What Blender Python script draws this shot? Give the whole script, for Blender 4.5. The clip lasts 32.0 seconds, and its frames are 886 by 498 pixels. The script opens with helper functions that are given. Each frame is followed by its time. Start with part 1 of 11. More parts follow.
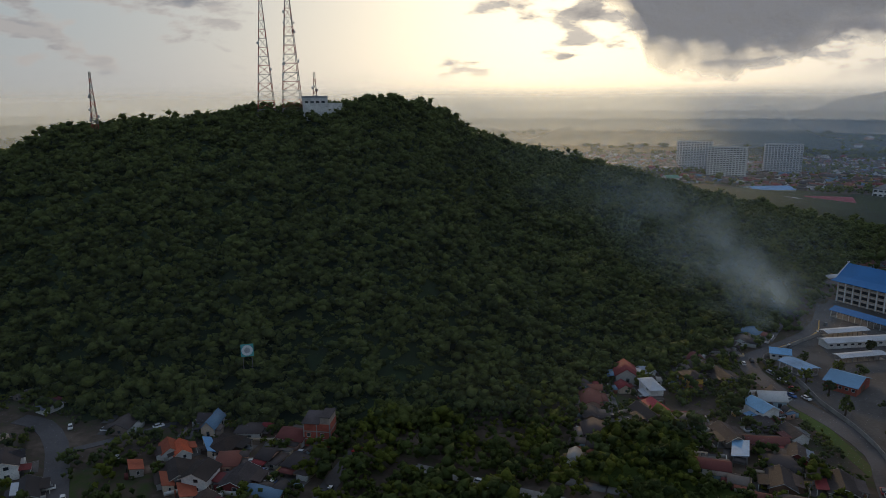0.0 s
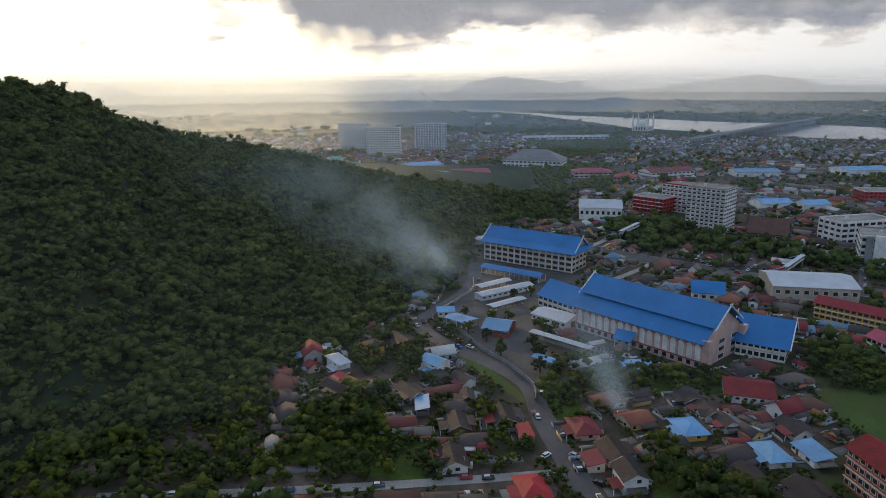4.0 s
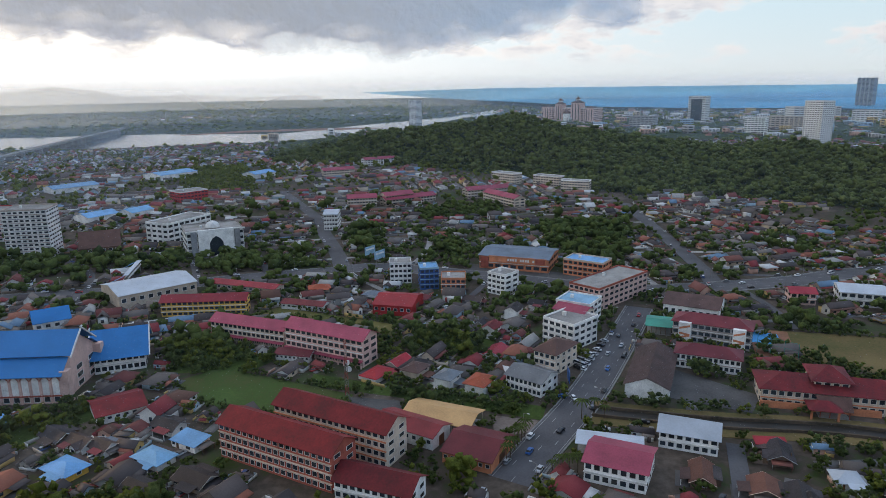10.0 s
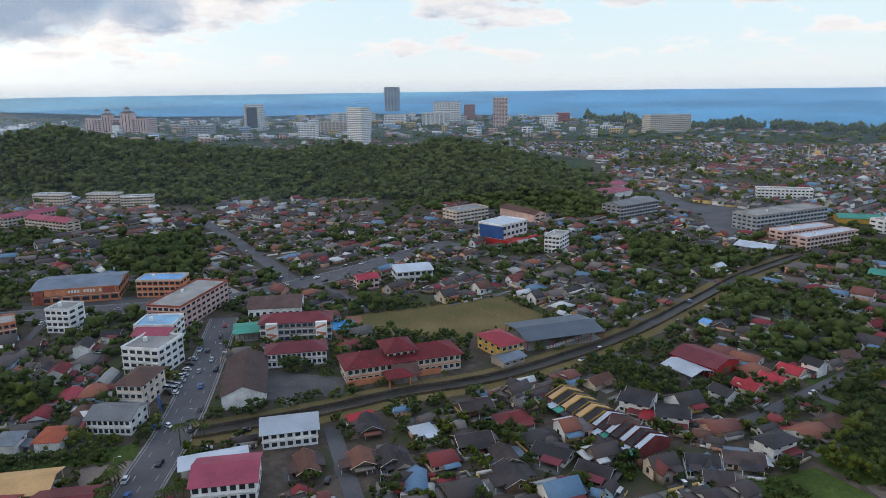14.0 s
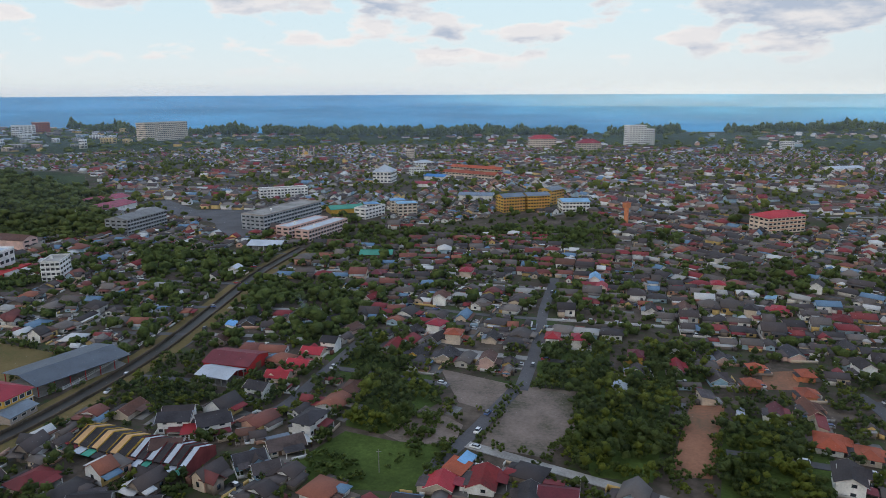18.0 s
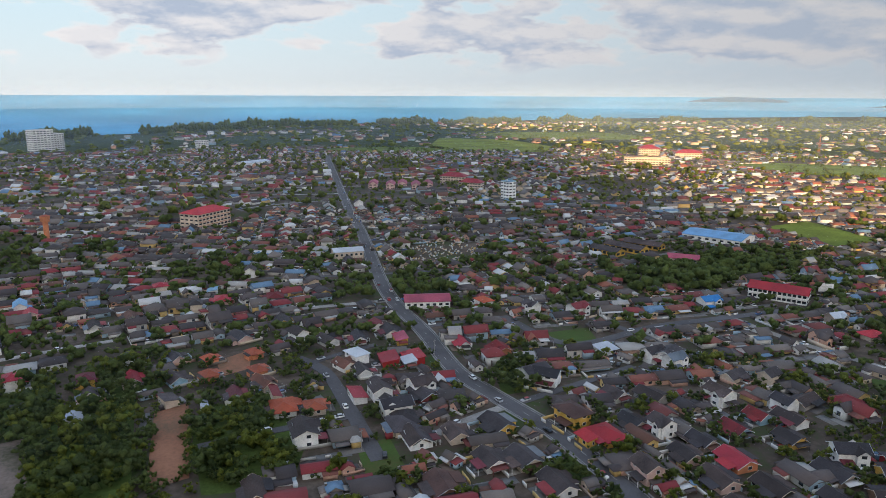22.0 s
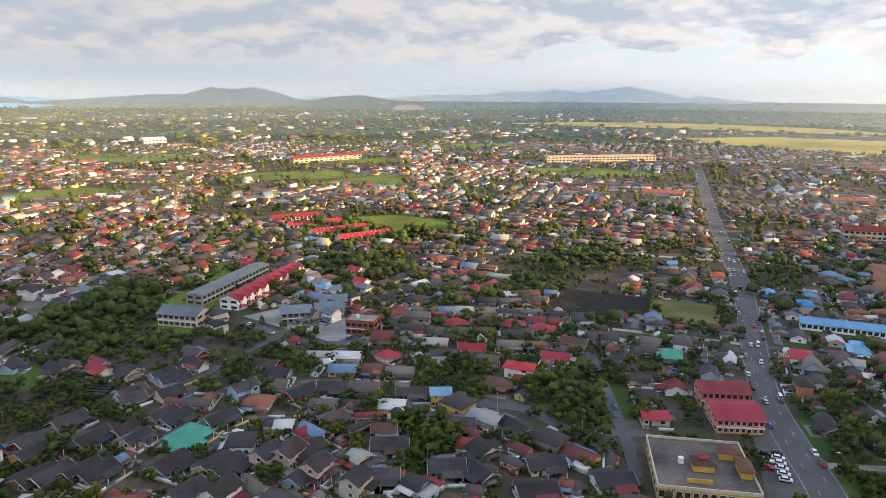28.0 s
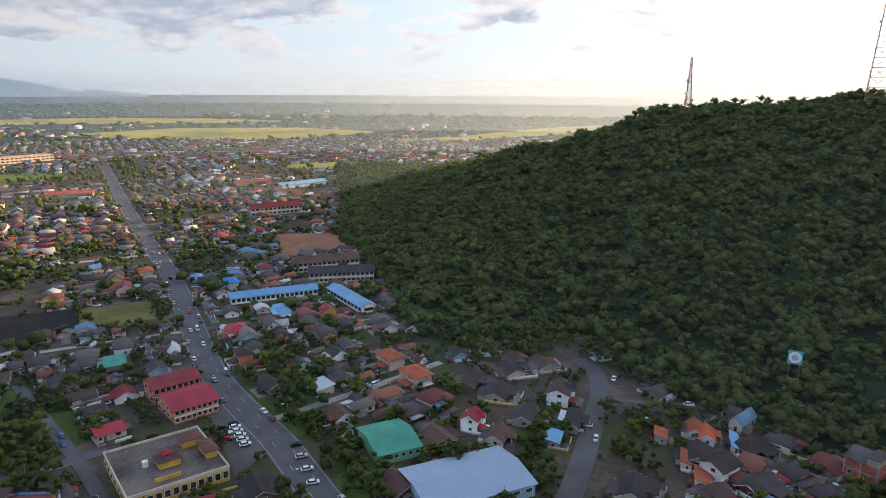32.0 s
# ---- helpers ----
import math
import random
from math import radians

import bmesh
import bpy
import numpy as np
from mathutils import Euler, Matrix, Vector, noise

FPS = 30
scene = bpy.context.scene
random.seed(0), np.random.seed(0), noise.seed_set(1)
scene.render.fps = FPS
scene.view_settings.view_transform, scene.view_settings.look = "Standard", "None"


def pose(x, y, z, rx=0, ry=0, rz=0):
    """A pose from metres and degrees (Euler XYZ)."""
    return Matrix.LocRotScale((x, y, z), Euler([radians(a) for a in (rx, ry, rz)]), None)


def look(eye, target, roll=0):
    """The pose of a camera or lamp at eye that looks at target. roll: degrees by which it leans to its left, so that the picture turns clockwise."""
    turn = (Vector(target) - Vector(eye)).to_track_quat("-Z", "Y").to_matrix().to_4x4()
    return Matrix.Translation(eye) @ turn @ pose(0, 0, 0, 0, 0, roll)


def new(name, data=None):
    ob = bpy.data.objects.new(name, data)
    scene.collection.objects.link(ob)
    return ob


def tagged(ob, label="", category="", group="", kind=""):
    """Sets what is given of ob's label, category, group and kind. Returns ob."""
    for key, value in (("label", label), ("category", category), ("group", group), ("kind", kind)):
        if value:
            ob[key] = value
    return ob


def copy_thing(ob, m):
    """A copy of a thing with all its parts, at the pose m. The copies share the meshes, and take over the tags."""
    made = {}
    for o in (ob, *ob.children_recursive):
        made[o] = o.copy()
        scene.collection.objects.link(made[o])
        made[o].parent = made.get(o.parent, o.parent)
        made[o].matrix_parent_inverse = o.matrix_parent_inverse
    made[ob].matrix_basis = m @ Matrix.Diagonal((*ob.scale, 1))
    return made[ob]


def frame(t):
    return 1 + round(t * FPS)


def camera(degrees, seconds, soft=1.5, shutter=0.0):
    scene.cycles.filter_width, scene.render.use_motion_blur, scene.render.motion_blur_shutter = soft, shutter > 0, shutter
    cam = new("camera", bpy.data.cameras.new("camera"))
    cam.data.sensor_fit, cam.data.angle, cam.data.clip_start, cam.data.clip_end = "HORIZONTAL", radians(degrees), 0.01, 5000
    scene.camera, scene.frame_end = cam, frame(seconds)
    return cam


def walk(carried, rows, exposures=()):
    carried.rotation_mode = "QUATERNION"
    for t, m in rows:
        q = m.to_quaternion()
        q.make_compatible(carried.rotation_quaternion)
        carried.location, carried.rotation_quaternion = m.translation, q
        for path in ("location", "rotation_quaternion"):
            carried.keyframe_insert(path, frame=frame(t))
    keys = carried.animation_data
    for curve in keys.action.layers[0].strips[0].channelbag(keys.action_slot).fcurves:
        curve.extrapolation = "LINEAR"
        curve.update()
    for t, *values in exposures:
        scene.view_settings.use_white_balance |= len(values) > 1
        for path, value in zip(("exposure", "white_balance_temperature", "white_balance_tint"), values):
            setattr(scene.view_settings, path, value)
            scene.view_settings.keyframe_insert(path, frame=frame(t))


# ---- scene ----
cam = camera(65.16, 32.0, soft=0.6)
PATH = [
    (0.0, pose(0, 0, 125, 77.65, 0.39, 1.98)),
    (0.5, pose(0, 0, 125, 77.27, 0.50, -1.03)),
    (1.0, pose(0, 0, 125, 76.92, 0.62, -4.50)),
    (1.5, pose(0, 0, 125, 76.56, 0.50, -8.03)),
    (2.0, pose(0, 0, 125, 76.37, 0.44, -11.36)),
    (2.5, pose(0, 0, 125, 76.30, 0.50, -14.32)),
    (4.5, pose(0, 0, 125, 76.19, 0.36, -29.17)),
    (5.0, pose(0, 0, 125, 76.22, 0.35, -33.46)),
    (5.5, pose(0, 0, 125, 76.25, 0.37, -37.84)),
    (6.0, pose(0, 0, 125, 76.30, 0.43, -41.86)),
    (6.5, pose(0, 0, 125, 76.34, 0.49, -45.75)),
    (7.0, pose(0, 0, 125, 76.38, 0.53, -49.94)),
    (7.5, pose(0, 0, 125, 76.41, 0.54, -54.36)),
    (8.0, pose(0, 0, 125, 76.44, 0.58, -59.01)),
    (8.5, pose(0, 0, 125, 76.47, 0.65, -63.74)),
    (9.0, pose(0, 0, 125, 76.51, 0.62, -68.37)),
    (9.5, pose(0, 0, 125, 76.55, 0.69, -73.02)),
    (10.0, pose(0, 0, 125, 76.58, 0.72, -77.65)),
    (10.5, pose(0, 0, 125, 76.63, 0.80, -82.01)),
    (11.0, pose(0, 0, 125, 76.65, 0.79, -85.94)),
    (11.5, pose(0, 0, 125, 76.68, 0.79, -90.01)),
    (12.0, pose(0, 0, 125, 76.73, 0.81, -94.30)),
    (12.5, pose(0, 0, 125, 76.76, 0.82, -98.79)),
    (13.0, pose(0, 0, 125, 76.77, 0.82, -103.35)),
    (13.5, pose(0, 0, 125, 76.78, 0.75, -107.92)),
    (14.0, pose(0, 0, 125, 76.83, 0.70, -112.53)),
    (14.5, pose(0, 0, 125, 76.84, 0.69, -117.23)),
    (16.5, pose(0, 0, 125, 76.97, 0.46, -136.06)),
    (17.0, pose(0, 0, 125, 77.00, 0.37, -140.99)),
    (17.5, pose(0, 0, 125, 77.03, 0.25, -146.39)),
    (18.0, pose(0, 0, 125, 77.06, 0.22, -151.90)),
    (18.5, pose(0, 0, 125, 77.07, 0.06, -157.38)),
    (19.0, pose(0, 0, 125, 77.08, -0.03, -162.89)),
    (19.5, pose(0, 0, 125, 77.12, -0.05, -168.38)),
    (20.0, pose(0, 0, 125, 77.16, -0.09, -173.87)),
    (20.5, pose(0, 0, 125, 77.15, -0.20, -179.40)),
    (21.0, pose(0, 0, 125, 77.17, -0.28, -184.98)),
    (21.5, pose(0, 0, 125, 77.17, -0.20, -190.94)),
    (22.0, pose(0, 0, 125, 77.17, -0.23, -197.10)),
    (22.5, pose(0, 0, 125, 77.16, -0.19, -203.31)),
    (23.0, pose(0, 0, 125, 77.15, -0.19, -209.26)),
    (23.5, pose(0, 0, 125, 77.14, -0.25, -214.96)),
    (24.0, pose(0, 0, 125, 77.10, -0.24, -220.65)),
    (24.5, pose(0, 0, 125, 77.09, -0.19, -226.37)),
    (26.5, pose(0, 0, 125, 76.91, -0.14, -248.99)),
    (27.0, pose(0, 0, 125, 76.84, -0.22, -254.77)),
    (27.5, pose(0, 0, 125, 76.79, -0.24, -260.57)),
    (28.0, pose(0, 0, 125, 76.74, -0.25, -266.35)),
    (28.5, pose(0, 0, 125, 76.69, -0.29, -272.13)),
    (29.0, pose(0, 0, 125, 76.65, -0.27, -277.95)),
    (29.5, pose(0, 0, 125, 76.59, -0.35, -283.73)),
    (30.0, pose(0, 0, 125, 76.56, -0.36, -289.51)),
    (30.5, pose(0, 0, 125, 76.52, -0.44, -295.24)),
    (31.0, pose(0, 0, 125, 76.46, -0.41, -301.05)),
    (31.5, pose(0, 0, 125, 76.45, -0.42, -306.84)),
    (32.0, pose(0, 0, 125, 76.44, -0.43, -312.60)),
]
EXPOSURES = [
    (0.0, -0.45, 6400, 15), (2.5, 0.14, 6400, 15), (6.0, 0.42, 6400, 15), (10.0, 0.82, 6450, 15), (14.0, 0.98, 6550, 15), (17.0, 0.88, 6550, 15), (20.0, 0.84, 6500, 15),
    (23.0, 0.94, 6450, 16), (26.0, 1.25, 6700, 17), (28.5, 1.2, 6800, 17), (30.5, 0.99, 6550, 17), (32.0, 0.94, 6400, 17)]
walk(cam, PATH, EXPOSURES)

NEAR_TREES = 245
HAZE = ((250, 0.010), (760, 0.045), (1250, 0.10), (1850, 0.14), (2700, 0.20), (4000, 0.32))
EYE_Z = 125.0
HAZE_START = 2600.0


# ---- world and sun ----
SUN_BEARING, SUN_HEIGHT = 8.0, 12.0
sun_way = Vector((math.sin(radians(SUN_BEARING)) * math.cos(radians(SUN_HEIGHT)),
                  math.cos(radians(SUN_BEARING)) * math.cos(radians(SUN_HEIGHT)), math.sin(radians(SUN_HEIGHT))))
sun_data = bpy.data.lights.new("sun", "SUN")
sun_data.energy, sun_data.angle, sun_data.color = 5.0, radians(1.2), (1.0, 0.66, 0.28)
sun = new("sun", sun_data)
sun.matrix_world = look(sun_way * 3000, (0, 0, 0))

world = bpy.data.worlds.new("evening_sky")
scene.world = world
world.use_nodes = True


class Nodes:
    """Short hand for a node tree."""

    def __init__(self, tree):
        self.tree = tree
        tree.nodes.clear()

    def add(self, kind, **values):
        n = self.tree.nodes.new(kind)
        for key, value in values.items():
            if key == "operation":
                n.operation = value
            else:
                self.put(n.inputs[key], value)
        return n

    def put(self, socket, value):
        if isinstance(value, bpy.types.NodeSocket):
            self.tree.links.new(value, socket)
        elif isinstance(value, bpy.types.Node):
            self.tree.links.new(value.outputs[0], socket)
        else:
            socket.default_value = value

    def math(self, op, a, b=0.0, clamp=False):
        n = self.tree.nodes.new("ShaderNodeMath")
        n.operation, n.use_clamp = op, clamp
        self.put(n.inputs[0], a)
        self.put(n.inputs[1], b)
        return n.outputs[0]

    def mix(self, fac, a, b, blend="MIX"):
        n = self.tree.nodes.new("ShaderNodeMix")
        n.data_type, n.blend_type = "RGBA", blend
        self.put(n.inputs[0], fac)
        self.put(n.inputs[6], a)
        self.put(n.inputs[7], b)
        return n.outputs[2]

    def ramp(self, fac, *stops):
        n = self.tree.nodes.new("ShaderNodeValToRGB")
        e = n.color_ramp.elements
        while len(e) < len(stops):
            e.new(0.5)
        for el, (p, c) in zip(e, stops):
            el.position, el.color = p, (*c, 1) if len(c) == 3 else c
        self.put(n.inputs[0], fac)
        return n.outputs[0]

    def noise(self, vec, scale, detail=4.0, rough=0.55):
        n = self.add("ShaderNodeTexNoise", Scale=scale, Detail=detail, Roughness=rough)
        if vec is not None:
            self.put(n.inputs["Vector"], vec)
        return n.outputs[0]


def grey(v):
    return (v, v, v)


n = Nodes(world.node_tree)
way = n.add("ShaderNodeTexCoord").outputs["Generated"]
xyz = n.add("ShaderNodeSeparateXYZ", Vector=way)
up = n.math("MAXIMUM", xyz.outputs[2], 0.0)
sky = n.add("ShaderNodeTexSky")
sky.sky_type, sky.sun_disc = "NISHITA", False
sky.sun_elevation, sky.sun_rotation = radians(SUN_HEIGHT), radians(SUN_BEARING)
sky.air_density, sky.dust_density, sky.ozone_density = 1.3, 2.5, 1.5
sky_colour = n.add("ShaderNodeVectorMath", operation="SCALE", Scale=0.10)
n.put(sky_colour.inputs[0], sky)
# the glow round the hidden sun


def toward(bearing, height, power):
    d = n.add("ShaderNodeVectorMath", operation="DOT_PRODUCT")
    n.put(d.inputs[0], way)
    d.inputs[1].default_value = (-math.sin(radians(bearing)) * math.cos(radians(height)), math.cos(radians(bearing)) * math.cos(radians(height)), math.sin(radians(height)))
    return n.math("POWER", n.math("MAXIMUM", d.outputs["Value"], 0.0), power)


near_sun = toward(-22, 5, 2.0)
glare = toward(-9, 4, 16.0)
# pale evening haze over the blue
level = n.math("POWER", n.math("SUBTRACT", 1.0, up, clamp=True), 13.0)
veil = n.mix(level, (0.56, 0.79, 0.89, 1), (0.80, 0.86, 0.84, 1))
veil = n.mix(toward(118, 4, 3.0), veil, (0.42, 0.50, 0.56, 1))
veil = n.mix(n.ramp(up, (0.13, grey(0)), (0.5, grey(1))), veil, (0.38, 0.61, 0.94, 1))
veil = n.mix(near_sun, veil, (1.38, 1.38, 1.31, 1))
veil = n.mix(glare, veil, (3.0, 2.75, 2.0, 1))
base = n.mix(0.88, sky_colour.outputs[0], veil)
# heaped clouds in flat layers, closing up towards the horizon


def layer(rise):
    z = n.math("ADD", up, rise)
    close = n.math("DIVIDE", 1.0, n.math("ADD", z, 0.32))
    flat = n.add("ShaderNodeVectorMath", operation="SCALE", Scale=close)
    n.put(flat.inputs[0], n.add("ShaderNodeCombineXYZ", X=xyz.outputs[0], Y=xyz.outputs[1], Z=n.math("MULTIPLY", z, 1.6)))
    return n.noise(flat.outputs[0], 4.2, 9.0, 0.54)


def gathered(bearing, height, wide, tall, much):
    """A heap of cloud: bearing clockwise from north, height above the horizon, half-widths, all in degrees."""
    b = radians(bearing)
    across = n.add("ShaderNodeVectorMath", operation="DOT_PRODUCT")
    n.put(across.inputs[0], way)
    across.inputs[1].default_value = (math.cos(b), -math.sin(b), 0)
    ahead = n.add("ShaderNodeVectorMath", operation="DOT_PRODUCT")
    n.put(ahead.inputs[0], way)
    ahead.inputs[1].default_value = (math.sin(b), math.cos(b), 0)
    u = n.math("DIVIDE", across.outputs["Value"], math.sin(radians(wide)))
    v = n.math("DIVIDE", n.math("SUBTRACT", xyz.outputs[2], math.sin(radians(height))), math.sin(radians(tall)))
    d = n.math("ADD", n.math("MULTIPLY", u, u), n.math("MULTIPLY", v, v))
    g = n.math("EXPONENT", n.math("MULTIPLY", d, -1.0))
    return n.math("MULTIPLY", n.math("MULTIPLY", g, n.math("GREATER_THAN", ahead.outputs["Value"], 0.0)), much)


heap = layer(0.0)
above = layer(0.018)
gather = n.math("MULTIPLY", n.ramp(up, (0.10, grey(0)), (0.5, grey(1))), 0.06)
for spot in ((-31, 5.5, 5, 2.6, 0.16), (-20, 7.4, 4, 1.5, 0.19), (9, 6.3, 2.0, 1.0, 0.22), (22, 5.6, 9, 2.2, 0.30), (42, 6.6, 14, 2.2, 0.30), (66, 5.4, 16, 2.0, 0.32), (80, 5.0, 8, 1.9, 0.20),
             (91, 5.5, 2.4, 1.6, 0.20), (100, 7.0, 6, 1.2, 0.18), (122, 6.9, 7, 1.5, 0.17), (136, 7.3, 3, 1.2, 0.16), (146, 6.3, 5, 1.6, 0.20), (154, 3.8, 4.5, 1.2, 0.14),
             (177, 5.0, 8, 2.4, 0.16), (184, 6.8, 9, 1.4, 0.20), (201, 4.5, 9, 3.2, 0.19), (223, 5.2, 11, 3.2, 0.32), (246, 5.6, 18, 4.0, 0.26), (274, 5.8, 18, 3.6, 0.24),
             (296, 5.8, 9, 3.0, 0.24), (313, 7.6, 8, 1.2, 0.16), (318.5, 5.0, 1.5, 0.8, 0.16), (350, 5.0, 14, 5.0, -0.10)):
    gather = n.math("ADD", gather, gathered(*spot))
field = n.math("ADD", heap, gather)
cover = n.ramp(field, (0.545, grey(0)), (0.615, grey(1)))
cover = n.math("MULTIPLY", cover, n.ramp(up, (0.016, grey(0)), (0.044, grey(1))))
lit = n.math("ADD", 0.42, n.math("MULTIPLY", n.math("SUBTRACT", heap, above), 5.0), clamp=True)
thick = n.math("MULTIPLY", n.ramp(field, (0.545, grey(0)), (0.66, grey(1))), n.math("SUBTRACT", 1.0, n.math("MULTIPLY", lit, 0.7)))
bright = n.mix(toward(118, 8, 3.0), (0.86, 0.83, 0.78, 1), (0.54, 0.53, 0.50, 1))
bright = n.mix(near_sun, bright, (1.50, 1.40, 1.18, 1))
dark = n.mix(toward(110, 8, 3.0), (0.38, 0.45, 0.55, 1), (0.32, 0.38, 0.44, 1))
dark = n.mix(near_sun, dark, (0.36, 0.38, 0.44, 1))
cloud = n.mix(thick, bright, dark)
whole = n.mix(n.math("MULTIPLY", cover, 0.90), base, cloud)
back = n.add("ShaderNodeBackground", Color=whole, Strength=0.62)
n.add("ShaderNodeOutputWorld", Surface=back)


# ---- materials ----
def surface(name, colour, rough=0.8, spread=0.25, fine=3.0, coarse=0.25, bump=0.2, metal=0.0, tone=0.0, second=None, stripes=0.0, spec=0.3):
    """A painted, tiled or grown surface: stains at two sizes, fine relief, and a tone of its own for each object."""
    m = bpy.data.materials.new(name)
    m.use_nodes = True
    n = Nodes(m.node_tree)
    pos = n.add("ShaderNodeNewGeometry").outputs["Position"]
    a = n.noise(pos, coarse, 3.0)
    b = n.noise(pos, fine, 5.0, 0.65)
    both = n.math("ADD", n.math("MULTIPLY", a, 0.6), n.math("MULTIPLY", b, 0.4))
    other = second or tuple(c * (1 - spread) for c in colour)
    light = tuple(min(1.0, c * (1 + spread * 0.9)) for c in colour)
    col = n.ramp(both, (0.36, other), (0.5, colour), (0.64, light))
    if tone:
        rnd = n.add("ShaderNodeObjectInfo").outputs["Random"]
        k = n.math("ADD", 1.0 - tone, n.math("MULTIPLY", rnd, 2 * tone))
        sc = n.add("ShaderNodeVectorMath", operation="SCALE", Scale=k)
        n.put(sc.inputs[0], col)
        drift = n.ramp(n.math("FRACT", n.math("MULTIPLY", rnd, 17.0)), (0.0, (0.86, 0.95, 1.08)), (0.5, (1.0, 1.0, 1.0)), (1.0, (1.22, 0.98, 0.82)))
        col = n.mix(1.0, sc.outputs[0], drift, "MULTIPLY") if tone > 0.18 else sc.outputs[0]
    height = b
    if stripes:
        obj = n.add("ShaderNodeTexCoord").outputs["Object"]
        wave = n.add("ShaderNodeTexWave", Scale=stripes, Distortion=0.3, Detail=1.0)
        wave.bands_direction = "X"
        n.put(wave.inputs["Vector"], obj)
        height = n.math("ADD", b, n.math("MULTIPLY", wave.outputs[1], 0.8))
        col = n.mix(n.math("MULTIPLY", wave.outputs[1], 0.22), col, tuple(c * 0.6 for c in colour) + (1,))
    bm_ = n.add("ShaderNodeBump", Strength=bump, Distance=0.15, Height=height)
    p = n.add("ShaderNodeBsdfPrincipled", Roughness=rough, Metallic=metal, Normal=bm_)
    n.put(p.inputs["Base Color"], col)
    p.inputs["Specular IOR Level"].default_value = spec
    n.add("ShaderNodeOutputMaterial", Surface=p)
    return m


def island_mix(name, colours, rough=0.8, bump=0.2, spec=0.3, fine=2.0):
    """Colours dealt out piece by piece over a joined mesh."""
    m = bpy.data.materials.new(name)
    m.use_nodes = True
    n = Nodes(m.node_tree)
    g = n.add("ShaderNodeNewGeometry")
    stops = [(i / len(colours), c) for i, c in enumerate(colours)]
    r = n.tree.nodes.new("ShaderNodeValToRGB")
    r.color_ramp.interpolation = "CONSTANT"
    e = r.color_ramp.elements
    while len(e) < len(stops):
        e.new(0.5)
    for el, (p, c) in zip(e, stops):
        el.position, el.color = p, (*c, 1)
    n.put(r.inputs[0], g.outputs["Random Per Island"])
    b = n.noise(g.outputs["Position"], fine, 5.0, 0.65)
    a = n.noise(g.outputs["Position"], 0.12, 3.0)
    k = n.math("ADD", 0.45, n.math("ADD", n.math("MULTIPLY", b, 0.6), n.math("MULTIPLY", a, 0.5)))
    sc = n.add("ShaderNodeVectorMath", operation="SCALE", Scale=k)
    n.put(sc.inputs[0], r.outputs[0])
    bm_ = n.add("ShaderNodeBump", Strength=bump, Distance=0.2, Height=b)
    p = n.add("ShaderNodeBsdfPrincipled", Roughness=rough, Normal=bm_)
    n.put(p.inputs["Base Color"], sc.outputs[0])
    p.inputs["Specular IOR Level"].default_value = spec
    n.add("ShaderNodeOutputMaterial", Surface=p)
    return m


def leafy(name, dark, light, tone=0.2, island=True):
    """Leaves: two greens, dealt out by clump, letting a little light through."""
    m = bpy.data.materials.new(name)
    m.use_nodes = True
    n = Nodes(m.node_tree)
    g = n.add("ShaderNodeNewGeometry")
    a = n.noise(g.outputs["Position"], 0.055, 4.0, 0.7)
    b = n.noise(g.outputs["Position"], 2.2, 4.0, 0.75)
    pick = n.math("ADD", n.math("MULTIPLY", a, 0.9), n.math("MULTIPLY", g.outputs["Random Per Island"], 0.5))
    pick = n.math("ADD", pick, n.math("MULTIPLY", b, 0.4))
    # noise darkens the leaf colour, painting shade into gaps between leaves
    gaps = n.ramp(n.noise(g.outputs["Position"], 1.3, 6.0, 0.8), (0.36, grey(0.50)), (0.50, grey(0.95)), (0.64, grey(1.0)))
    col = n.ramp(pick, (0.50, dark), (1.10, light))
    rnd = n.add("ShaderNodeObjectInfo").outputs["Random"]
    sc = n.add("ShaderNodeVectorMath", operation="SCALE", Scale=n.math("ADD", 1 - tone, n.math("MULTIPLY", rnd, 2 * tone)))
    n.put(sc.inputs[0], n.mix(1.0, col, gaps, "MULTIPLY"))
    bm_ = n.add("ShaderNodeBump", Strength=0.9, Distance=0.8, Height=b)
    p = n.add("ShaderNodeBsdfPrincipled", Roughness=0.75, Normal=bm_)
    n.put(p.inputs["Base Color"], sc.outputs[0])
    p.inputs["Specular IOR Level"].default_value = 0.15
    t = n.add("ShaderNodeBsdfTranslucent")
    n.put(t.inputs["Color"], sc.outputs[0])
    mixed = n.add("ShaderNodeMixShader", Fac=0.35)
    n.put(mixed.inputs[1], p)
    n.put(mixed.inputs[2], t)
    n.add("ShaderNodeOutputMaterial", Surface=mixed)
    return m


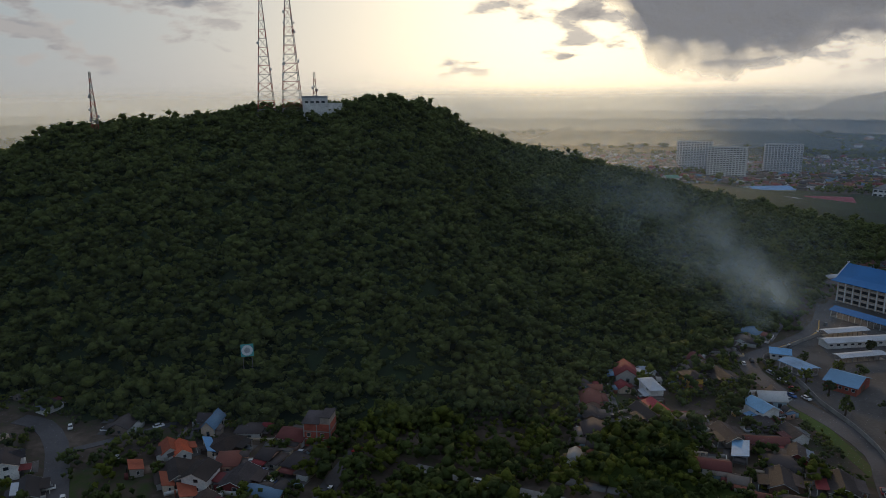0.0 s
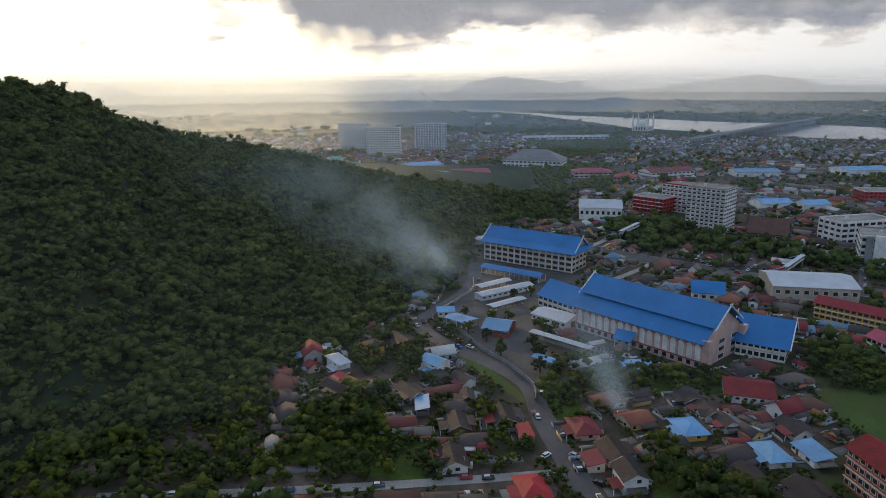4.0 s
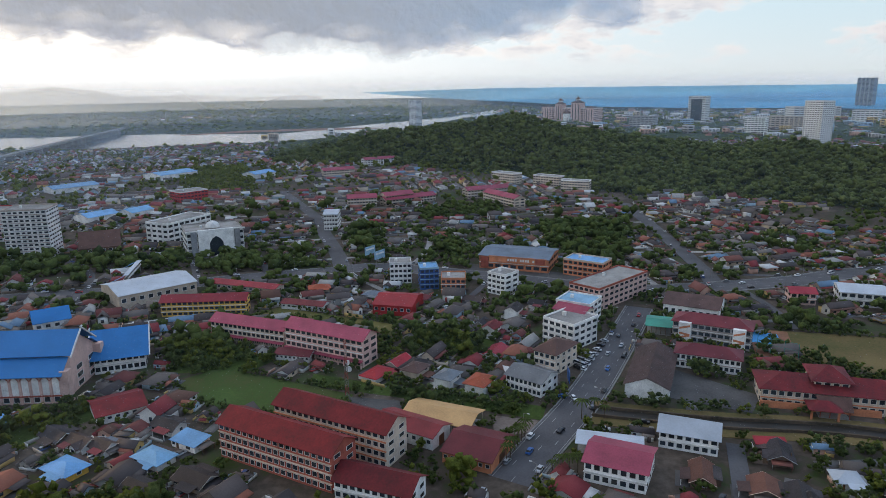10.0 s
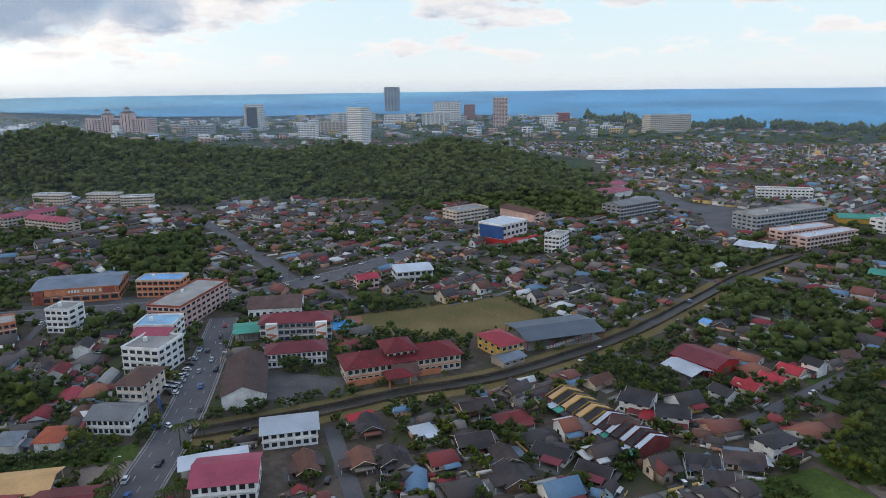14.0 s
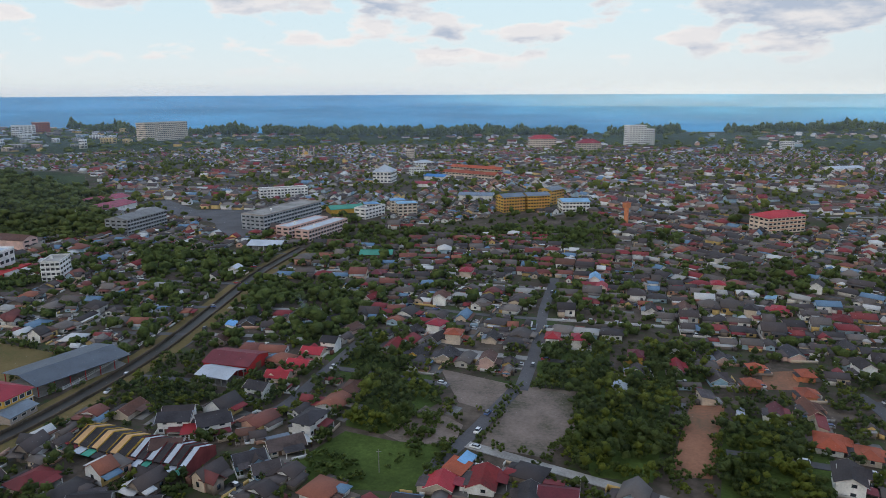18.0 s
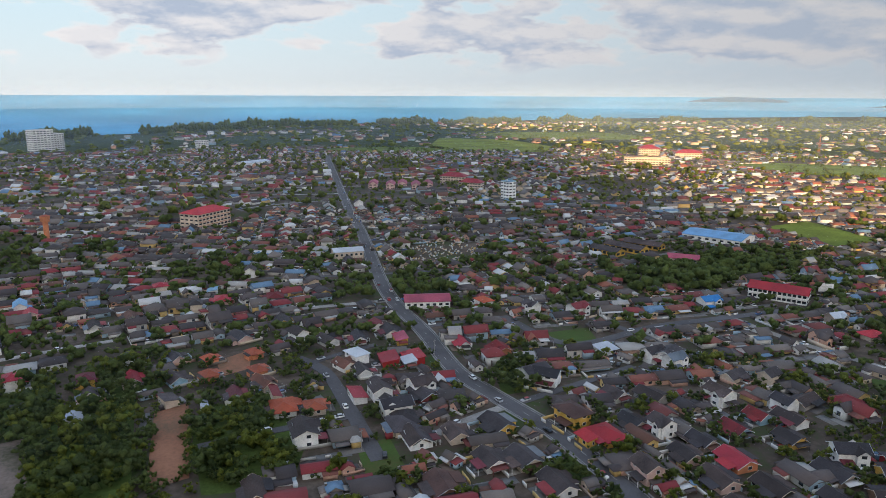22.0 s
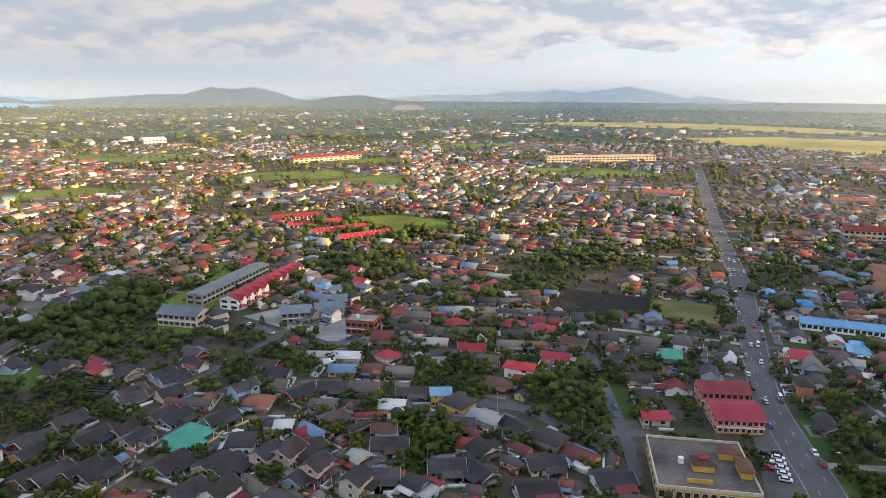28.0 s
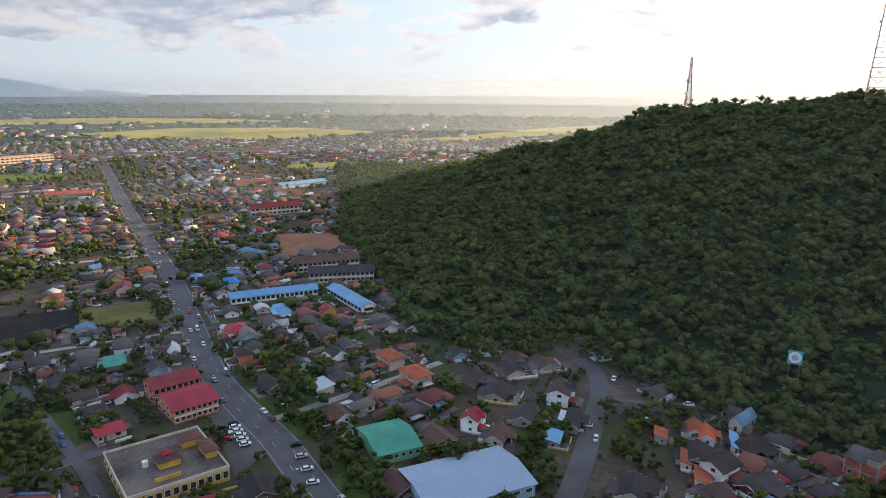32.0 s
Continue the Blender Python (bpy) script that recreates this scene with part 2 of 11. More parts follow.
FASCIA = surface("fascia_faded_paint", (0.64, 0.62, 0.58), 0.8, 0.4, 2.0, 0.4, 0.08, tone=0.35)
ROOF = {
    "grey": surface("roof_grey_tile", (0.062, 0.050, 0.050), 0.7, 0.6, 2.0, 0.12, 0.3, tone=0.4, stripes=1.2),
    "dark": surface("roof_dark_tile", (0.038, 0.031, 0.032), 0.65, 0.55, 2.0, 0.12, 0.3, tone=0.35, stripes=1.2),
    "brown": surface("roof_brown_tile", (0.11, 0.055, 0.042), 0.7, 0.35, 2.0, 0.15, 0.3, tone=0.3, stripes=1.2),
    "maroon": surface("roof_maroon_sheet", (0.17, 0.028, 0.035), 0.6, 0.3, 2.0, 0.15, 0.2, tone=0.25, stripes=1.2),
    "red": surface("roof_red_sheet", (0.33, 0.024, 0.036), 0.55, 0.25, 2.0, 0.15, 0.2, tone=0.25, stripes=1.2),
    "pink": surface("roof_rose_sheet", (0.34, 0.062, 0.098), 0.6, 0.3, 1.5, 0.1, 0.2, tone=0.15, stripes=1.2),
    "orange": surface("roof_orange_tile", (0.36, 0.085, 0.04), 0.65, 0.3, 2.0, 0.15, 0.3, tone=0.2, stripes=1.2),
    "blue": surface("roof_blue_sheet", (0.028, 0.19, 0.47), 0.55, 0.18, 1.5, 0.08, 0.15, tone=0.08, stripes=1.0, spec=0.25),
    "sky": surface("roof_pale_blue_sheet", (0.16, 0.36, 0.58), 0.5, 0.25, 1.5, 0.12, 0.15, tone=0.2, stripes=1.0),
    "teal": surface("roof_green_sheet", (0.045, 0.27, 0.19), 0.55, 0.25, 1.5, 0.12, 0.15, tone=0.15, stripes=1.0),
    "white": surface("roof_pale_metal_sheet", (0.46, 0.50, 0.55), 0.5, 0.15, 1.5, 0.12, 0.15, tone=0.15, stripes=1.0),
    "steel": surface("roof_slate_sheet", (0.14, 0.17, 0.20), 0.45, 0.3, 1.5, 0.12, 0.15, tone=0.2, stripes=1.0),
    "slate": surface("roof_dark_slate_sheet", (0.075, 0.092, 0.118), 0.45, 0.25, 1.5, 0.12, 0.15, tone=0.1, stripes=1.0),
    "pale": surface("roof_pale_blue_grey_sheet", (0.27, 0.36, 0.47), 0.5, 0.08, 1.5, 0.12, 0.12, tone=0.05, stripes=1.0),
    "slab": surface("roof_stained_slab", (0.115, 0.098, 0.086), 0.9, 0.6, 1.0, 0.08, 0.2, second=(0.05, 0.043, 0.038)),
    "tan": surface("roof_ochre_sheet", (0.56, 0.33, 0.14), 0.6, 0.2, 1.5, 0.1, 0.15, tone=0.1, stripes=1.0),
    "rust": surface("roof_rust_sheet", (0.165, 0.016, 0.018), 0.7, 0.4, 1.2, 0.15, 0.25, tone=0.2, second=(0.10, 0.016, 0.016), stripes=1.0),
}
WALL = {
    "white": surface("wall_white_plaster", (0.78, 0.77, 0.74), 0.85, 0.25, 1.5, 0.2, 0.1, tone=0.15),
    "cream": surface("wall_cream_plaster", (0.60, 0.50, 0.40), 0.85, 0.25, 1.5, 0.2, 0.1, tone=0.15),
    "yellow": surface("wall_yellow_plaster", (0.62, 0.38, 0.08), 0.85, 0.25, 1.5, 0.2, 0.1, tone=0.12),
    "pink": surface("wall_pink_plaster", (0.66, 0.45, 0.39), 0.85, 0.22, 1.5, 0.2, 0.1, tone=0.12),
    "sky": surface("wall_blue_plaster", (0.28, 0.44, 0.55), 0.85, 0.25, 1.5, 0.2, 0.1, tone=0.15),
    "grey": surface("wall_grey_render", (0.33, 0.32, 0.31), 0.9, 0.3, 1.5, 0.2, 0.15, tone=0.2),
    "orange": surface("wall_orange_paint", (0.58, 0.22, 0.11), 0.85, 0.25, 1.5, 0.2, 0.1, tone=0.1),
    "brick": surface("wall_red_brick", (0.35, 0.095, 0.065), 0.9, 0.3, 3.0, 0.3, 0.2, tone=0.1),
    "wood": surface("wall_weathered_board", (0.17, 0.12, 0.09), 0.9, 0.35, 2.0, 0.3, 0.2, tone=0.25),
    "blue": surface("wall_blue_panel", (0.03, 0.10, 0.30), 0.5, 0.2, 1.5, 0.2, 0.1, tone=0.1),
    "red": surface("wall_red_panel", (0.45, 0.03, 0.03), 0.6, 0.2, 1.5, 0.2, 0.1, tone=0.1),
    "maroon": surface("wall_maroon_panel", (0.22, 0.05, 0.05), 0.8, 0.25, 1.5, 0.2, 0.1, tone=0.1),
    "green": surface("wall_green_plaster", (0.22, 0.42, 0.25), 0.85, 0.25, 1.5, 0.2, 0.1, tone=0.1),
    "dark": surface("wall_shaded_opening", (0.06, 0.055, 0.05), 0.9, 0.3, 1.5, 0.2, 0.1),
}
GLASS = surface("window_glass_dark", (0.035, 0.045, 0.055), 0.15, 0.3, 0.8, 0.1, 0.02, tone=0.4, spec=0.6)
DOOR = surface("door_paint_brown", (0.13, 0.07, 0.04), 0.6, 0.3, 2.0, 0.3, 0.1, tone=0.3)
TRIM = surface("trim_white_paint", (0.70, 0.69, 0.66), 0.7, 0.2, 2.0, 0.3, 0.08, tone=0.1)
CONCRETE = surface("concrete_stained", (0.30, 0.285, 0.265), 0.9, 0.4, 1.5, 0.08, 0.2, tone=0.1)
PAVING = surface("yard_paving_worn", (0.090, 0.085, 0.082), 0.9, 0.4, 0.9, 0.06, 0.2)
ASPHALT = surface("asphalt_worn", (0.096, 0.092, 0.096), 0.85, 0.3, 1.2, 0.05, 0.15)
LANE_PAINT = surface("lane_paint_white", (0.34, 0.335, 0.32), 0.7, 0.3, 2.0, 0.3, 0.05)
KERB = surface("kerb_concrete", (0.24, 0.235, 0.22), 0.9, 0.3, 2.0, 0.3, 0.1)
GRASS = surface("grass_mown", (0.062, 0.098, 0.026), 0.95, 0.4, 0.8, 0.03, 0.4, second=(0.095, 0.09, 0.035), spec=0.1)
GRASS_DRY = surface("grass_dry", (0.15, 0.13, 0.045), 0.95, 0.4, 0.6, 0.03, 0.4, second=(0.075, 0.09, 0.025), spec=0.1)
# brightest grass: the sunlight on the headland is put into its colour
GRASS_HEAD = surface("grass_headland_sunlit", (0.17, 0.20, 0.035), 0.95, 0.4, 0.3, 0.02, 0.4, second=(0.10, 0.12, 0.025), spec=0.1)
GRASS_BROWN = surface("grass_trodden", (0.155, 0.115, 0.050), 0.95, 0.35, 0.6, 0.03, 0.4, second=(0.10, 0.095, 0.035), spec=0.1)
GRASS_LUSH = surface("grass_bright", (0.062, 0.092, 0.022), 0.95, 0.6, 0.6, 0.04, 0.6, second=(0.036, 0.054, 0.014), spec=0.1)
# yellow-green pasture with low golden sunlight worked into the base colour
GRASS_SUN = surface("grass_pasture_sunlit", (0.12, 0.165, 0.030), 0.95, 0.45, 0.3, 0.02, 0.4, second=(0.075, 0.095, 0.022), spec=0.1)
PADDY = surface("paddy_ripe", (0.34, 0.29, 0.075), 0.95, 0.3, 0.2, 0.006, 0.3, second=(0.16, 0.19, 0.05), spec=0.1)
SOIL = surface("bare_soil", (0.185, 0.145, 0.122), 0.95, 0.4, 0.7, 0.06, 0.3, second=(0.085, 0.085, 0.055), spec=0.1)
SOIL_RED = surface("bare_red_soil", (0.27, 0.13, 0.08), 0.95, 0.35, 0.7, 0.05, 0.3, second=(0.16, 0.11, 0.07), spec=0.1)
CHAR = surface("burnt_grass", (0.022, 0.02, 0.022), 0.95, 0.5, 0.8, 0.05, 0.3, second=(0.07, 0.06, 0.03), spec=0.1)
GROUND = surface("town_ground", (0.078, 0.061, 0.048), 0.95, 1.0, 0.25, 0.028, 0.4, second=(0.044, 0.074, 0.020), spec=0.1)
WOODLAND = surface("far_scrub_and_woods", (0.034, 0.050, 0.022), 0.95, 0.6, 0.05, 0.006, 0.4, second=(0.018, 0.030, 0.012), spec=0.1)
STEEL = surface("mast_galvanised", (0.30, 0.27, 0.25), 0.55, 0.2, 3.0, 0.3, 0.05, metal=0.4)
MAST_RED = surface("mast_red_paint", (0.36, 0.10, 0.07), 0.6, 0.2, 3.0, 0.3, 0.05)
WATER_DARK = surface("canal_water", (0.035, 0.030, 0.024), 0.45, 0.3, 0.3, 0.05, 0.05, spec=0.2)
MUD = surface("mud_stained_revetment", (0.105, 0.078, 0.056), 0.95, 0.4, 0.8, 0.08, 0.3, second=(0.05, 0.045, 0.032), spec=0.1)
BARK = surface("bark", (0.10, 0.075, 0.055), 0.95, 0.4, 6.0, 1.0, 0.4, spec=0.1)
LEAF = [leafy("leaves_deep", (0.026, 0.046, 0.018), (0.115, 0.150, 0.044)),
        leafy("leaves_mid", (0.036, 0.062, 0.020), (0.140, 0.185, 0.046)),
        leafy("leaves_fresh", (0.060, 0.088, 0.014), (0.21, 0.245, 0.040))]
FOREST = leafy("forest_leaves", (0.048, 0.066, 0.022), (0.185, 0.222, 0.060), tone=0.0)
FAR_ROOFS = island_mix("far_roof_mix", [(0.080, 0.064, 0.062), (0.14, 0.12, 0.11), (0.22, 0.045, 0.045), (0.052, 0.044, 0.045), (0.20, 0.075, 0.058),
                                        (0.105, 0.085, 0.08), (0.062, 0.050, 0.050), (0.19, 0.16, 0.14), (0.55, 0.55, 0.54), (0.074, 0.060, 0.058), (0.115, 0.095, 0.085),
                                        (0.22, 0.035, 0.04), (0.062, 0.054, 0.054), (0.13, 0.064, 0.046), (0.092, 0.076, 0.07), (0.27, 0.10, 0.065), (0.13, 0.11, 0.10), (0.13, 0.22, 0.32),
                                        (0.085, 0.068, 0.065), (0.34, 0.33, 0.31), (0.16, 0.05, 0.045)])
FAR_WALLS = island_mix("far_wall_mix", [(0.76, 0.74, 0.70), (0.62, 0.50, 0.38), (0.44, 0.42, 0.39), (0.80, 0.78, 0.75), (0.60, 0.36, 0.27),
                                        (0.25, 0.20, 0.16), (0.72, 0.72, 0.70), (0.66, 0.46, 0.18), (0.36, 0.48, 0.56)])


def water(name, colour, rough, bump, scale):
    m = bpy.data.materials.new(name)
    m.use_nodes = True
    n = Nodes(m.node_tree)
    pos = n.add("ShaderNodeNewGeometry").outputs["Position"]
    h = n.noise(pos, scale, 4.0)
    wide = n.noise(pos, 0.0016, 4.0)
    col = n.ramp(wide, (0.35, tuple(c * 0.8 for c in colour)), (0.65, tuple(c * 1.25 for c in colour)))
    bm_ = n.add("ShaderNodeBump", Strength=bump, Distance=0.5, Height=h)
    p = n.add("ShaderNodeBsdfPrincipled", Roughness=rough, Normal=bm_)
    n.put(p.inputs["Base Color"], col)
    p.inputs["Specular IOR Level"].default_value = 0.35
    n.add("ShaderNodeOutputMaterial", Surface=p)
    return m


SEA = water("sea_water", (0.055, 0.30, 0.50), 0.75, 0.3, 0.05)
RIVER = water("river_water", (0.10, 0.12, 0.13), 0.12, 0.15, 0.08)


# ---- geometry helpers ----
class Geo:
    """Faces gathered for one mesh."""

    def __init__(self):
        self.v, self.f = [], []

    def poly(self, *pts):
        k = len(self.v)
        self.v += [tuple(p) for p in pts]
        self.f.append(tuple(range(k, k + len(pts))))
        return self

    def box(self, x0, y0, z0, x1, y1, z1):
        k = len(self.v)
        self.v += [(x0, y0, z0), (x1, y0, z0), (x1, y1, z0), (x0, y1, z0), (x0, y0, z1), (x1, y0, z1), (x1, y1, z1), (x0, y1, z1)]
        self.f += [tuple(k + i for i in q) for q in ((3, 2, 1, 0), (4, 5, 6, 7), (0, 1, 5, 4), (1, 2, 6, 5), (2, 3, 7, 6), (3, 0, 4, 7))]
        return self

    def slab(self, pts, thick):
        """A plate: a polygon given anticlockwise from above, with its underside thick metres lower."""
        k, c = len(self.v), len(pts)
        self.v += [tuple(p) for p in pts] + [(p[0], p[1], p[2] - thick) for p in pts]
        self.f.append(tuple(range(k, k + c)))
        self.f.append(tuple(range(k + 2 * c - 1, k + c - 1, -1)))
        self.f += [(k + i, k + c + i, k + c + (i + 1) % c, k + (i + 1) % c) for i in range(c)]
        return self

    def beam(self, a, b, w):
        """A square bar from a to b."""
        a, b = Vector(a), Vector(b)
        d = (b - a).normalized()
        s = d.cross(Vector((0, 0, 1)) if abs(d.z) < 0.9 else Vector((1, 0, 0))).normalized() * w / 2
        u = d.cross(s).normalized() * w / 2
        k = len(self.v)
        self.v += [tuple(p + q) for p in (a, b) for q in (s + u, -s + u, -s - u, s - u)]
        self.f += [(k + i, k + (i + 1) % 4, k + 4 + (i + 1) % 4, k + 4 + i) for i in range(4)] + [(k + 3, k + 2, k + 1, k), (k + 4, k + 5, k + 6, k + 7)]
        return self

    def tube(self, x, y, z0, z1, r0, r1, sides=8):
        k = len(self.v)
        for z, r in ((z0, r0), (z1, r1)):
            self.v += [(x + r * math.cos(math.tau * i / sides), y + r * math.sin(math.tau * i / sides), z) for i in range(sides)]
        self.f += [(k + i, k + (i + 1) % sides, k + sides + (i + 1) % sides, k + sides + i) for i in range(sides)]
        self.f += [tuple(range(k + sides, k + 2 * sides)), tuple(range(k + sides - 1, k - 1, -1))]
        return self

    def mesh(self, name, material=None):
        me = bpy.data.meshes.new(name)
        me.from_pydata(self.v, [], self.f)
        if material:
            me.materials.append(material)
        return me


def part(name, geo, material, parent, label=""):
    ob = new(name, geo if isinstance(geo, bpy.types.Mesh) else geo.mesh(name, material))
    ob.parent = parent
    return tagged(ob, label)


def thing(name, x, y, z=0.0, turn=0.0, label="", category="", group=""):
    ob = new(name)
    ob.matrix_basis = pose(x, y, z, 0, 0, turn)
    ob.empty_display_size = 0.5
    return tagged(ob, label, category, group)


def joined(name, verts, faces_flat, per, material, smooth=False):
    """A large mesh straight from arrays; every face has per corners."""
    me = bpy.data.meshes.new(name)
    count = len(faces_flat) // per
    me.vertices.add(len(verts))
    me.vertices.foreach_set("co", np.ascontiguousarray(verts, dtype=np.float32).ravel())
    me.loops.add(len(faces_flat))
    me.loops.foreach_set("vertex_index", np.ascontiguousarray(faces_flat, dtype=np.int32))
    me.polygons.add(count)
    me.polygons.foreach_set("loop_start", np.arange(0, count * per, per, dtype=np.int32))
    me.update(calc_edges=True)
    me.validate()
    if smooth:
        me.polygons.foreach_set("use_smooth", [True] * count)
    me.materials.append(material)
    return me


# ---- the lie of the land ----
def far_rise(r, rim=-1.1):
    """The land and sea lift a little beyond the haze; the rim lies this many degrees below the eye."""
    e0 = math.atan2(-EYE_Z, HAZE_START)
    e = e0 + (np.radians(rim) - e0) * np.clip((r - HAZE_START) / 2300.0, 0, 1)
    return np.where(r > HAZE_START, EYE_Z + r * np.tan(e), 0.0)


# bearing in degrees to the left of north, foot distance, crest distance, crest height
HILL_A = np.array([(-33, 640, 700, 0), (-28, 560, 650, 14), (-25, 420, 660, 20), (-21, 360, 665, 27), (-15.5, 320, 680, 40), (-10, 290, 660, 60),
                   (-3.3, 270, 620, 79), (-1, 262, 600, 88), (1.7, 255, 570, 108), (5.8, 255, 545, 121), (10.3, 250, 545, 116), (17, 262, 555, 113),
                   (22, 272, 560, 107), (27, 285, 560, 103), (30.7, 300, 560, 101), (33.6, 330, 570, 86), (37.5, 338, 580, 73), (42, 338, 590, 62),
                   (45, 335, 600, 46), (49, 335, 610, 30), (52, 420, 620, 13), (56, 560, 640, 0)])
HILL_B = np.array([(-125.5, 680, 900, 0), (-122, 660, 960, 10), (-117.6, 690, 1000, 30), (-113, 770, 1020, 42), (-108.6, 790, 1040, 28), (-105, 800, 1050, 35),
                   (-99, 805, 1050, 28), (-93, 815, 1080, 37), (-88, 860, 1120, 48), (-83.3, 960, 1150, 67), (-76, 1090, 1200, 44), (-71, 1130, 1250, 34),
                   (-64, 1180, 1300, 0)])


def hill_height(x, y, table, back):
    r, b = np.hypot(x, y), np.degrees(np.arctan2(-x, y))
    foot, crest, top = (np.interp(b, table[:, 0], table[:, i]) for i in (1, 2, 3))
    top = np.where((b < table[0, 0]) | (b > table[-1, 0]), 0.0, top)
    u = np.clip((r - foot) / (crest - foot), 0, 1)
    rise = np.where(u < 1, u * (1.12 - 0.12 * u), 1.0)
    rise = rise * np.clip(u / 0.12, 0.55, 1)
    fall = np.clip((r - crest) / back, 0, 1)
    fold = 1 + 0.05 * np.sin(b * 0.9 + r * 0.012) + 0.04 * np.sin(b * 2.1 - r * 0.02)
    return top * np.where(u < 1, rise * (1 - (1 - fold) * (1 - u) * 1.5), 1 - fall ** 1.6)


def land(x, y):
    x, y = np.asarray(x, dtype=float), np.asarray(y, dtype=float)
    return far_rise(np.hypot(x, y)) + hill_height(x, y, HILL_A, 380.0) + hill_height(x, y, HILL_B, 330.0)


def lift(x, y):
    return float(land(x, y))


def polar(r, b):
    return -r * math.sin(radians(b)), r * math.cos(radians(b))


rings = np.concatenate([np.linspace(40, 240, 6), np.arange(250, 1300, 14), np.geomspace(1310, 4900, 60)])
turns = np.radians(np.arange(0, 360, 0.75))
RR, BB = np.meshgrid(rings, turns, indexing="ij")
gx, gy = -RR * np.sin(BB), RR * np.cos(BB)
gv = np.stack([gx, gy, land(gx, gy)], -1).reshape(-1, 3)
ni, nj = RR.shape
ii, jj = np.meshgrid(np.arange(ni - 1), np.arange(nj), indexing="ij")
j2 = (jj + 1) % nj
quads = np.stack([ii * nj + jj, ii * nj + j2, (ii + 1) * nj + j2, (ii + 1) * nj + jj], -1).reshape(-1)
quads = quads.reshape(-1, 4)[:, ::-1].reshape(-1)
ground_mesh = joined("ground", gv, quads, 4, GROUND, smooth=True)
ground_mesh.materials.append(WOODLAND)
ground_mesh.polygons.foreach_set("material_index", ((RR[:-1] > 1560) | (gv[:, 2].reshape(RR.shape)[1:] > 0.8)).astype(np.int32).ravel())
ground = tagged(new("ground", ground_mesh), "dark green and grey town ground with scrub and worn earth", "ground", kind="structure")
middle = Geo().poly(*[(float(gx[0, j]), float(gy[0, j]), 0.0) for j in range(0, nj, 8)])
part("ground_middle", middle, GROUND, ground)


def sheet_polar(name, rows, material, height, label, category, rim=((0,), (-1.1,))):
    """A level sheet between two distances from bearing to bearing: rows of (bearing, near, far)."""
    rows = np.array(rows, dtype=float)
    b = np.arange(rows[0, 0], rows[-1, 0] + 0.01, 0.5)
    near, far = np.interp(b, rows[:, 0], rows[:, 1]), np.interp(b, rows[:, 0], rows[:, 2])
    k = np.linspace(0, 1, 40)[:, None]
    r = near + (far - near) * k
    x, y = -r * np.sin(np.radians(b)), r * np.cos(np.radians(b))
    v = np.stack([x, y, far_rise(r, np.interp(b, rim[0], rim[1])) + height + 0 * x], -1).reshape(-1, 3)
    m, c = r.shape
    i, j = np.meshgrid(np.arange(m - 1), np.arange(c - 1), indexing="ij")
    q = np.stack([i * c + j, (i + 1) * c + j, (i + 1) * c + j + 1, i * c + j + 1], -1).reshape(-1)
    return tagged(new(name, joined(name, v, q, 4, material, True)), label, category, kind="structure")
# bearings run on past 180 degrees, to the left of north
COAST = [(122, 4300, 4890), (124, 3950, 4890), (130, 3720, 4890), (142, 3430, 4890), (148, 3290, 4890), (160, 2950, 4890), (170, 2750, 4890), (175, 2620, 4890),
         (186, 2250, 4890), (194, 2080, 4890), (201, 2035, 4890), (210, 1990, 4890), (222, 2150, 4890), (230, 2230, 4890), (236, 2700, 4890),
         (243, 3040, 4890), (254, 3300, 4890), (262, 3250, 4890), (270, 3400, 4890), (279, 3950, 4890), (283, 4250, 4890), (286, 4560, 4890), (289, 4880, 4890)]
sheet_polar("sea", COAST, SEA, 0.8, "calm blue sea reaching to the horizon under evening sky", "sea", rim=((121, 131, 278, 289), (-1.1, -0.38, -0.40, -0.62)))
sheet_polar("river", [(-82, 3000, 3500), (-78, 2400, 2680), (-74, 1900, 2380), (-70, 1790, 2170), (-66, 1660, 1960), (-64, 1640, 1900), (-56, 1630, 2040), (-51.7, 1625, 2090),
                      (-45, 1740, 2150), (-40, 1830, 2290), (-35, 2200, 2420), (-31, 2560, 2690), (-26, 2960, 3060)], RIVER, 0.7,
            "broad river reflecting the pale evening sky", "river")
sheet_polar("sandbank", [(-73, 2060, 2075), (-69, 2010, 2110), (-62, 2000, 2090), (-57, 1960, 1985)], SOIL_RED, 0.95, "low reddish sandbank lying in the river", "sandbank")

OCCUPIED = []          # circles and polygons where nothing more is strewn
ROADS = []


def inside(x, y, pts):
    hit, j = False, len(pts) - 1
    for i in range(len(pts)):
        (xi, yi), (xj, yj) = pts[i], pts[j]
        if (yi > y) != (yj > y) and x < (xj - xi) * (y - yi) / (yj - yi) + xi:
            hit = not hit
        j = i
    return hit


AREAS = []
MEADOWS, HEDGED, CEMETERY = [], [], []


def area(name, material, height, label, category, *pts, free=False):
    """A flat piece of ground of another kind, laid a little above the land."""
    pts = list(pts)
    if sum(a[0] * b[1] - b[0] * a[1] for a, b in zip(pts, pts[1:] + pts[:1])) < 0:
        pts.reverse()
    g = Geo().slab([(x, y, lift(x, y) + height) for x, y in pts], 0.6)
    ob = tagged(new(name, g.mesh(name, material)), label, category, kind="structure")
    if name == "cemetery":
        CEMETERY.extend(pts)
    if name in ("meadow", "south_meadow", "gravel_lot_west", "lush_field", "green_channel"):
        MEADOWS.append(pts)
    if name in ("sports_field", "small_field", "school_pitch", "dry_field", "estate_green", "gravel_lot", "red_lot"):
        HEDGED.append(pts)
    if not free:
        AREAS.append(pts)
    return ob


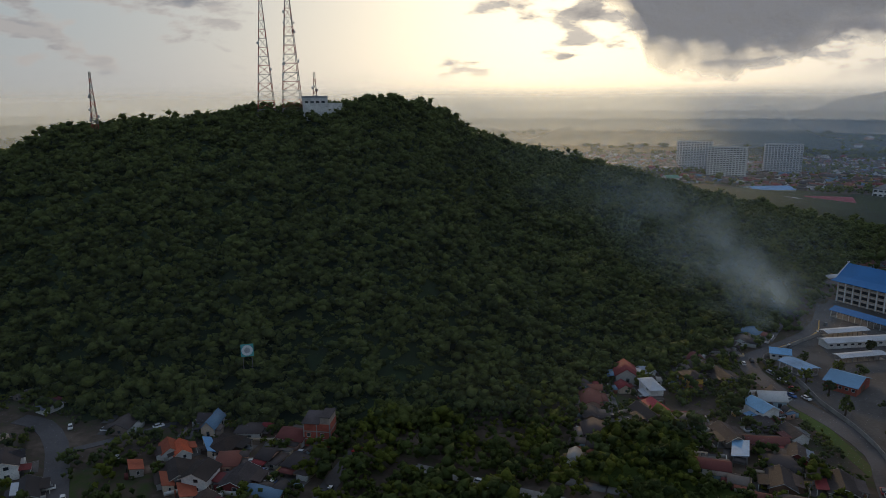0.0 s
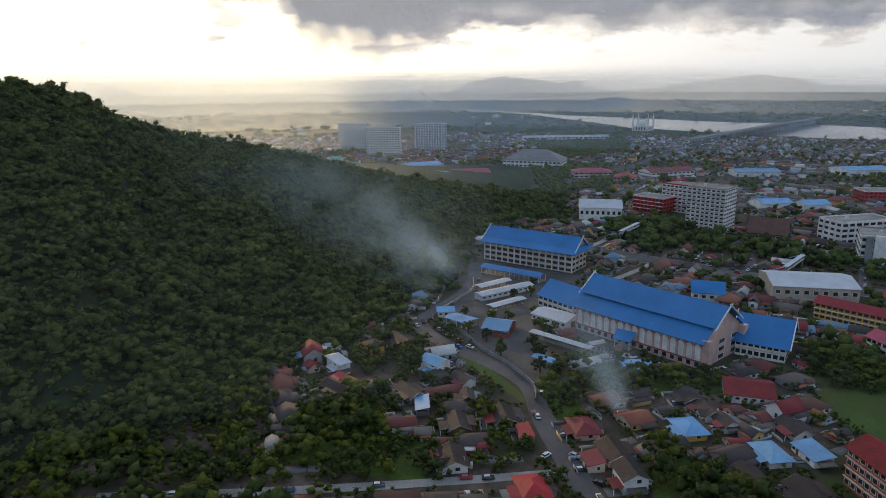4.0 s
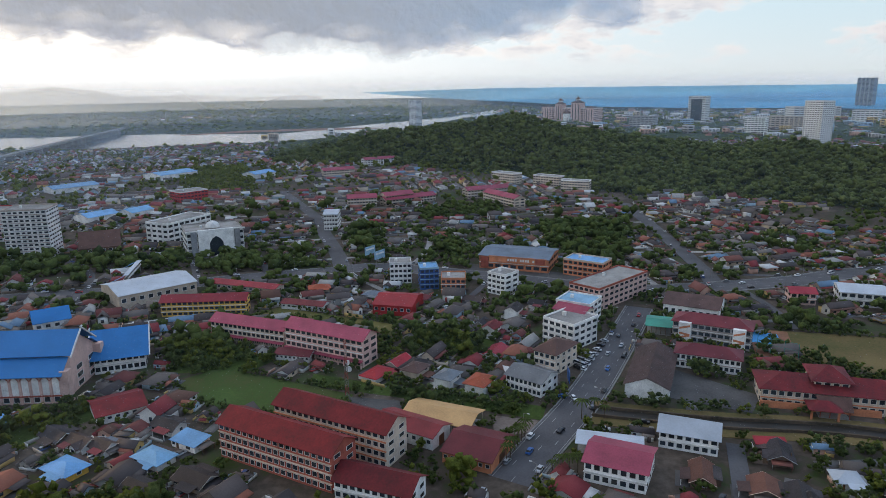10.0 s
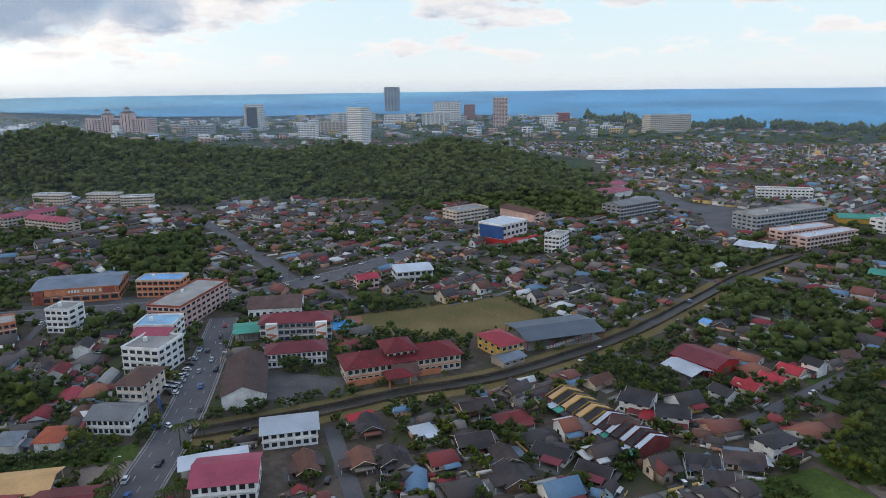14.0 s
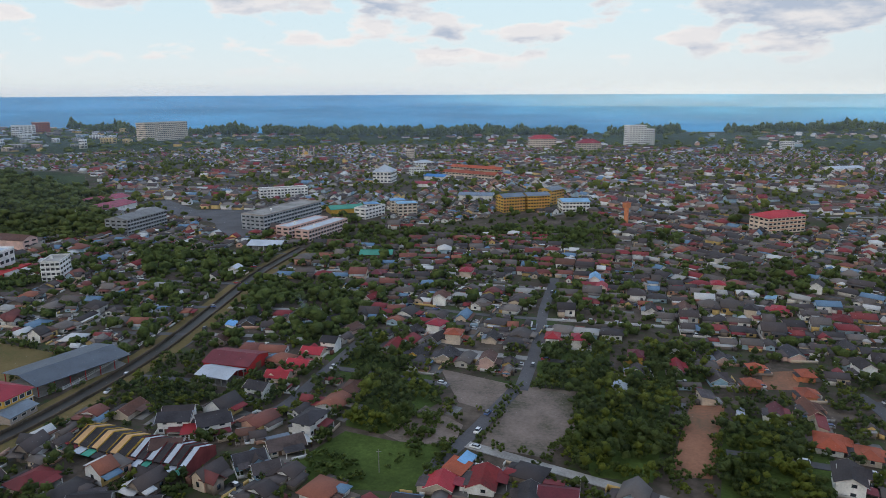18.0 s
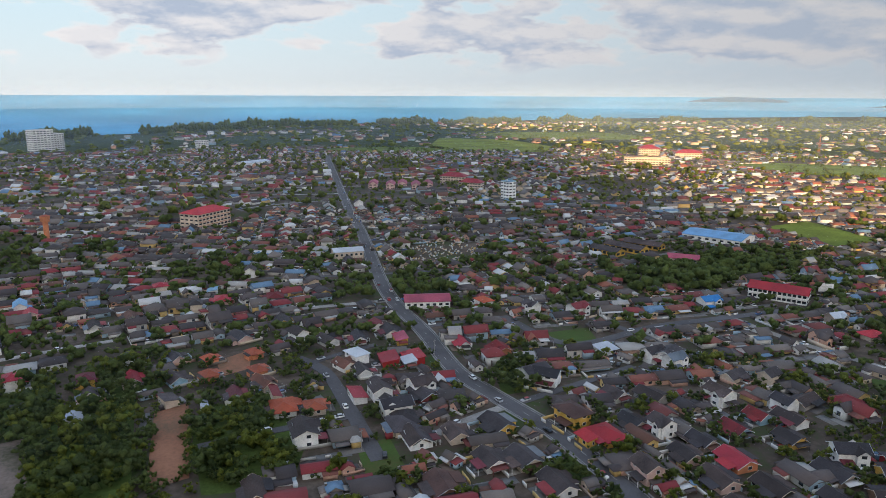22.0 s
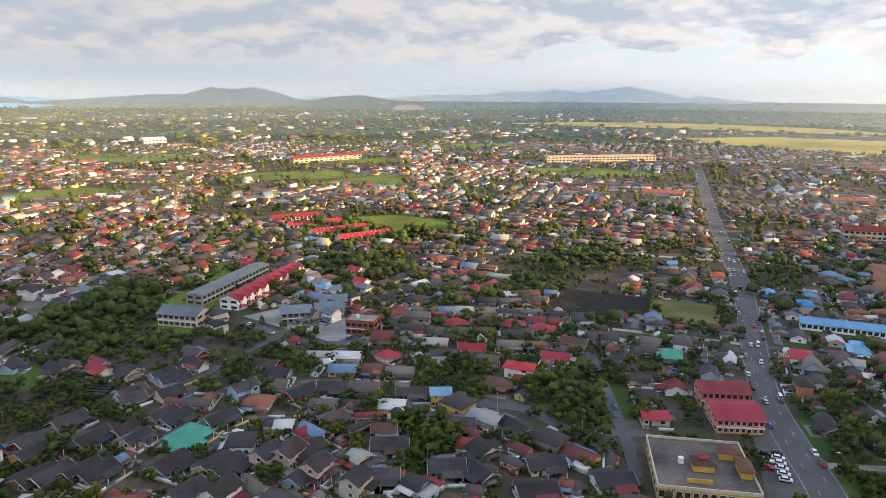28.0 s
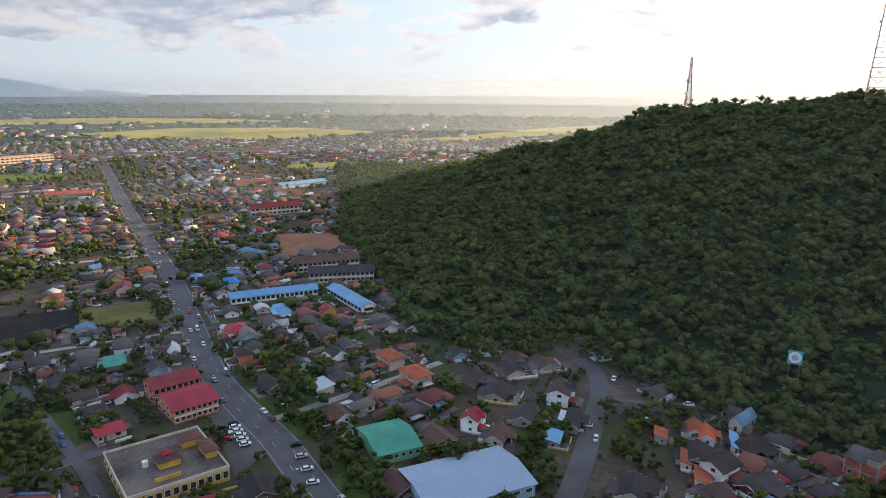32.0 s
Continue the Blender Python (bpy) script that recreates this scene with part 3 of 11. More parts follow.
def smooth_line(pts, step=8.0):
    out = []
    p = [Vector(q) for q in pts]
    p = [2 * p[0] - p[1]] + p + [2 * p[-1] - p[-2]]
    for i in range(1, len(p) - 2):
        k = max(2, int((p[i + 1] - p[i]).length / step))
        for s in range(k):
            t = s / k
            a, b, c, d = p[i - 1:i + 3]
            out.append(0.5 * ((2 * b) + (c - a) * t + (2 * a - 5 * b + 4 * c - d) * t * t + (3 * b - a - 3 * c + d) * t ** 3))
    out.append(p[-2])
    return out


def ribbon(line, half0, half1, height, thick):
    """A strip along a line from half0 to half1 metres to its left side."""
    g = Geo()
    k = len(line)
    for i, p in enumerate(line):
        d = (line[min(i + 1, k - 1)] - line[max(i - 1, 0)]).normalized()
        s = Vector((-d.y, d.x))
        for h in (half0, half1):
            q = p + s * h
            z = float(far_rise(np.array(q.length))) + height
            g.v += [(q.x, q.y, z), (q.x, q.y, z - thick)]
    for i in range(k - 1):
        a, b = 4 * i, 4 * i + 4
        g.f += [(a, b, b + 2, a + 2), (a, a + 1, b + 1, b), (a + 2, b + 2, b + 3, a + 3)]
    return g


def road(name, width, label, *pts, lanes=0, kerb=False, step=8.0, top=None):
    line = smooth_line(pts, step)
    h = 0.10 + 0.006 * (len(ROADS) % 34)
    ob = tagged(new(name, ribbon(line, width / 2, -width / 2, h, 0.5).mesh(name, top or ASPHALT)), label, "road", kind="structure")
    if kerb:
        for s in (-1, 1):
            part("kerb", ribbon(line, s * (width / 2 + 0.35) + 0.3, s * (width / 2 + 0.35) - 0.3, h + 0.14, 0.6), KERB, ob)
    if lanes:
        for side in (-1, 1):
            part("edge_line", ribbon(line, side * (width / 2 - 0.7) + 0.1, side * (width / 2 - 0.7) - 0.1, h + 0.012, 0.008), LANE_PAINT, ob)
        dash = Geo()
        for lane in range(1, lanes):
            off = -width / 2 + width * lane / lanes
            for i in range(lane % 2, len(line) - 1, 2):
                d = (line[i + 1] - line[i])
                if d.length < 0.1:
                    continue
                u = d.normalized()
                s = Vector((-u.y, u.x)) * 0.11
                a = line[i] + Vector((-u.y, u.x)) * off
                b = a + u * min(3.5, d.length * 0.6)
                z = float(far_rise(np.array(a.length))) + h + 0.012
                dash.poly((*(a - s), z), (*(b - s), z), (*(b + s), z), (*(a + s), z))
        part("lane_marks", dash, LANE_PAINT, ob, "broken white lane marks")["kind"] = "stuff"
    ROADS.append((line, width))
    return ob


road("avenue", 15, "wide grey asphalt avenue with lane marks and parked cars", (199.3, 22.9), (220.8, 16.0), (267.6, 0.7), (332.3, -14.8), (390.0, -27.4), lanes=4, kerb=True)
road("highway", 20, "busy grey highway crossing the town", (281.4, 489.7), (308.3, 413.7), (339.9, 348.4), (364.8, 294.5), (405.4, 231.0), (434.5, 175.4), (450.5, 139.1), (431.7, 24.0), (422.3, -17.2), (437.9, -69.8), (462.7, -127.1), (487.0, -165.0), (510.7, -221.0), lanes=4, kerb=True)
road("north_road", 12, "straight grey road through the house blocks", (434.5, -76.8), (482.1, -73.1), (559.2, -61.9), (653.0, -46.2), (747.2, -29.8))
road("crossing_road", 12, "grey road leading away from the crossing", (437.1, 168.0), (486.5, 191.5), (553.0, 228.2), (613.6, 259.0), (776.2, 372.9))
road("east_road", 9, "long grey asphalt road with cars", (-185.5, -1378.0), (-154.4, -1073.0), (-124.7, -776.1), (-110.7, -607.3), (-94.1, -455.5), (-90.7, -390.7), (-93.9, -336.8), (-93.7, -283.5), (-101.7, -250.1), (-110.6, -218.3), (-115.6, -183.3), (-117.1, -155.6), lanes=2, kerb=True)
road("market_road", 13, "wide worn asphalt road crowded with cars", (-1101.0, 328.5), (-813.7, 254.6), (-592.9, 200.4), (-450.0, 167.6), (-351.5, 139.4), (-280.8, 119.1), (-236.9, 112.2), (-204.1, 109.2), (-161.6, 101.0), (-139.0, 98.2), lanes=3)
road("school_road", 9, "curving grey road beside the school wall", (217.7, 413.2), (191.1, 368.0), (160.4, 340.1), (137.9, 323.1), (132.1, 307.3), (135.0, 278.1), (143.0, 251.7), (145.0, 228.1), (139.3, 212.3), (132.3, 194.0), (123.6, 165.7), (116.5, 142.6))
road("hill_road", 8, "dark asphalt lane at the foot of the hill", (-110.8, 153.2), (-122.8, 178.0), (-139.2, 208.3), (-152.6, 231.0), (-166.7, 246.0), (-179.7, 251.0))
road("canal_road", 7, "narrow grey lane along the canal", (248.7, -0.9), (247.1, -24.5), (246.9, -51.3), (249.4, -85.0), (247.4, -121.5), (254.8, -165.6), (268.3, -212.8), (274.9, -236.7), (293.4, -272.7), (305.5, -299.6), (348.5, -420.8))
road("lane_a", 6, "narrow grey lane between houses", (100.5, -257.5), (114.9, -318.1), (130.3, -368.1), (147.1, -435.9))
road("lane_b", 6, "narrow grey lane between houses", (-43.5, -214.8), (-40.3, -259.3), (-35.9, -299.7), (-25.5, -319.0))
road("lane_c", 6, "narrow grey lane between houses", (204.1, -170.8), (180.5, -191.0), (185.9, -231.1), (194.6, -272.9), (195.0, -293.3))
road("lane_d", 6, "narrow grey lane between houses", (99.8, -173.7), (103.3, -190.1), (102.2, -215.2), (102.8, -256.8))
road("lane_e", 6, "pale concrete lane through the houses", (-257.1, -21.3), (-258.1, -7.7), (-254.9, 17.1), (-237.5, 32.9), (-238.3, 43.4), (-238.3, 62.0))
road("lane_f", 5, "pale concrete lane through the houses", (-218.0, -94.6), (-230.9, -88.9), (-245.5, -78.2))
road("lane_g", 6, "grey lane through the housing estate", (-348.7, -130.2), (-325.4, -95.8), (-320.9, -71.7), (-336.1, -63.1))
road("lane_h", 6, "narrow grey lane between houses", (238.4, -51.6), (207.5, -48.6), (184.2, -46.6))
road("lane_i", 6, "narrow grey lane between houses", (-143.6, -350.0), (-159.9, -299.0), (-216.9, -309.8), (-258.8, -311.3), (-305.5, -312.8))
road("lane_j", 6, "narrow grey lane beside the forest", (-46.8, 195.5), (-44.8, 208.8), (-40.2, 227.9))
road("bridge_road", 14, "road running up to the river bridge", (484.8, 690.8), (696.2, 809.6), (892.7, 925.8), (1004.3, 976.5))
area("sports_field", GRASS, 0.012, "mown green school sports field", "field", (247.5, 177.0), (267.0, 163.3), (251.2, 94.5), (233.4, 94.9), (225.5, 126.0), (233.8, 157.8))
area("small_field", GRASS_DRY, 0.016, "patchy green field behind the school block", "field", (339.0, 186.7), (354.3, 175.9), (337.0, 100.7), (319.6, 98.4), (336.0, 136.0))
area("school_pitch", GRASS_BROWN, 0.020, "dry brownish school football pitch", "field", (364.0, -81.6), (361.2, -188.0), (310.2, -193.0), (300.5, -158.9), (302.8, -144.6), (325.9, -98.4))
area("burnt_field", CHAR, 0.024, "field of black burnt grass", "field", (-386.1, 35.3), (-425.4, 52.6), (-409.8, 100.2), (-379.3, 93.4), (-370.6, 57.5))
area("dry_field", GRASS_DRY, 0.028, "dry yellow-green playing field", "field", (-409.8, 100.2), (-399.4, 138.8), (-357.3, 124.5), (-366.3, 99.6), (-378.2, 92.5))
area("gravel_lot", SOIL, 0.032, "bare pinkish gravel lot with puddled tracks", "lot", (95.9, -206.3), (102.8, -256.8), (101.0, -262.2), (78.2, -267.4), (67.1, -226.1), (72.5, -209.4))
area("gravel_lot_west", SOIL, 0.036, "bare grey earth lot with weeds", "lot", (130.8, -197.6), (129.3, -226.2), (108.2, -218.0), (104.6, -203.6), (119.0, -195.0))
area("gravel_lot_north", SOIL, 0.040, "bare grey earth lot with weeds", "lot", (141.9, -262.4), (104.5, -261.1), (105.7, -233.5), (118.7, -234.8))
area("red_lot", SOIL_RED, 0.044, "cleared reddish building plot", "lot", (34.4, -276.7), (21.9, -281.8), (18.9, -222.0), (32.0, -217.9))
area("house_yard", SOIL_RED, 0.048, "bare sandy yard among orange-roofed houses", "lot", (11.4, -325.7), (-5.5, -337.1), (-3.2, -312.1), (9.1, -306.2))
area("crossing", ASPHALT, 0.060, "broad worn asphalt road crossing", "road", (682.0, -547.2), (661.1, -557.7), (579.4, -524.5), (524.9, -552.1), (464.8, -499.2), (425.8, -431.9), (441.0, -424.1), (506.5, -478.0), (589.6, -495.8))
area("meadow", GRASS_LUSH, 0.052, "overgrown bright green meadow", "field", (147.9, -169.0), (145.3, -193.1), (125.7, -195.0), (102.8, -202.1), (99.1, -170.7), (132.4, -157.3))
area("south_meadow", GRASS_LUSH, 0.056, "overgrown green meadow with shrubs", "field", (-262.4, 16.4), (-285.6, 26.1), (-307.4, 59.2), (-251.1, 64.9), (-242.1, 35.6), free=True)
area("building_site", SOIL, 0.060, "dusty ground of a housing estate under construction", "lot", (-367.5, -273.9), (-399.7, -274.3), (-410.9, -244.0), (-393.7, -227.2), (-354.3, -231.9), (-343.7, -244.6))
area("estate_yard", CONCRETE, 0.064, "pale concrete street of a new housing estate", "lot", (-357.9, -133.4), (-380.1, -110.9), (-353.6, -66.2), (-354.8, -51.0), (-320.4, -57.5), (-319.4, -71.4))
area("lush_field", GRASS_SUN, 0.068, "bright green field beside the new houses", "field", (-368.7, -190.2), (-474.5, -178.5), (-437.7, -161.4), (-375.8, -166.6))
area("far_green", GRASS_SUN, 0.072, "bright sunlit green field", "field", (-886.4, -236.1), (-997.5, -140.3), (-957.0, -99.0), (-861.7, -114.2))
area("estate_green", GRASS_SUN, 0.076, "green field behind the terraces", "field", (-655.2, -136.9), (-674.5, -89.7), (-649.7, -32.2), (-584.7, -33.8), (-581.1, -77.5))
area("ball_ground", SOIL_RED, 0.080, "brown earth playing ground", "field", (-513.3, 278.2), (-488.4, 317.6), (-452.9, 315.8), (-426.8, 287.1), (-439.3, 246.2))
area("headland_green", GRASS_HEAD, 0.3, "bright yellow-green meadow on the headland", "field", (-438, -1538), (-555, -1838), (-713, -1710), (-725, -1466), (-641, -1351), (-486, -1413))
area("court_lawn", GRASS_SUN, 0.084, "green pasture", "field", (-478.5, -528.5), (-546.9, -542.5), (-538.1, -451.3), (-479.8, -439.3))
area("hall_yard", PAVING, 0.088, "worn grey paved yard of the school compound", "lot", (142.4, 310.2), (226.5, 425.2), (265.1, 349.4), (196.8, 306.1), (169.3, 246.2), (151.9, 221.7), (145.2, 255.5))
area("car_park", PAVING, 0.092, "grey asphalt car park with bays", "lot", (-244.6, 101.0), (-247.5, 110.4), (-201.0, 109.5), (-193.5, 87.6))
area("school_yard", PAVING, 0.096, "grey asphalt yard of the school", "lot", (304.0, -35.2), (281.1, -69.1), (264.5, -62.4), (272.0, -34.6), (276.4, -18.3))
area("shop_yard", PAVING, 0.012, "grey asphalt forecourt", "lot", (472.1, 86.5), (448.5, -18.7), (418.9, 13.6), (431.1, 76.9))
area("cemetery", GROUND, 0.016, "dry burial ground with rows of small pale stones", "field", (-136.4, -534.0), (-159.0, -554.6), (-193.1, -535.5), (-183.4, -495.5), (-153.3, -474.0), (-126.1, -485.5))
area("green_strip", GRASS_SUN, 0.020, "lush green strip beside the new terrace", "field", (-333.7, -176.7), (-404.4, -180.2), (-473.7, -192.0), (-477.2, -179.8), (-385.6, -153.1), (-321.6, -150.7))
area("green_patch", GRASS, 0.024, "open green patch among houses", "field", (-267.8, -221.4), (-287.2, -209.7), (-278.2, -184.6), (-254.9, -190.3))
area("lawn", GRASS, 0.028, "green lawn before houses", "field", (-37.5, -227.0), (-50.6, -229.6), (-51.3, -206.8), (-37.1, -203.8))
area("lawn", GRASS, 0.032, "green lawn beside the road", "field", (-153.4, -317.6), (-180.9, -318.9), (-175.8, -297.7), (-152.7, -296.1))
area("green_channel", GRASS_LUSH, 0.036, "overgrown green drainage strip", "field", (268.0, 119.4), (262.9, 83.7), (259.7, 47.4), (254.9, 15.5), (243.3, 16.5), (248.5, 45.8), (252.8, 81.0), (256.0, 114.9))
area("school_court", PAVING, 0.040, "grey asphalt school court", "lot", (248.7, 96.3), (249.4, 74.6), (233.6, 64.9), (232.0, 85.9))
area("dusty_lot", SOIL, 0.044, "bare pale earth lot beside the avenue", "lot", (244.1, 35.6), (242.8, 17.6), (233.4, 20.2), (225.7, 31.9))
area("road_verge", GRASS, 0.048, "green verge along the school road", "field", (132.8, 290.5), (139.2, 258.9), (138.7, 219.0), (134.3, 214.4), (132.5, 251.6), (127.6, 282.2))


def paddy(name, rows, label):
    AREAS.append([polar(r[1], r[0]) for r in rows] + [polar(r[2], r[0]) for r in rows[::-1]])
    return sheet_polar(name, rows, PADDY, 0.5, label, "field")


paddy("paddy_far", [(53, 1770, 1800), (55, 1690, 1850), (59, 1560, 1960), (64, 1555, 1975), (68, 1580, 1985), (72, 1680, 1900), (76, 1800, 1830)], "broad golden paddy field")
paddy("paddy_back", [(60, 2250, 2300), (66, 2200, 2480), (74, 2250, 2600), (82, 2300, 2560), (88, 2400, 2440)], "distant pale green and golden paddy field")
paddy("paddy_south", [(30, 2300, 2350), (38, 1750, 2050), (46, 1500, 1640), (52, 1480, 1530)], "golden-green paddy fields beyond the wooded hill")


PASTURES = []


def pasture(name, rows, label):
    AREAS.append([polar(r[1], r[0]) for r in rows] + [polar(r[2], r[0]) for r in rows[::-1]])
    PASTURES.append(AREAS[-1])
    return sheet_polar(name, rows, GRASS_SUN, 0.4, label, "field")


pasture("pasture_east", [(126, 1250, 1300), (130, 1220, 1420), (137, 1230, 1400), (140, 1300, 1340)], "sunlit yellow-green pasture")
pasture("pasture_headland", [(146, 2000, 2050), (150, 1900, 2250), (158, 1950, 2200), (160, 2050, 2080)], "bright green headland pasture")
pasture("pasture_south", [(100, 980, 1000), (103, 960, 1060), (108, 960, 1050), (110, 1000, 1020)], "sunlit green pasture among trees")
pasture("pasture_mid", [(112, 1300, 1320), (116, 1250, 1400), (121, 1280, 1420), (123, 1360, 1380)], "sunlit green pasture among trees")
pasture("pasture_rim", [(86, 1500, 1520), (90, 1450, 1580), (96, 1460, 1560), (98, 1520, 1540)], "sunlit yellow-green pasture")
pasture("pasture_market", [(76, 1050, 1070), (80, 1000, 1110), (86, 1010, 1090), (88, 1050, 1070)], "sunlit green pasture among trees")
pasture("pasture_village", [(118, 900, 915), (121, 870, 960), (126, 880, 950), (128, 910, 925)], "sunlit green pasture among trees")
pasture("pasture_grove", [(96, 1180, 1200), (99, 1150, 1250), (105, 1160, 1240), (107, 1200, 1220)], "sunlit yellow-green pasture")
pasture("pasture_shore", [(162, 1500, 1520), (165, 1450, 1600), (171, 1470, 1580), (173, 1520, 1540)], "green pasture before the shore")
paddy("paddy_near", [(47, 1010, 1020), (50, 1000, 1060), (56, 1010, 1110), (60, 1040, 1080)], "golden-green paddy field beyond the town")
# ---- houses ----
def gable_roof(g, x0, x1, y0, y1, ze, zr, ov=0.6, thick=0.16):
    """Two plates that meet over the x axis of the walls."""
    ym = (y0 + y1) / 2
    drop = (zr - ze) * ov / ((y1 - y0) / 2)
    k = len(g.v)
    ring = [(x0 - ov, y0 - ov, ze - drop), (x1 + ov, y0 - ov, ze - drop), (x1 + ov, ym, zr), (x1 + ov, y1 + ov, ze - drop), (x0 - ov, y1 + ov, ze - drop), (x0 - ov, ym, zr)]
    g.v += [(x, y, z + thick) for x, y, z in ring] + ring
    g.f += [(k, k + 1, k + 2, k + 5), (k + 5, k + 2, k + 3, k + 4), (k + 11, k + 8, k + 7, k + 6), (k + 10, k + 9, k + 8, k + 11),
            (k, k + 6, k + 7, k + 1), (k + 3, k + 9, k + 10, k + 4), (k + 1, k + 7, k + 8, k + 2), (k + 2, k + 8, k + 9, k + 3),
            (k + 4, k + 10, k + 11, k + 5), (k + 5, k + 11, k + 6, k)]
    return g


def hip_roof(g, x0, x1, y0, y1, ze, zr, ov=0.7, thick=0.16):
    x0, x1, y0, y1 = x0 - ov, x1 + ov, y0 - ov, y1 + ov
    ym, run = (y0 + y1) / 2, min((y1 - y0) / 2, (x1 - x0) * 0.48)
    k = len(g.v)
    g.v += [(x0, y0, ze), (x1, y0, ze), (x1, y1, ze), (x0, y1, ze), (x0 + run, ym, zr), (x1 - run, ym, zr)]
    g.v += [(x0, y0, ze - thick), (x1, y0, ze - thick), (x1, y1, ze - thick), (x0, y1, ze - thick)]
    g.f += [(k, k + 1, k + 5, k + 4), (k + 1, k + 2, k + 5), (k + 2, k + 3, k + 4, k + 5), (k + 3, k, k + 4), (k + 9, k + 8, k + 7, k + 6),
            (k, k + 6, k + 7, k + 1), (k + 1, k + 7, k + 8, k + 2), (k + 2, k + 8, k + 9, k + 3), (k + 3, k + 9, k + 6, k)]
    return g


def gabled_walls(g, x0, x1, y0, y1, z0, ze, zr):
    """Walls with a pointed gable at either end."""
    ym = (y0 + y1) / 2
    g.poly((x0, y0, z0), (x1, y0, z0), (x1, y0, ze), (x0, y0, ze)).poly((x1, y1, z0), (x0, y1, z0), (x0, y1, ze), (x1, y1, ze))
    g.poly((x1, y0, z0), (x1, y1, z0), (x1, y1, ze), (x1, ym, zr), (x1, y0, ze)).poly((x0, y1, z0), (x0, y0, z0), (x0, y0, ze), (x0, ym, zr), (x0, y1, ze))
    return g


def window_mesh():
    """A pane set in a pale frame, one metre square, the same from either side."""
    g = Geo()
    for y0, y1 in ((-0.06, -0.035), (0.06, 0.035)):
        g.v += [(-0.56, y0, -0.06), (0.56, y0, -0.06), (0.56, y0, 1.06), (-0.56, y0, 1.06), (-0.48, y1, 0.02), (0.48, y1, 0.02), (0.48, y1, 0.98), (-0.48, y1, 0.98)]
    g.f = [(4, 5, 6, 7), (15, 14, 13, 12)]
    g.f += [(i, (i + 1) % 4, 4 + (i + 1) % 4, 4 + i) for i in range(4)] + [(8 + (i + 1) % 4, 8 + i, 12 + i, 12 + (i + 1) % 4) for i in range(4)]
    g.f += [((i + 1) % 4, i, 8 + i, 8 + (i + 1) % 4) for i in range(4)]
    me = g.mesh("window", GLASS)
    me.materials.append(TRIM)
    for i, p in enumerate(me.polygons):
        p.material_index = 0 if i < 2 else 1
    return me


WINDOW = window_mesh()


def window(parent, x, y, z, w, h, turn, framed=True):
    ob = new("window", WINDOW)
    ob.parent = parent
    ob.matrix_basis = pose(x, y, z, 0, 0, turn) @ Matrix.Diagonal((w, 1, h, 1))
    return ob


ROOF_WORD = {"grey": "weathered grey tiled", "dark": "dark grey tiled", "brown": "brown tiled", "maroon": "maroon sheet", "red": "red sheet", "pink": "rose-red sheet",
             "orange": "orange tiled", "blue": "blue sheet", "sky": "pale blue sheet", "teal": "green sheet", "white": "pale metal", "steel": "slate-blue metal",
             "tan": "ochre sheet", "slab": "stained concrete", "rust": "rust-red sheet"}
WALL_WORD = {"white": "white", "cream": "cream", "yellow": "yellow", "pink": "pink", "sky": "pale blue", "grey": "grey", "orange": "orange", "brick": "brick",
             "wood": "weathered board", "blue": "blue", "red": "red", "green": "green", "dark": "open", "maroon": "maroon"}
MASTERS = {}


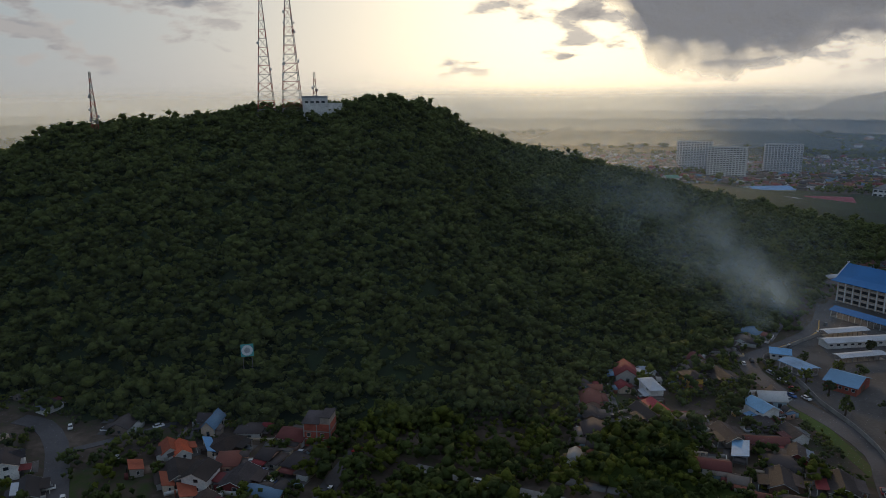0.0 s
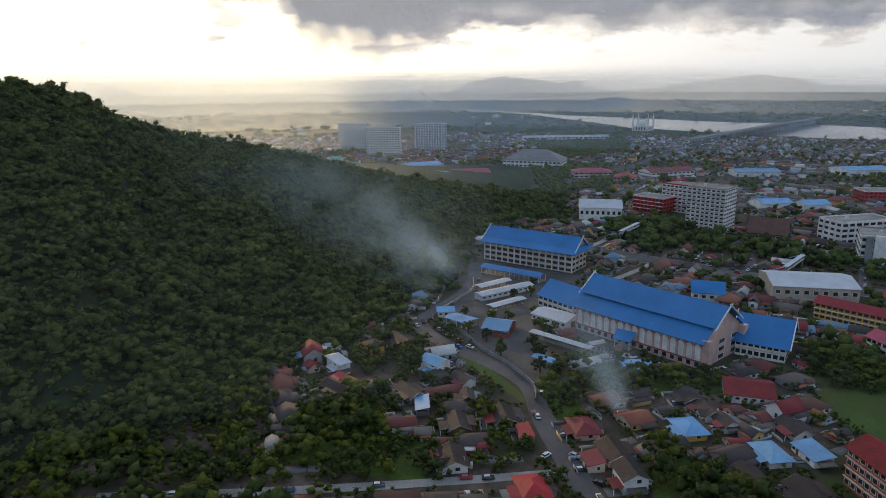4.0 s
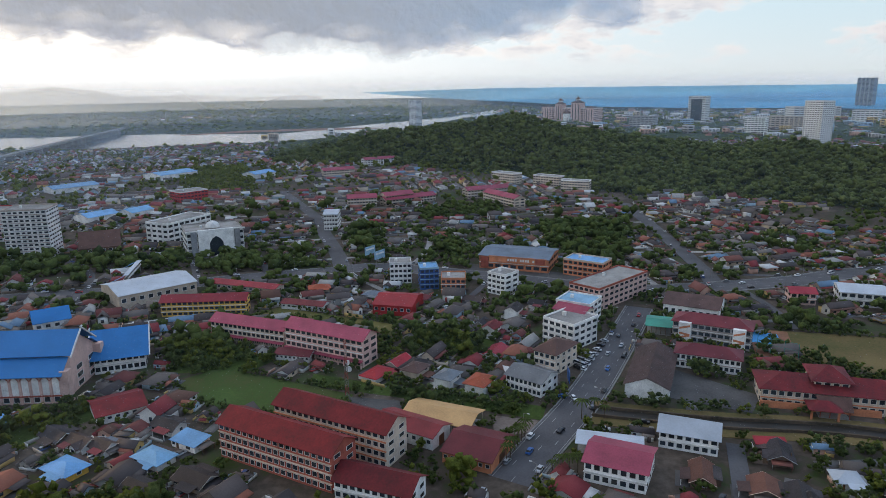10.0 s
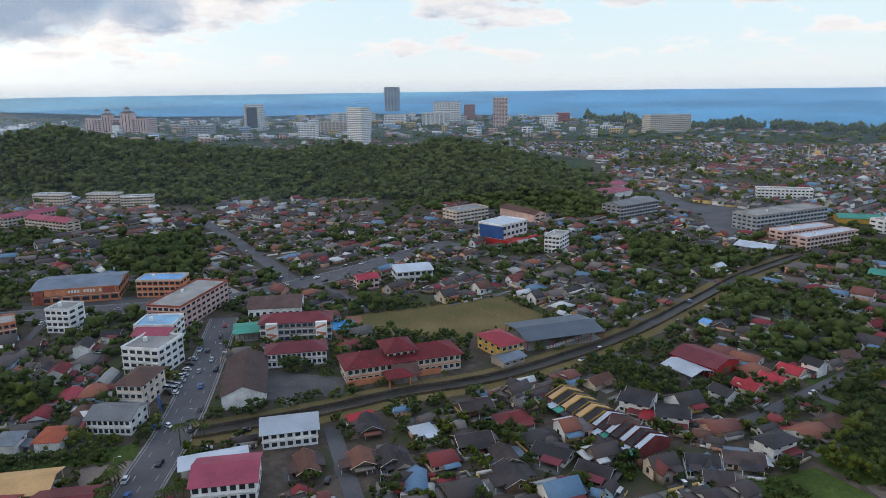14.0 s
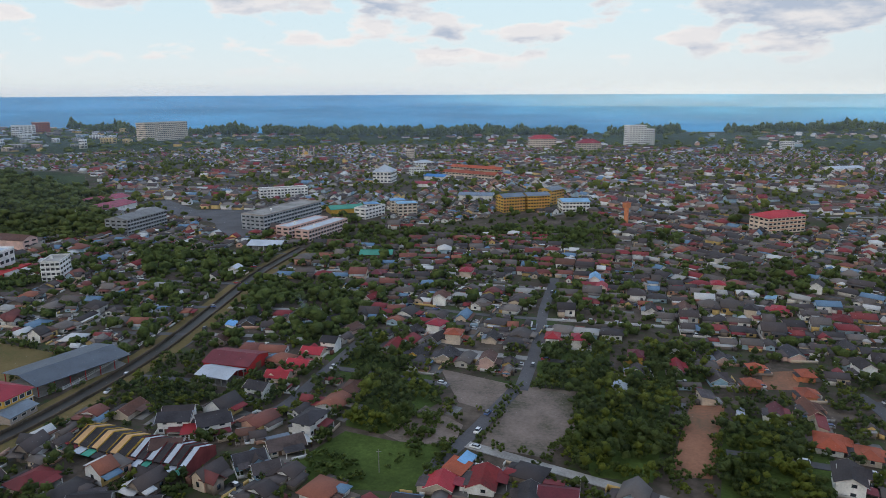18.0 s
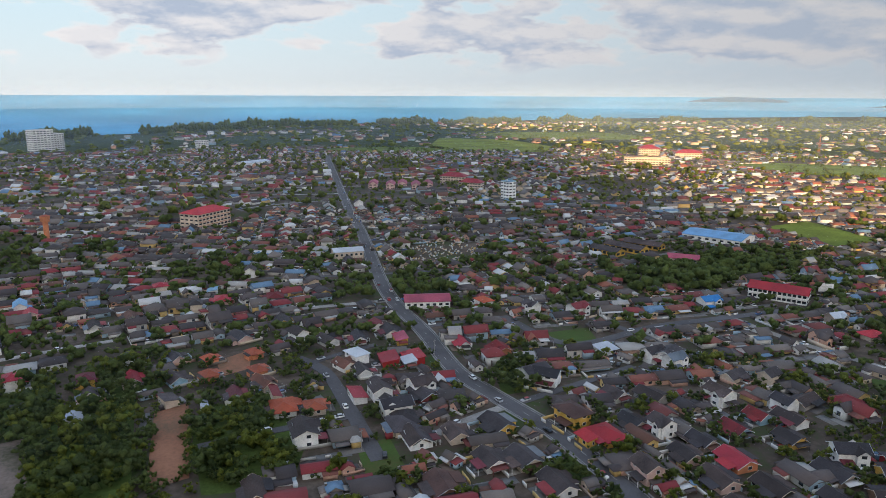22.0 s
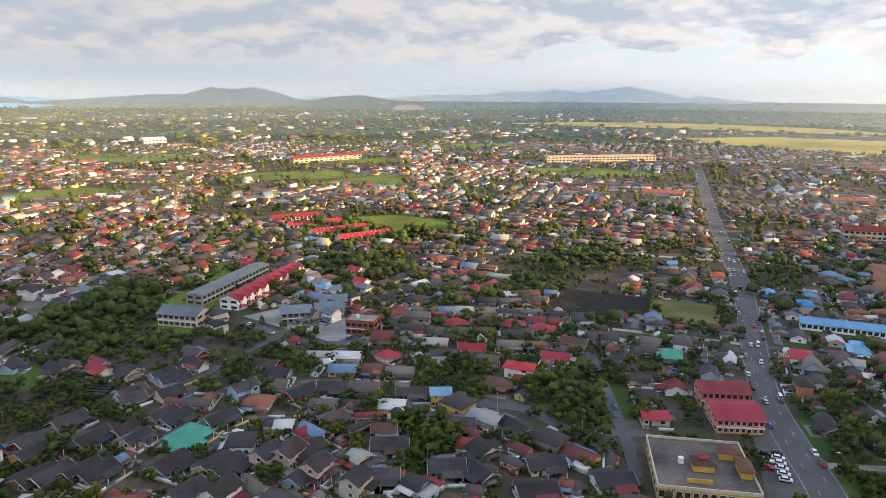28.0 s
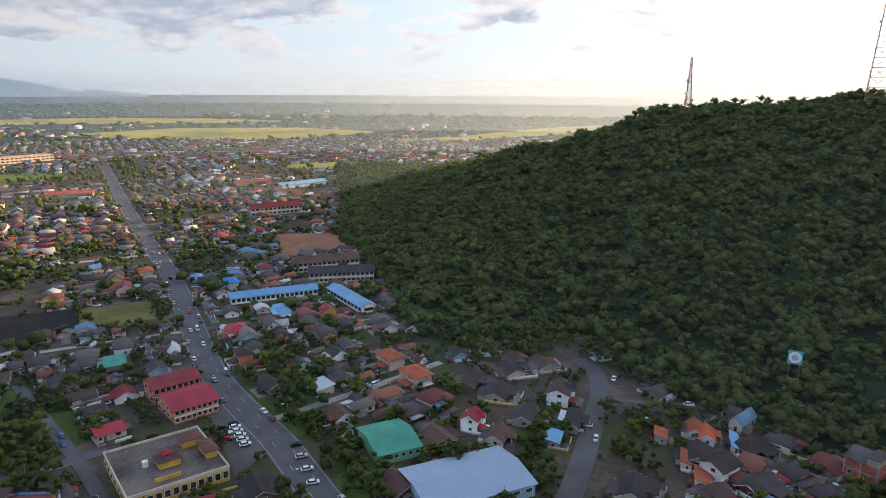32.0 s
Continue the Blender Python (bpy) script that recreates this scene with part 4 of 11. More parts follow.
def house_master(kind, roof, wall, lite=False):
    """One house of a kind, 10 by 8 metres, front to -y, built far below the ground and copied from there."""
    key = (kind, roof, wall, lite)
    if key in MASTERS:
        return MASTERS[key]
    two = kind.endswith("2")
    storeys = "two-storey" if two else "single-storey"
    ob = thing("house", 0, 0, label="%s %s house under a %s roof" % (storeys, WALL_WORD[wall], ROOF_WORD[roof]), category="house")
    shape = kind.rstrip("2")
    ze = 5.3 if two else 2.6
    w, r = Geo(), Geo()
    if shape in ("gable", "cross"):
        zr = ze + 1.9
        gabled_walls(w, -5, 5, -4, 4, 0, ze, zr)
        gable_roof(r, -5, 5, -4, 4, ze, zr, 0.75)
    elif shape == "hip":
        w.box(-5, -4, 0, 5, 4, ze)
        hip_roof(r, -5, 5, -4, 4, ze + 0.12, ze + 2.1, 0.9)
    else:
        w.poly((-5, -4, 0), (5, -4, 0), (5, -4, 2.7), (-5, -4, 2.7)).poly((5, 4, 0), (-5, 4, 0), (-5, 4, 3.6), (5, 4, 3.6))
        w.poly((5, -4, 0), (5, 4, 0), (5, 4, 3.6), (5, -4, 2.7)).poly((-5, 4, 0), (-5, -4, 0), (-5, -4, 2.7), (-5, 4, 3.6))
        r.slab([(-5.5, -4.8, 2.75), (5.5, -4.8, 2.75), (5.5, 4.6, 3.85), (-5.5, 4.6, 3.85)], 0.14)
    if shape in ("gable", "hip"):
        w.box(-4.2, 4.02, 0, 2.2, 6.6, 2.3)
    part("wall", w, WALL[wall], ob)
    plain = len(r.f)
    if shape in ("gable", "cross"):
        for x in (-5.77, 5.77):
            for s in (-1, 1):
                r.beam((x, s * 4.8, ze - 0.36), (x, 0, zr + 0.05), 0.15)
    top = part("roof", r, ROOF[roof], ob, ROOF_WORD[roof] + " roof with pale edges")
    top.data.materials.append(FASCIA)
    for k in range(plain, len(r.f)):
        top.data.polygons[k].material_index = 1
    if shape == "cross":
        w2, r2 = Geo(), Geo()
        for q, f in ((w2, gabled_walls), (r2, gable_roof)):
            if f is gabled_walls:
                f(q, -5.6, 3.4, -2.0, 2.0, 0, ze, ze + 1.5)
            else:
                f(q, -5.6, 0.6, -2.0, 2.0, ze, ze + 1.5, 0.5)
            q.v = [(-y + 2.2, x, z) for x, y, z in q.v]
        part("gable_wing", w2, WALL[wall], ob)
        part("wing_roof", r2, ROOF[roof], ob)
    if shape in ("gable", "hip"):
        part("rear_roof", Geo().slab([(-4.6, 3.9, 2.85), (2.6, 3.9, 2.85), (2.6, 7.1, 2.3), (-4.6, 7.1, 2.3)][::1], 0.1), ROOF["grey" if roof != "grey" else "steel"], ob)
    # car porch: a lean-to on two posts
    if shape != "shed":
        x0, x1 = (-4.8, -0.6) if shape == "cross" else (-1.5, 4.6)
        p = Geo().slab([(x0, -7.6, 2.5), (x1, -7.6, 2.5), (x1, -4.02, 2.95), (x0, -4.02, 2.95)], 0.12)
        part("porch_roof", p, ROOF["maroon" if roof in ("grey", "dark") and wall == "white" else roof], ob)
        for x in () if lite else (x0 + 0.3, x1 - 0.3):
            part("post", Geo().box(x - 0.1, -7.4, 0, x + 0.1, -7.2, 2.42), TRIM, ob)
    if not lite:
        part("door", Geo().box(-2.9, -4.08, 0, -1.9, -3.96, 2.1), DOOR, ob)
    tiers = (1.0, 4.0) if two else (1.0,)
    for z in tiers:
        if shape != "cross" and not lite:
            window(ob, -4.0 if z < 2 else -2.6, -4.03, z, 1.3, 1.2, 0)
        window(ob, 2.2, -5.63 if shape == "cross" else -4.03, z, 1.8, 1.2, 0)
        if not lite:
            window(ob, 5.03, 0.8, z, 1.5, 1.2, 90)
            window(ob, -5.03, -0.8, z, 1.5, 1.2, 90)
        window(ob, 2.6, 4.03, z, 1.6, 1.1, 180)
    MASTERS[key] = ob
    return ob


HOUSES = []


def house(kind, roof, wall, x, y, turn, w=11.0, d=9.0, up=1.0):
    """A copy of a kind of house, its front facing -y before it is turned."""
    lite = math.hypot(x, y) > 265
    w, d = min(w, 17), min(d, 12)
    w, d = w * (0.86 if w < 11 else 0.70), d * 0.70
    key = (kind, roof, wall, lite)
    m = pose(x, y, lift(x, y), 0, 0, turn) @ Matrix.Diagonal((w / 10, d / 8, up, 1))
    if key not in MASTERS:
        ob = house_master(kind, roof, wall, lite)
        ob.matrix_basis = m
    else:
        ob = copy_thing(MASTERS[key], Matrix())
        ob.matrix_basis = m
    tagged(ob, group="houses of the town")
    HOUSES.append((x, y, 0.0, radians(turn), w / 10, d / 8, 1.0))
    OCCUPIED.append((x, y, max(w, d) * 0.62))
    return ob


def along_road(x, y):
    """The turn that lines a house up with the nearest road."""
    best, turn = 1e9, 0.0
    for line, width in ROADS:
        for i in range(0, len(line) - 1, 2):
            d = (line[i].x - x) ** 2 + (line[i].y - y) ** 2
            if d < best:
                v = line[i + 1] - line[i]
                best, turn = d, math.degrees(math.atan2(v.y, v.x))
    return turn


# ---- larger buildings ----
def frontage(a, b):
    """The turn and length of a front from its left to its right foot, as one faces it."""
    return math.degrees(math.atan2(b[1] - a[1], b[0] - a[0])), math.hypot(b[0] - a[0], b[1] - a[1])


def block(name, label, category, a, b, depth, floors, storey=3.3, wall="white", roof="flat", colour="grey", bays=8, rise=3.0, trim=None, single=True,
          ends=True, arcade=False, ledge=True, overhang=0.9, plinth=None):
    """A long building: its front runs from a to b, its rooms lie behind. Windows bay by bay on every floor, ledges between."""
    turn, length = frontage(a, b)
    away = math.hypot(*a)
    single, ends = single and away < 310, ends and away < 310
    ob = thing(name, a[0], a[1], float(far_rise(np.array(away))), turn, label, category)
    top = floors * storey
    w = Geo()
    if roof == "gable":
        gabled_walls(w, 0, length, 0, depth, 0, top, top + rise)
    else:
        w.box(0, 0, 0, length, depth, top)
    part("wall", w, WALL[wall], ob)
    r = Geo()
    if roof == "gable":
        gable_roof(r, 0, length, 0, depth, top, top + rise, overhang)
    elif roof == "hip":
        hip_roof(r, 0, length, 0, depth, top + 0.1, top + rise, overhang)
    elif roof == "skillion":
        r.slab([(-0.8, -0.9, top + 0.3), (length + 0.8, -0.9, top + 0.3), (length + 0.8, depth + 0.9, top + rise), (-0.8, depth + 0.9, top + rise)], 0.18)
    else:
        r.box(0.25, 0.25, top - 0.2, length - 0.25, depth - 0.25, top + 0.06)
        ring = Geo()
        for x, y in ((-0.1, -0.1), (length + 0.1, -0.1), (length + 0.1, depth + 0.1), (-0.1, depth + 0.1)):
            ix, iy = (0.25 if x < 1 else length - 0.25), (0.25 if y < 1 else depth - 0.25)
            ring.v += [(x, y, top - 0.25), (x, y, top + 0.9), (ix, iy, top + 0.9), (ix, iy, top - 0.25)]
        for q in range(4):
            u, w_ = 4 * q, 4 * ((q + 1) % 4)
            ring.f += [(u, w_, w_ + 1, u + 1), (u + 1, w_ + 1, w_ + 2, u + 2), (u + 2, w_ + 2, w_ + 3, u + 3), (u + 3, w_ + 3, w_, u)]
        part("parapet", ring, WALL[trim or wall], ob)
        part("roof_tank", Geo().tube(length * 0.3, depth * 0.5, top + 0.05, top + 2.0, 1.0, 1.0, 10), TRIM, ob)
    part("roof", r, ROOF[colour] if roof != "flat" else (ROOF[colour] if colour != "grey" else CONCRETE), ob)
    step = length / bays
    bands, piers = Geo(), Geo()
    for k in range(floors):
        z = k * storey + storey * 0.3
        if ledge and k and away < 800:
            part("ledge", Geo().box(-0.25, -0.45, k * storey - 0.18, length + 0.25, 0.0, k * storey + 0.12), WALL[trim] if trim else TRIM, ob)
        if single:
            for i in range(bays):
                window(ob, (i + 0.5) * step, -0.03, z, step * 0.66, storey * 0.5, 0, False)
        else:
            tall = storey * (0.48 if away < 600 else 0.42)
            bands.box(step * 0.15, -0.06, z, length - step * 0.15, 0.05, z + tall)
            for i in range(1, bays):
                half = step * (0.14 if away < 600 else 0.17)
                piers.box(i * step - half, -0.12, z - 0.02, i * step + half, 0.0, z + storey * 0.5)
            m = max(1, int(depth / 5))
            for i in range(m):
                y = (i + 0.5) * depth / m
                for x in (-0.06, length + 0.06):
                    bands.box(x - 0.05, y - depth / m * 0.3, z, x + 0.05, y + depth / m * 0.3, z + tall * 0.9)
        if ends:
            m = max(1, int(depth / 4.5))
            for i in range(m):
                y = (i + 0.5) * depth / m
                window(ob, length + 0.03, y, z, depth / m * 0.45, storey * 0.42, 90, False)
                window(ob, -0.03, y, z, depth / m * 0.45, storey * 0.42, 90, False)
    if bands.f:
        part("glazing", bands, GLASS, ob)["kind"] = "stuff"
        part("pier_grid", piers, WALL[wall], ob)["kind"] = "stuff"
    if arcade:
        for i in range(bays + 1):
            part("pillar", Geo().box(i * step - 0.2, -1.9, 0, i * step + 0.2, -1.5, storey - 0.1), WALL[trim or wall], ob)
        part("walkway_roof", Geo().slab([(-0.4, -2.3, storey - 0.15), (length + 0.4, -2.3, storey - 0.15), (length + 0.4, -0.02, storey + 0.25), (-0.4, -0.02, storey + 0.25)], 0.15), ROOF[colour], ob)
    u = Vector((math.cos(radians(turn)), math.sin(radians(turn))))
    v = Vector((-u.y, u.x))
    p = Vector(a)
    AREAS.append([tuple(p - u * 3 - v * 4), tuple(p + u * (length + 3) - v * 4), tuple(p + u * (length + 3) + v * (depth + 4)), tuple(p - u * 3 + v * (depth + 4))])
    return ob


def blue_hall(name, label, a, b, depth, eave, rise, arches, storeys=1):
    """School hall: tiered blue roof with white barge boards crossed at the ridge ends, tall pointed arches along the front."""
    turn, length = frontage(a, b)
    ob = thing(name, a[0], a[1], 0, turn, label, "school hall")
    part("wall", gabled_walls(Geo(), 0, length, 0, depth, 0, eave, eave + rise * 0.9), WALL["pink"], ob)
    lower = Geo()
    mid = 0.42
    # lower tier sweeps out, upper tier stands higher and shorter
    y0, y1, ym = -1.8, depth + 1.8, depth / 2
    lo = [(-1.5, y0, eave - 0.9), (length + 1.5, y0, eave - 0.9), (length + 1.5, y0 + (ym - y0) * mid, eave + rise * 0.36), (-1.5, y0 + (ym - y0) * mid, eave + rise * 0.36)]
    lower.slab(lo, 0.25)
    lower.slab([(length + 1.5, y1, eave - 0.9), (-1.5, y1, eave - 0.9), (-1.5, y1 - (ym - y0) * mid, eave + rise * 0.36), (length + 1.5, y1 - (ym - y0) * mid, eave + rise * 0.36)], 0.25)
    part("lower_roof", lower, ROOF["blue"], ob)
    upper = Geo()
    gable_roof(upper, -2.4, length + 2.4, (ym - y0) * mid - 2.6, depth - (ym - y0) * mid + 2.6, eave + rise * 0.42, eave + rise, 0.3, 0.25)
    part("upper_roof", upper, ROOF["blue"], ob)
    for x in (-2.9, length + 2.9):
        for s in (-1, 1):
            half = ym - ((ym - y0) * mid - 2.6) + 0.6
            part("barge_board", Geo().beam((x, ym - s * half, eave + rise * 0.36), (x, ym + s * 0.9, eave + rise + 1.5), 0.55), TRIM, ob, "white carved barge board")
    step = length / arches
    for i in range(arches):
        x = (i + 0.5) * step
        bay = Geo()
        z0, z1 = eave * 0.28, eave - 1.6
        bay.poly((x - step * 0.33, -0.06, z0), (x + step * 0.33, -0.06, z0), (x + step * 0.33, -0.06, z1 - 1.3), (x, -0.06, z1 + 0.4), (x - step * 0.33, -0.06, z1 - 1.3))
        pane = part("arched_bay", bay, WALL["white"], ob, "tall white arched bay")
        part("pilaster", Geo().box(i * step - 0.3, -0.4, 0, i * step + 0.3, -0.02, eave - 0.8), WALL["pink"], ob)
        window(ob, x, -0.05, 0.8, step * 0.55, eave * 0.16, 0, False)
        part("arch_rib", Geo().beam((i * step, -0.3, z1 - 1.6), (x, -0.3, eave - 0.7), 0.28).beam(((i + 1) * step, -0.3, z1 - 1.6), (x, -0.3, eave - 0.7), 0.28), WALL["brick"], ob)
    part("band", Geo().box(-0.2, -0.5, eave * 0.24, length + 0.2, 0, eave * 0.28), WALL["brick"], ob)
    for i, z in enumerate((1.0, 4.6, 8.2)):
        if z + 2 < eave:
            for k in range(3):
                window(ob, length + 0.03, depth * (k + 0.5) / 3, z, depth / 7, 2.0, 90, False)
    for s in (0.5, -0.5):
        part("gable_tower", Geo().box(length + 0.05, ym + s * depth * 0.92 - 1.8, 0, length + 3.4, ym + s * depth * 0.92 + 1.8, eave + 0.6), WALL["pink"], ob)
    u = Vector((math.cos(radians(turn)), math.sin(radians(turn))))
    v = Vector((-u.y, u.x))
    p = Vector(a)
    AREAS.append([tuple(p - u * 4 - v * 6), tuple(p + u * (length + 6) - v * 6), tuple(p + u * (length + 6) + v * (depth + 4)), tuple(p - u * 4 + v * (depth + 4))])
    return ob


def hall(name, label, a, b, depth, eave, rise, colour, wall="grey", open_sides=False, bays=6):
    """A plain shed or hall under a pitched sheet roof, closed or on posts."""
    turn, length = frontage(a, b)
    ob = thing(name, a[0], a[1], float(far_rise(np.array(math.hypot(*a)))), turn, label, "hall")
    r = gable_roof(Geo(), 0, length, 0, depth, eave, eave + rise, 0.7)
    part("roof", r, ROOF[colour], ob)
    if open_sides:
        for i in range(bays + 1):
            for y in (0.3, depth - 0.3):
                x = 0.3 + (length - 0.6) * i / bays
                part("post", Geo().box(x - 0.15, y - 0.15, 0, x + 0.15, y + 0.15, eave), WALL[wall], ob)
        part("floor_slab", Geo().box(0, 0, 0, length, depth, 0.25), CONCRETE, ob)
    else:
        part("wall", gabled_walls(Geo(), 0, length, 0, depth, 0, eave, eave + rise), WALL[wall], ob)
        step = length / bays
        for i in range(bays if math.hypot(*a) < 700 else 0):
            window(ob, (i + 0.5) * step, -0.03, eave * 0.45, step * 0.5, eave * 0.28, 0, False)
        part("door", Geo().box(length, depth * 0.36, 0, length + 0.08, depth * 0.64, eave * 0.75), DOOR, ob)
    u = Vector((math.cos(radians(turn)), math.sin(radians(turn))))
    v = Vector((-u.y, u.x))
    p = Vector(a)
    AREAS.append([tuple(p - u * 2 - v * 3), tuple(p + u * (length + 2) - v * 3), tuple(p + u * (length + 2) + v * (depth + 3)), tuple(p - u * 2 + v * (depth + 3))])
    return ob


def lattice(name, label, x, y, z, height, foot, top, panels, dishes=0, seed=1):
    """A four-legged lattice mast, painted in red and white lengths, with drums near its top."""
    ob = thing(name, x, y, z, 20.0, label, "mast")
    rng = random.Random(seed)

    def half(k):
        return (foot + (top - foot) * min(1.0, k / panels * 1.15)) / 2
    corner = [(-1, -1), (1, -1), (1, 1), (-1, 1)]
    for k in range(panels):
        z0, z1 = height * k / panels, height * (k + 1) / panels
        h0, h1 = half(k), half(k + 1)
        g = Geo()
        bar = 0.32 if height > 40 else 0.2
        for i in range(4):
            a, b = corner[i], corner[(i + 1) % 4]
            g.beam((a[0] * h0, a[1] * h0, z0), (a[0] * h1, a[1] * h1, z1), bar)
            g.beam((a[0] * h0, a[1] * h0, z0), (b[0] * h1, b[1] * h1, z1), bar * 0.6)
            g.beam((b[0] * h0, b[1] * h0, z0), (a[0] * h1, a[1] * h1, z1), bar * 0.6)
            g.beam((a[0] * h1, a[1] * h1, z1), (b[0] * h1, b[1] * h1, z1), bar * 0.7)
        part("mast_section", g, MAST_RED if k % 2 else STEEL, ob)
    for k in range(dishes):
        z0 = height * (0.25 + 0.5 * rng.random())
        h = half(z0 / height * panels) + 0.5
        s, e = rng.choice(corner), rng.uniform(0.7, 1.3)
        d = Geo().tube(0, 0, 0, 0.7, e, e, 12)
        dish = part("drum_antenna", d, TRIM, ob)
        dish.matrix_basis = pose(s[0] * h, s[1] * h, z0, 90, 0, rng.uniform(0, 360))
    return ob


# ---- trees ----
def blob_template(rng, clumps, leaves, size, leaf, lobes=3):
    """A crown one metre in half-width: small angular leaf clumps heaped over a few lobes, loose sprays round them. Returns points and triangles."""
    v, f = [], []
    octa = np.array([(1, 0, 0), (-1, 0, 0), (0, 1, 0), (0, -1, 0), (0, 0, 1), (0, 0, -1)], dtype=float)
    tri = [(0, 2, 4), (2, 1, 4), (1, 3, 4), (3, 0, 4), (2, 0, 5), (1, 2, 5), (3, 1, 5), (0, 3, 5)]
    humps = []
    for k in range(lobes):
        a, q = math.tau * (k + 0.7 * rng.random()) / lobes, 0.12 + 0.38 * rng.random()
        humps.append((np.array((q * math.cos(a), q * math.sin(a), 0.30 + 0.42 * rng.random())), 0.36 + 0.26 * rng.random()))
    centres = []
    for k in range(clumps):
        c, rad = humps[k % lobes]
        d = np.array([rng.gauss(0, 1), rng.gauss(0, 1), rng.gauss(0.55, 0.75)])
        d /= np.linalg.norm(d)
        p = c + d * rad * (0.55 + 0.5 * rng.random())
        s = size * (0.6 + 0.8 * rng.random())
        centres.append((p, s))
        turn = np.array(Matrix.Rotation(rng.random() * 3, 3, Vector(d)) @ Matrix.Rotation(rng.random() * 3, 3, "X"))
        k0 = len(v)
        for o in octa:
            v.append(p + (turn @ o) * s * (0.7 + 0.6 * rng.random()) * (1, 1, 0.8))
        f += [(k0 + i, k0 + j, k0 + m) for i, j, m in tri]
    for _ in range(leaves):
        c, s = centres[int(rng.random() * len(centres))]
        d = np.array([rng.gauss(0, 1), rng.gauss(0, 1), rng.gauss(0.35, 0.8)])
        d /= np.linalg.norm(d)
        p = c + d * s * (0.8 + 0.5 * rng.random()) * (1, 1, 0.8)
        u = np.array([rng.gauss(0, 1), rng.gauss(0, 1), rng.gauss(0, 0.5)])
        u = u / np.linalg.norm(u) * leaf * (0.6 + 0.8 * rng.random())
        w = np.cross(d, u)
        k0 = len(v)
        v += [p - u * 0.6, p + w * 0.5, p + u, p - w * 0.5]
        f += [(k0, k0 + 1, k0 + 2), (k0, k0 + 2, k0 + 3)]
    return np.array(v), np.array(f)


crown_rng = random.Random(5)
CROWN_NEAR = [blob_template(crown_rng, 44, 300, 0.17, 0.11, 5) for _ in range(6)]
CROWN_MID = [blob_template(crown_rng, 12, 28, 0.26, 0.19, 4) for _ in range(10)]
CROWN_LAST = [blob_template(crown_rng, 2, 1, 0.6, 0.3, 1) for _ in range(8)]
CROWN_FAR = [blob_template(crown_rng, 4, 1, 0.50, 0.28, 2) for _ in range(10)]
TREE_MESH = []
for i, (cv, cf) in enumerate(CROWN_NEAR):
    for leaf in LEAF:
        TREE_MESH.append(joined("crown", cv, cf.reshape(-1), 3, leaf, True))
trunk_geo = Geo().tube(0, 0, 0, 0.55, 0.05, 0.032, 7)
for a in range(4):
    trunk_geo.beam((0, 0, 0.3 + 0.05 * a), (0.3 * math.cos(a * 1.7), 0.3 * math.sin(a * 1.7), 0.62 + 0.03 * a), 0.025)
TRUNK = trunk_geo.mesh("trunk", BARK)


def palm_meshes():
    g = Geo()
    for i in range(11):
        a = math.tau * i / 11
        d = Vector((math.cos(a), math.sin(a), 0))
        s = Vector((-d.y, d.x, 0))
        last = None
        for k in range(4):
            u = k / 3
            p = d * (0.05 + 0.5 * u) + Vector((0, 0, 0.12 * math.sin(u * 2.6) - 0.22 * u * u))
            wdt = 0.07 * (1 - 0.7 * u)
            row = (p - s * wdt - Vector((0, 0, 0.05 * u)), p + Vector((0, 0, 0.03)), p + s * wdt - Vector((0, 0, 0.05 * u)))
            if last:
                g.poly(last[0], last[1], row[1], row[0]).poly(last[1], last[2], row[2], row[1])
            last = row
    return Geo().tube(0, 0, 0, 1, 0.03, 0.018, 6).mesh("palm_trunk", BARK), g.mesh("fronds", LEAF[1])


PALM_TRUNK, PALM_FRONDS = palm_meshes()
TREES = []


def tree(x, y, height, spread, seed):
    rng = random.Random(seed)
    z = lift(x, y)
    ob = new("tree", TRUNK)
    ob.matrix_basis = pose(x, y, z - 0.1, 0, 0, rng.uniform(0, 360)) @ Matrix.Diagonal((height, height, height, 1))
    crown = new("crown", TREE_MESH[rng.randrange(len(TREE_MESH))])
    crown.parent = ob
    crown.matrix_basis = pose(0, 0, 0.24, 0, 0, rng.uniform(0, 360)) @ Matrix.Diagonal((spread / 2 / height, spread / 2 / height, 0.62, 1))
    tagged(ob, "leafy broad-crowned green tree standing among houses" if spread > 7 else "small bushy green garden tree beside houses", "tree", "trees of the town")
    TREES.append(ob)
    OCCUPIED.append((x, y, spread * 0.35))
    return ob


def palm(x, y, height, turn=0.0):
    ob = new("palm", PALM_TRUNK)
    ob.matrix_basis = pose(x, y, lift(x, y) - 0.05, 0, 0, turn) @ Matrix.Diagonal((height, height, height, 1))
    top = new("fronds", PALM_FRONDS)
    top.parent = ob
    top.matrix_basis = pose(0, 0, 0.97, 0, 0, turn * 2) @ Matrix.Diagonal((0.8, 0.8, 0.8, 1))
    return tagged(ob, "slender palm with drooping green fronds by the road", "palm", "palms of the town")


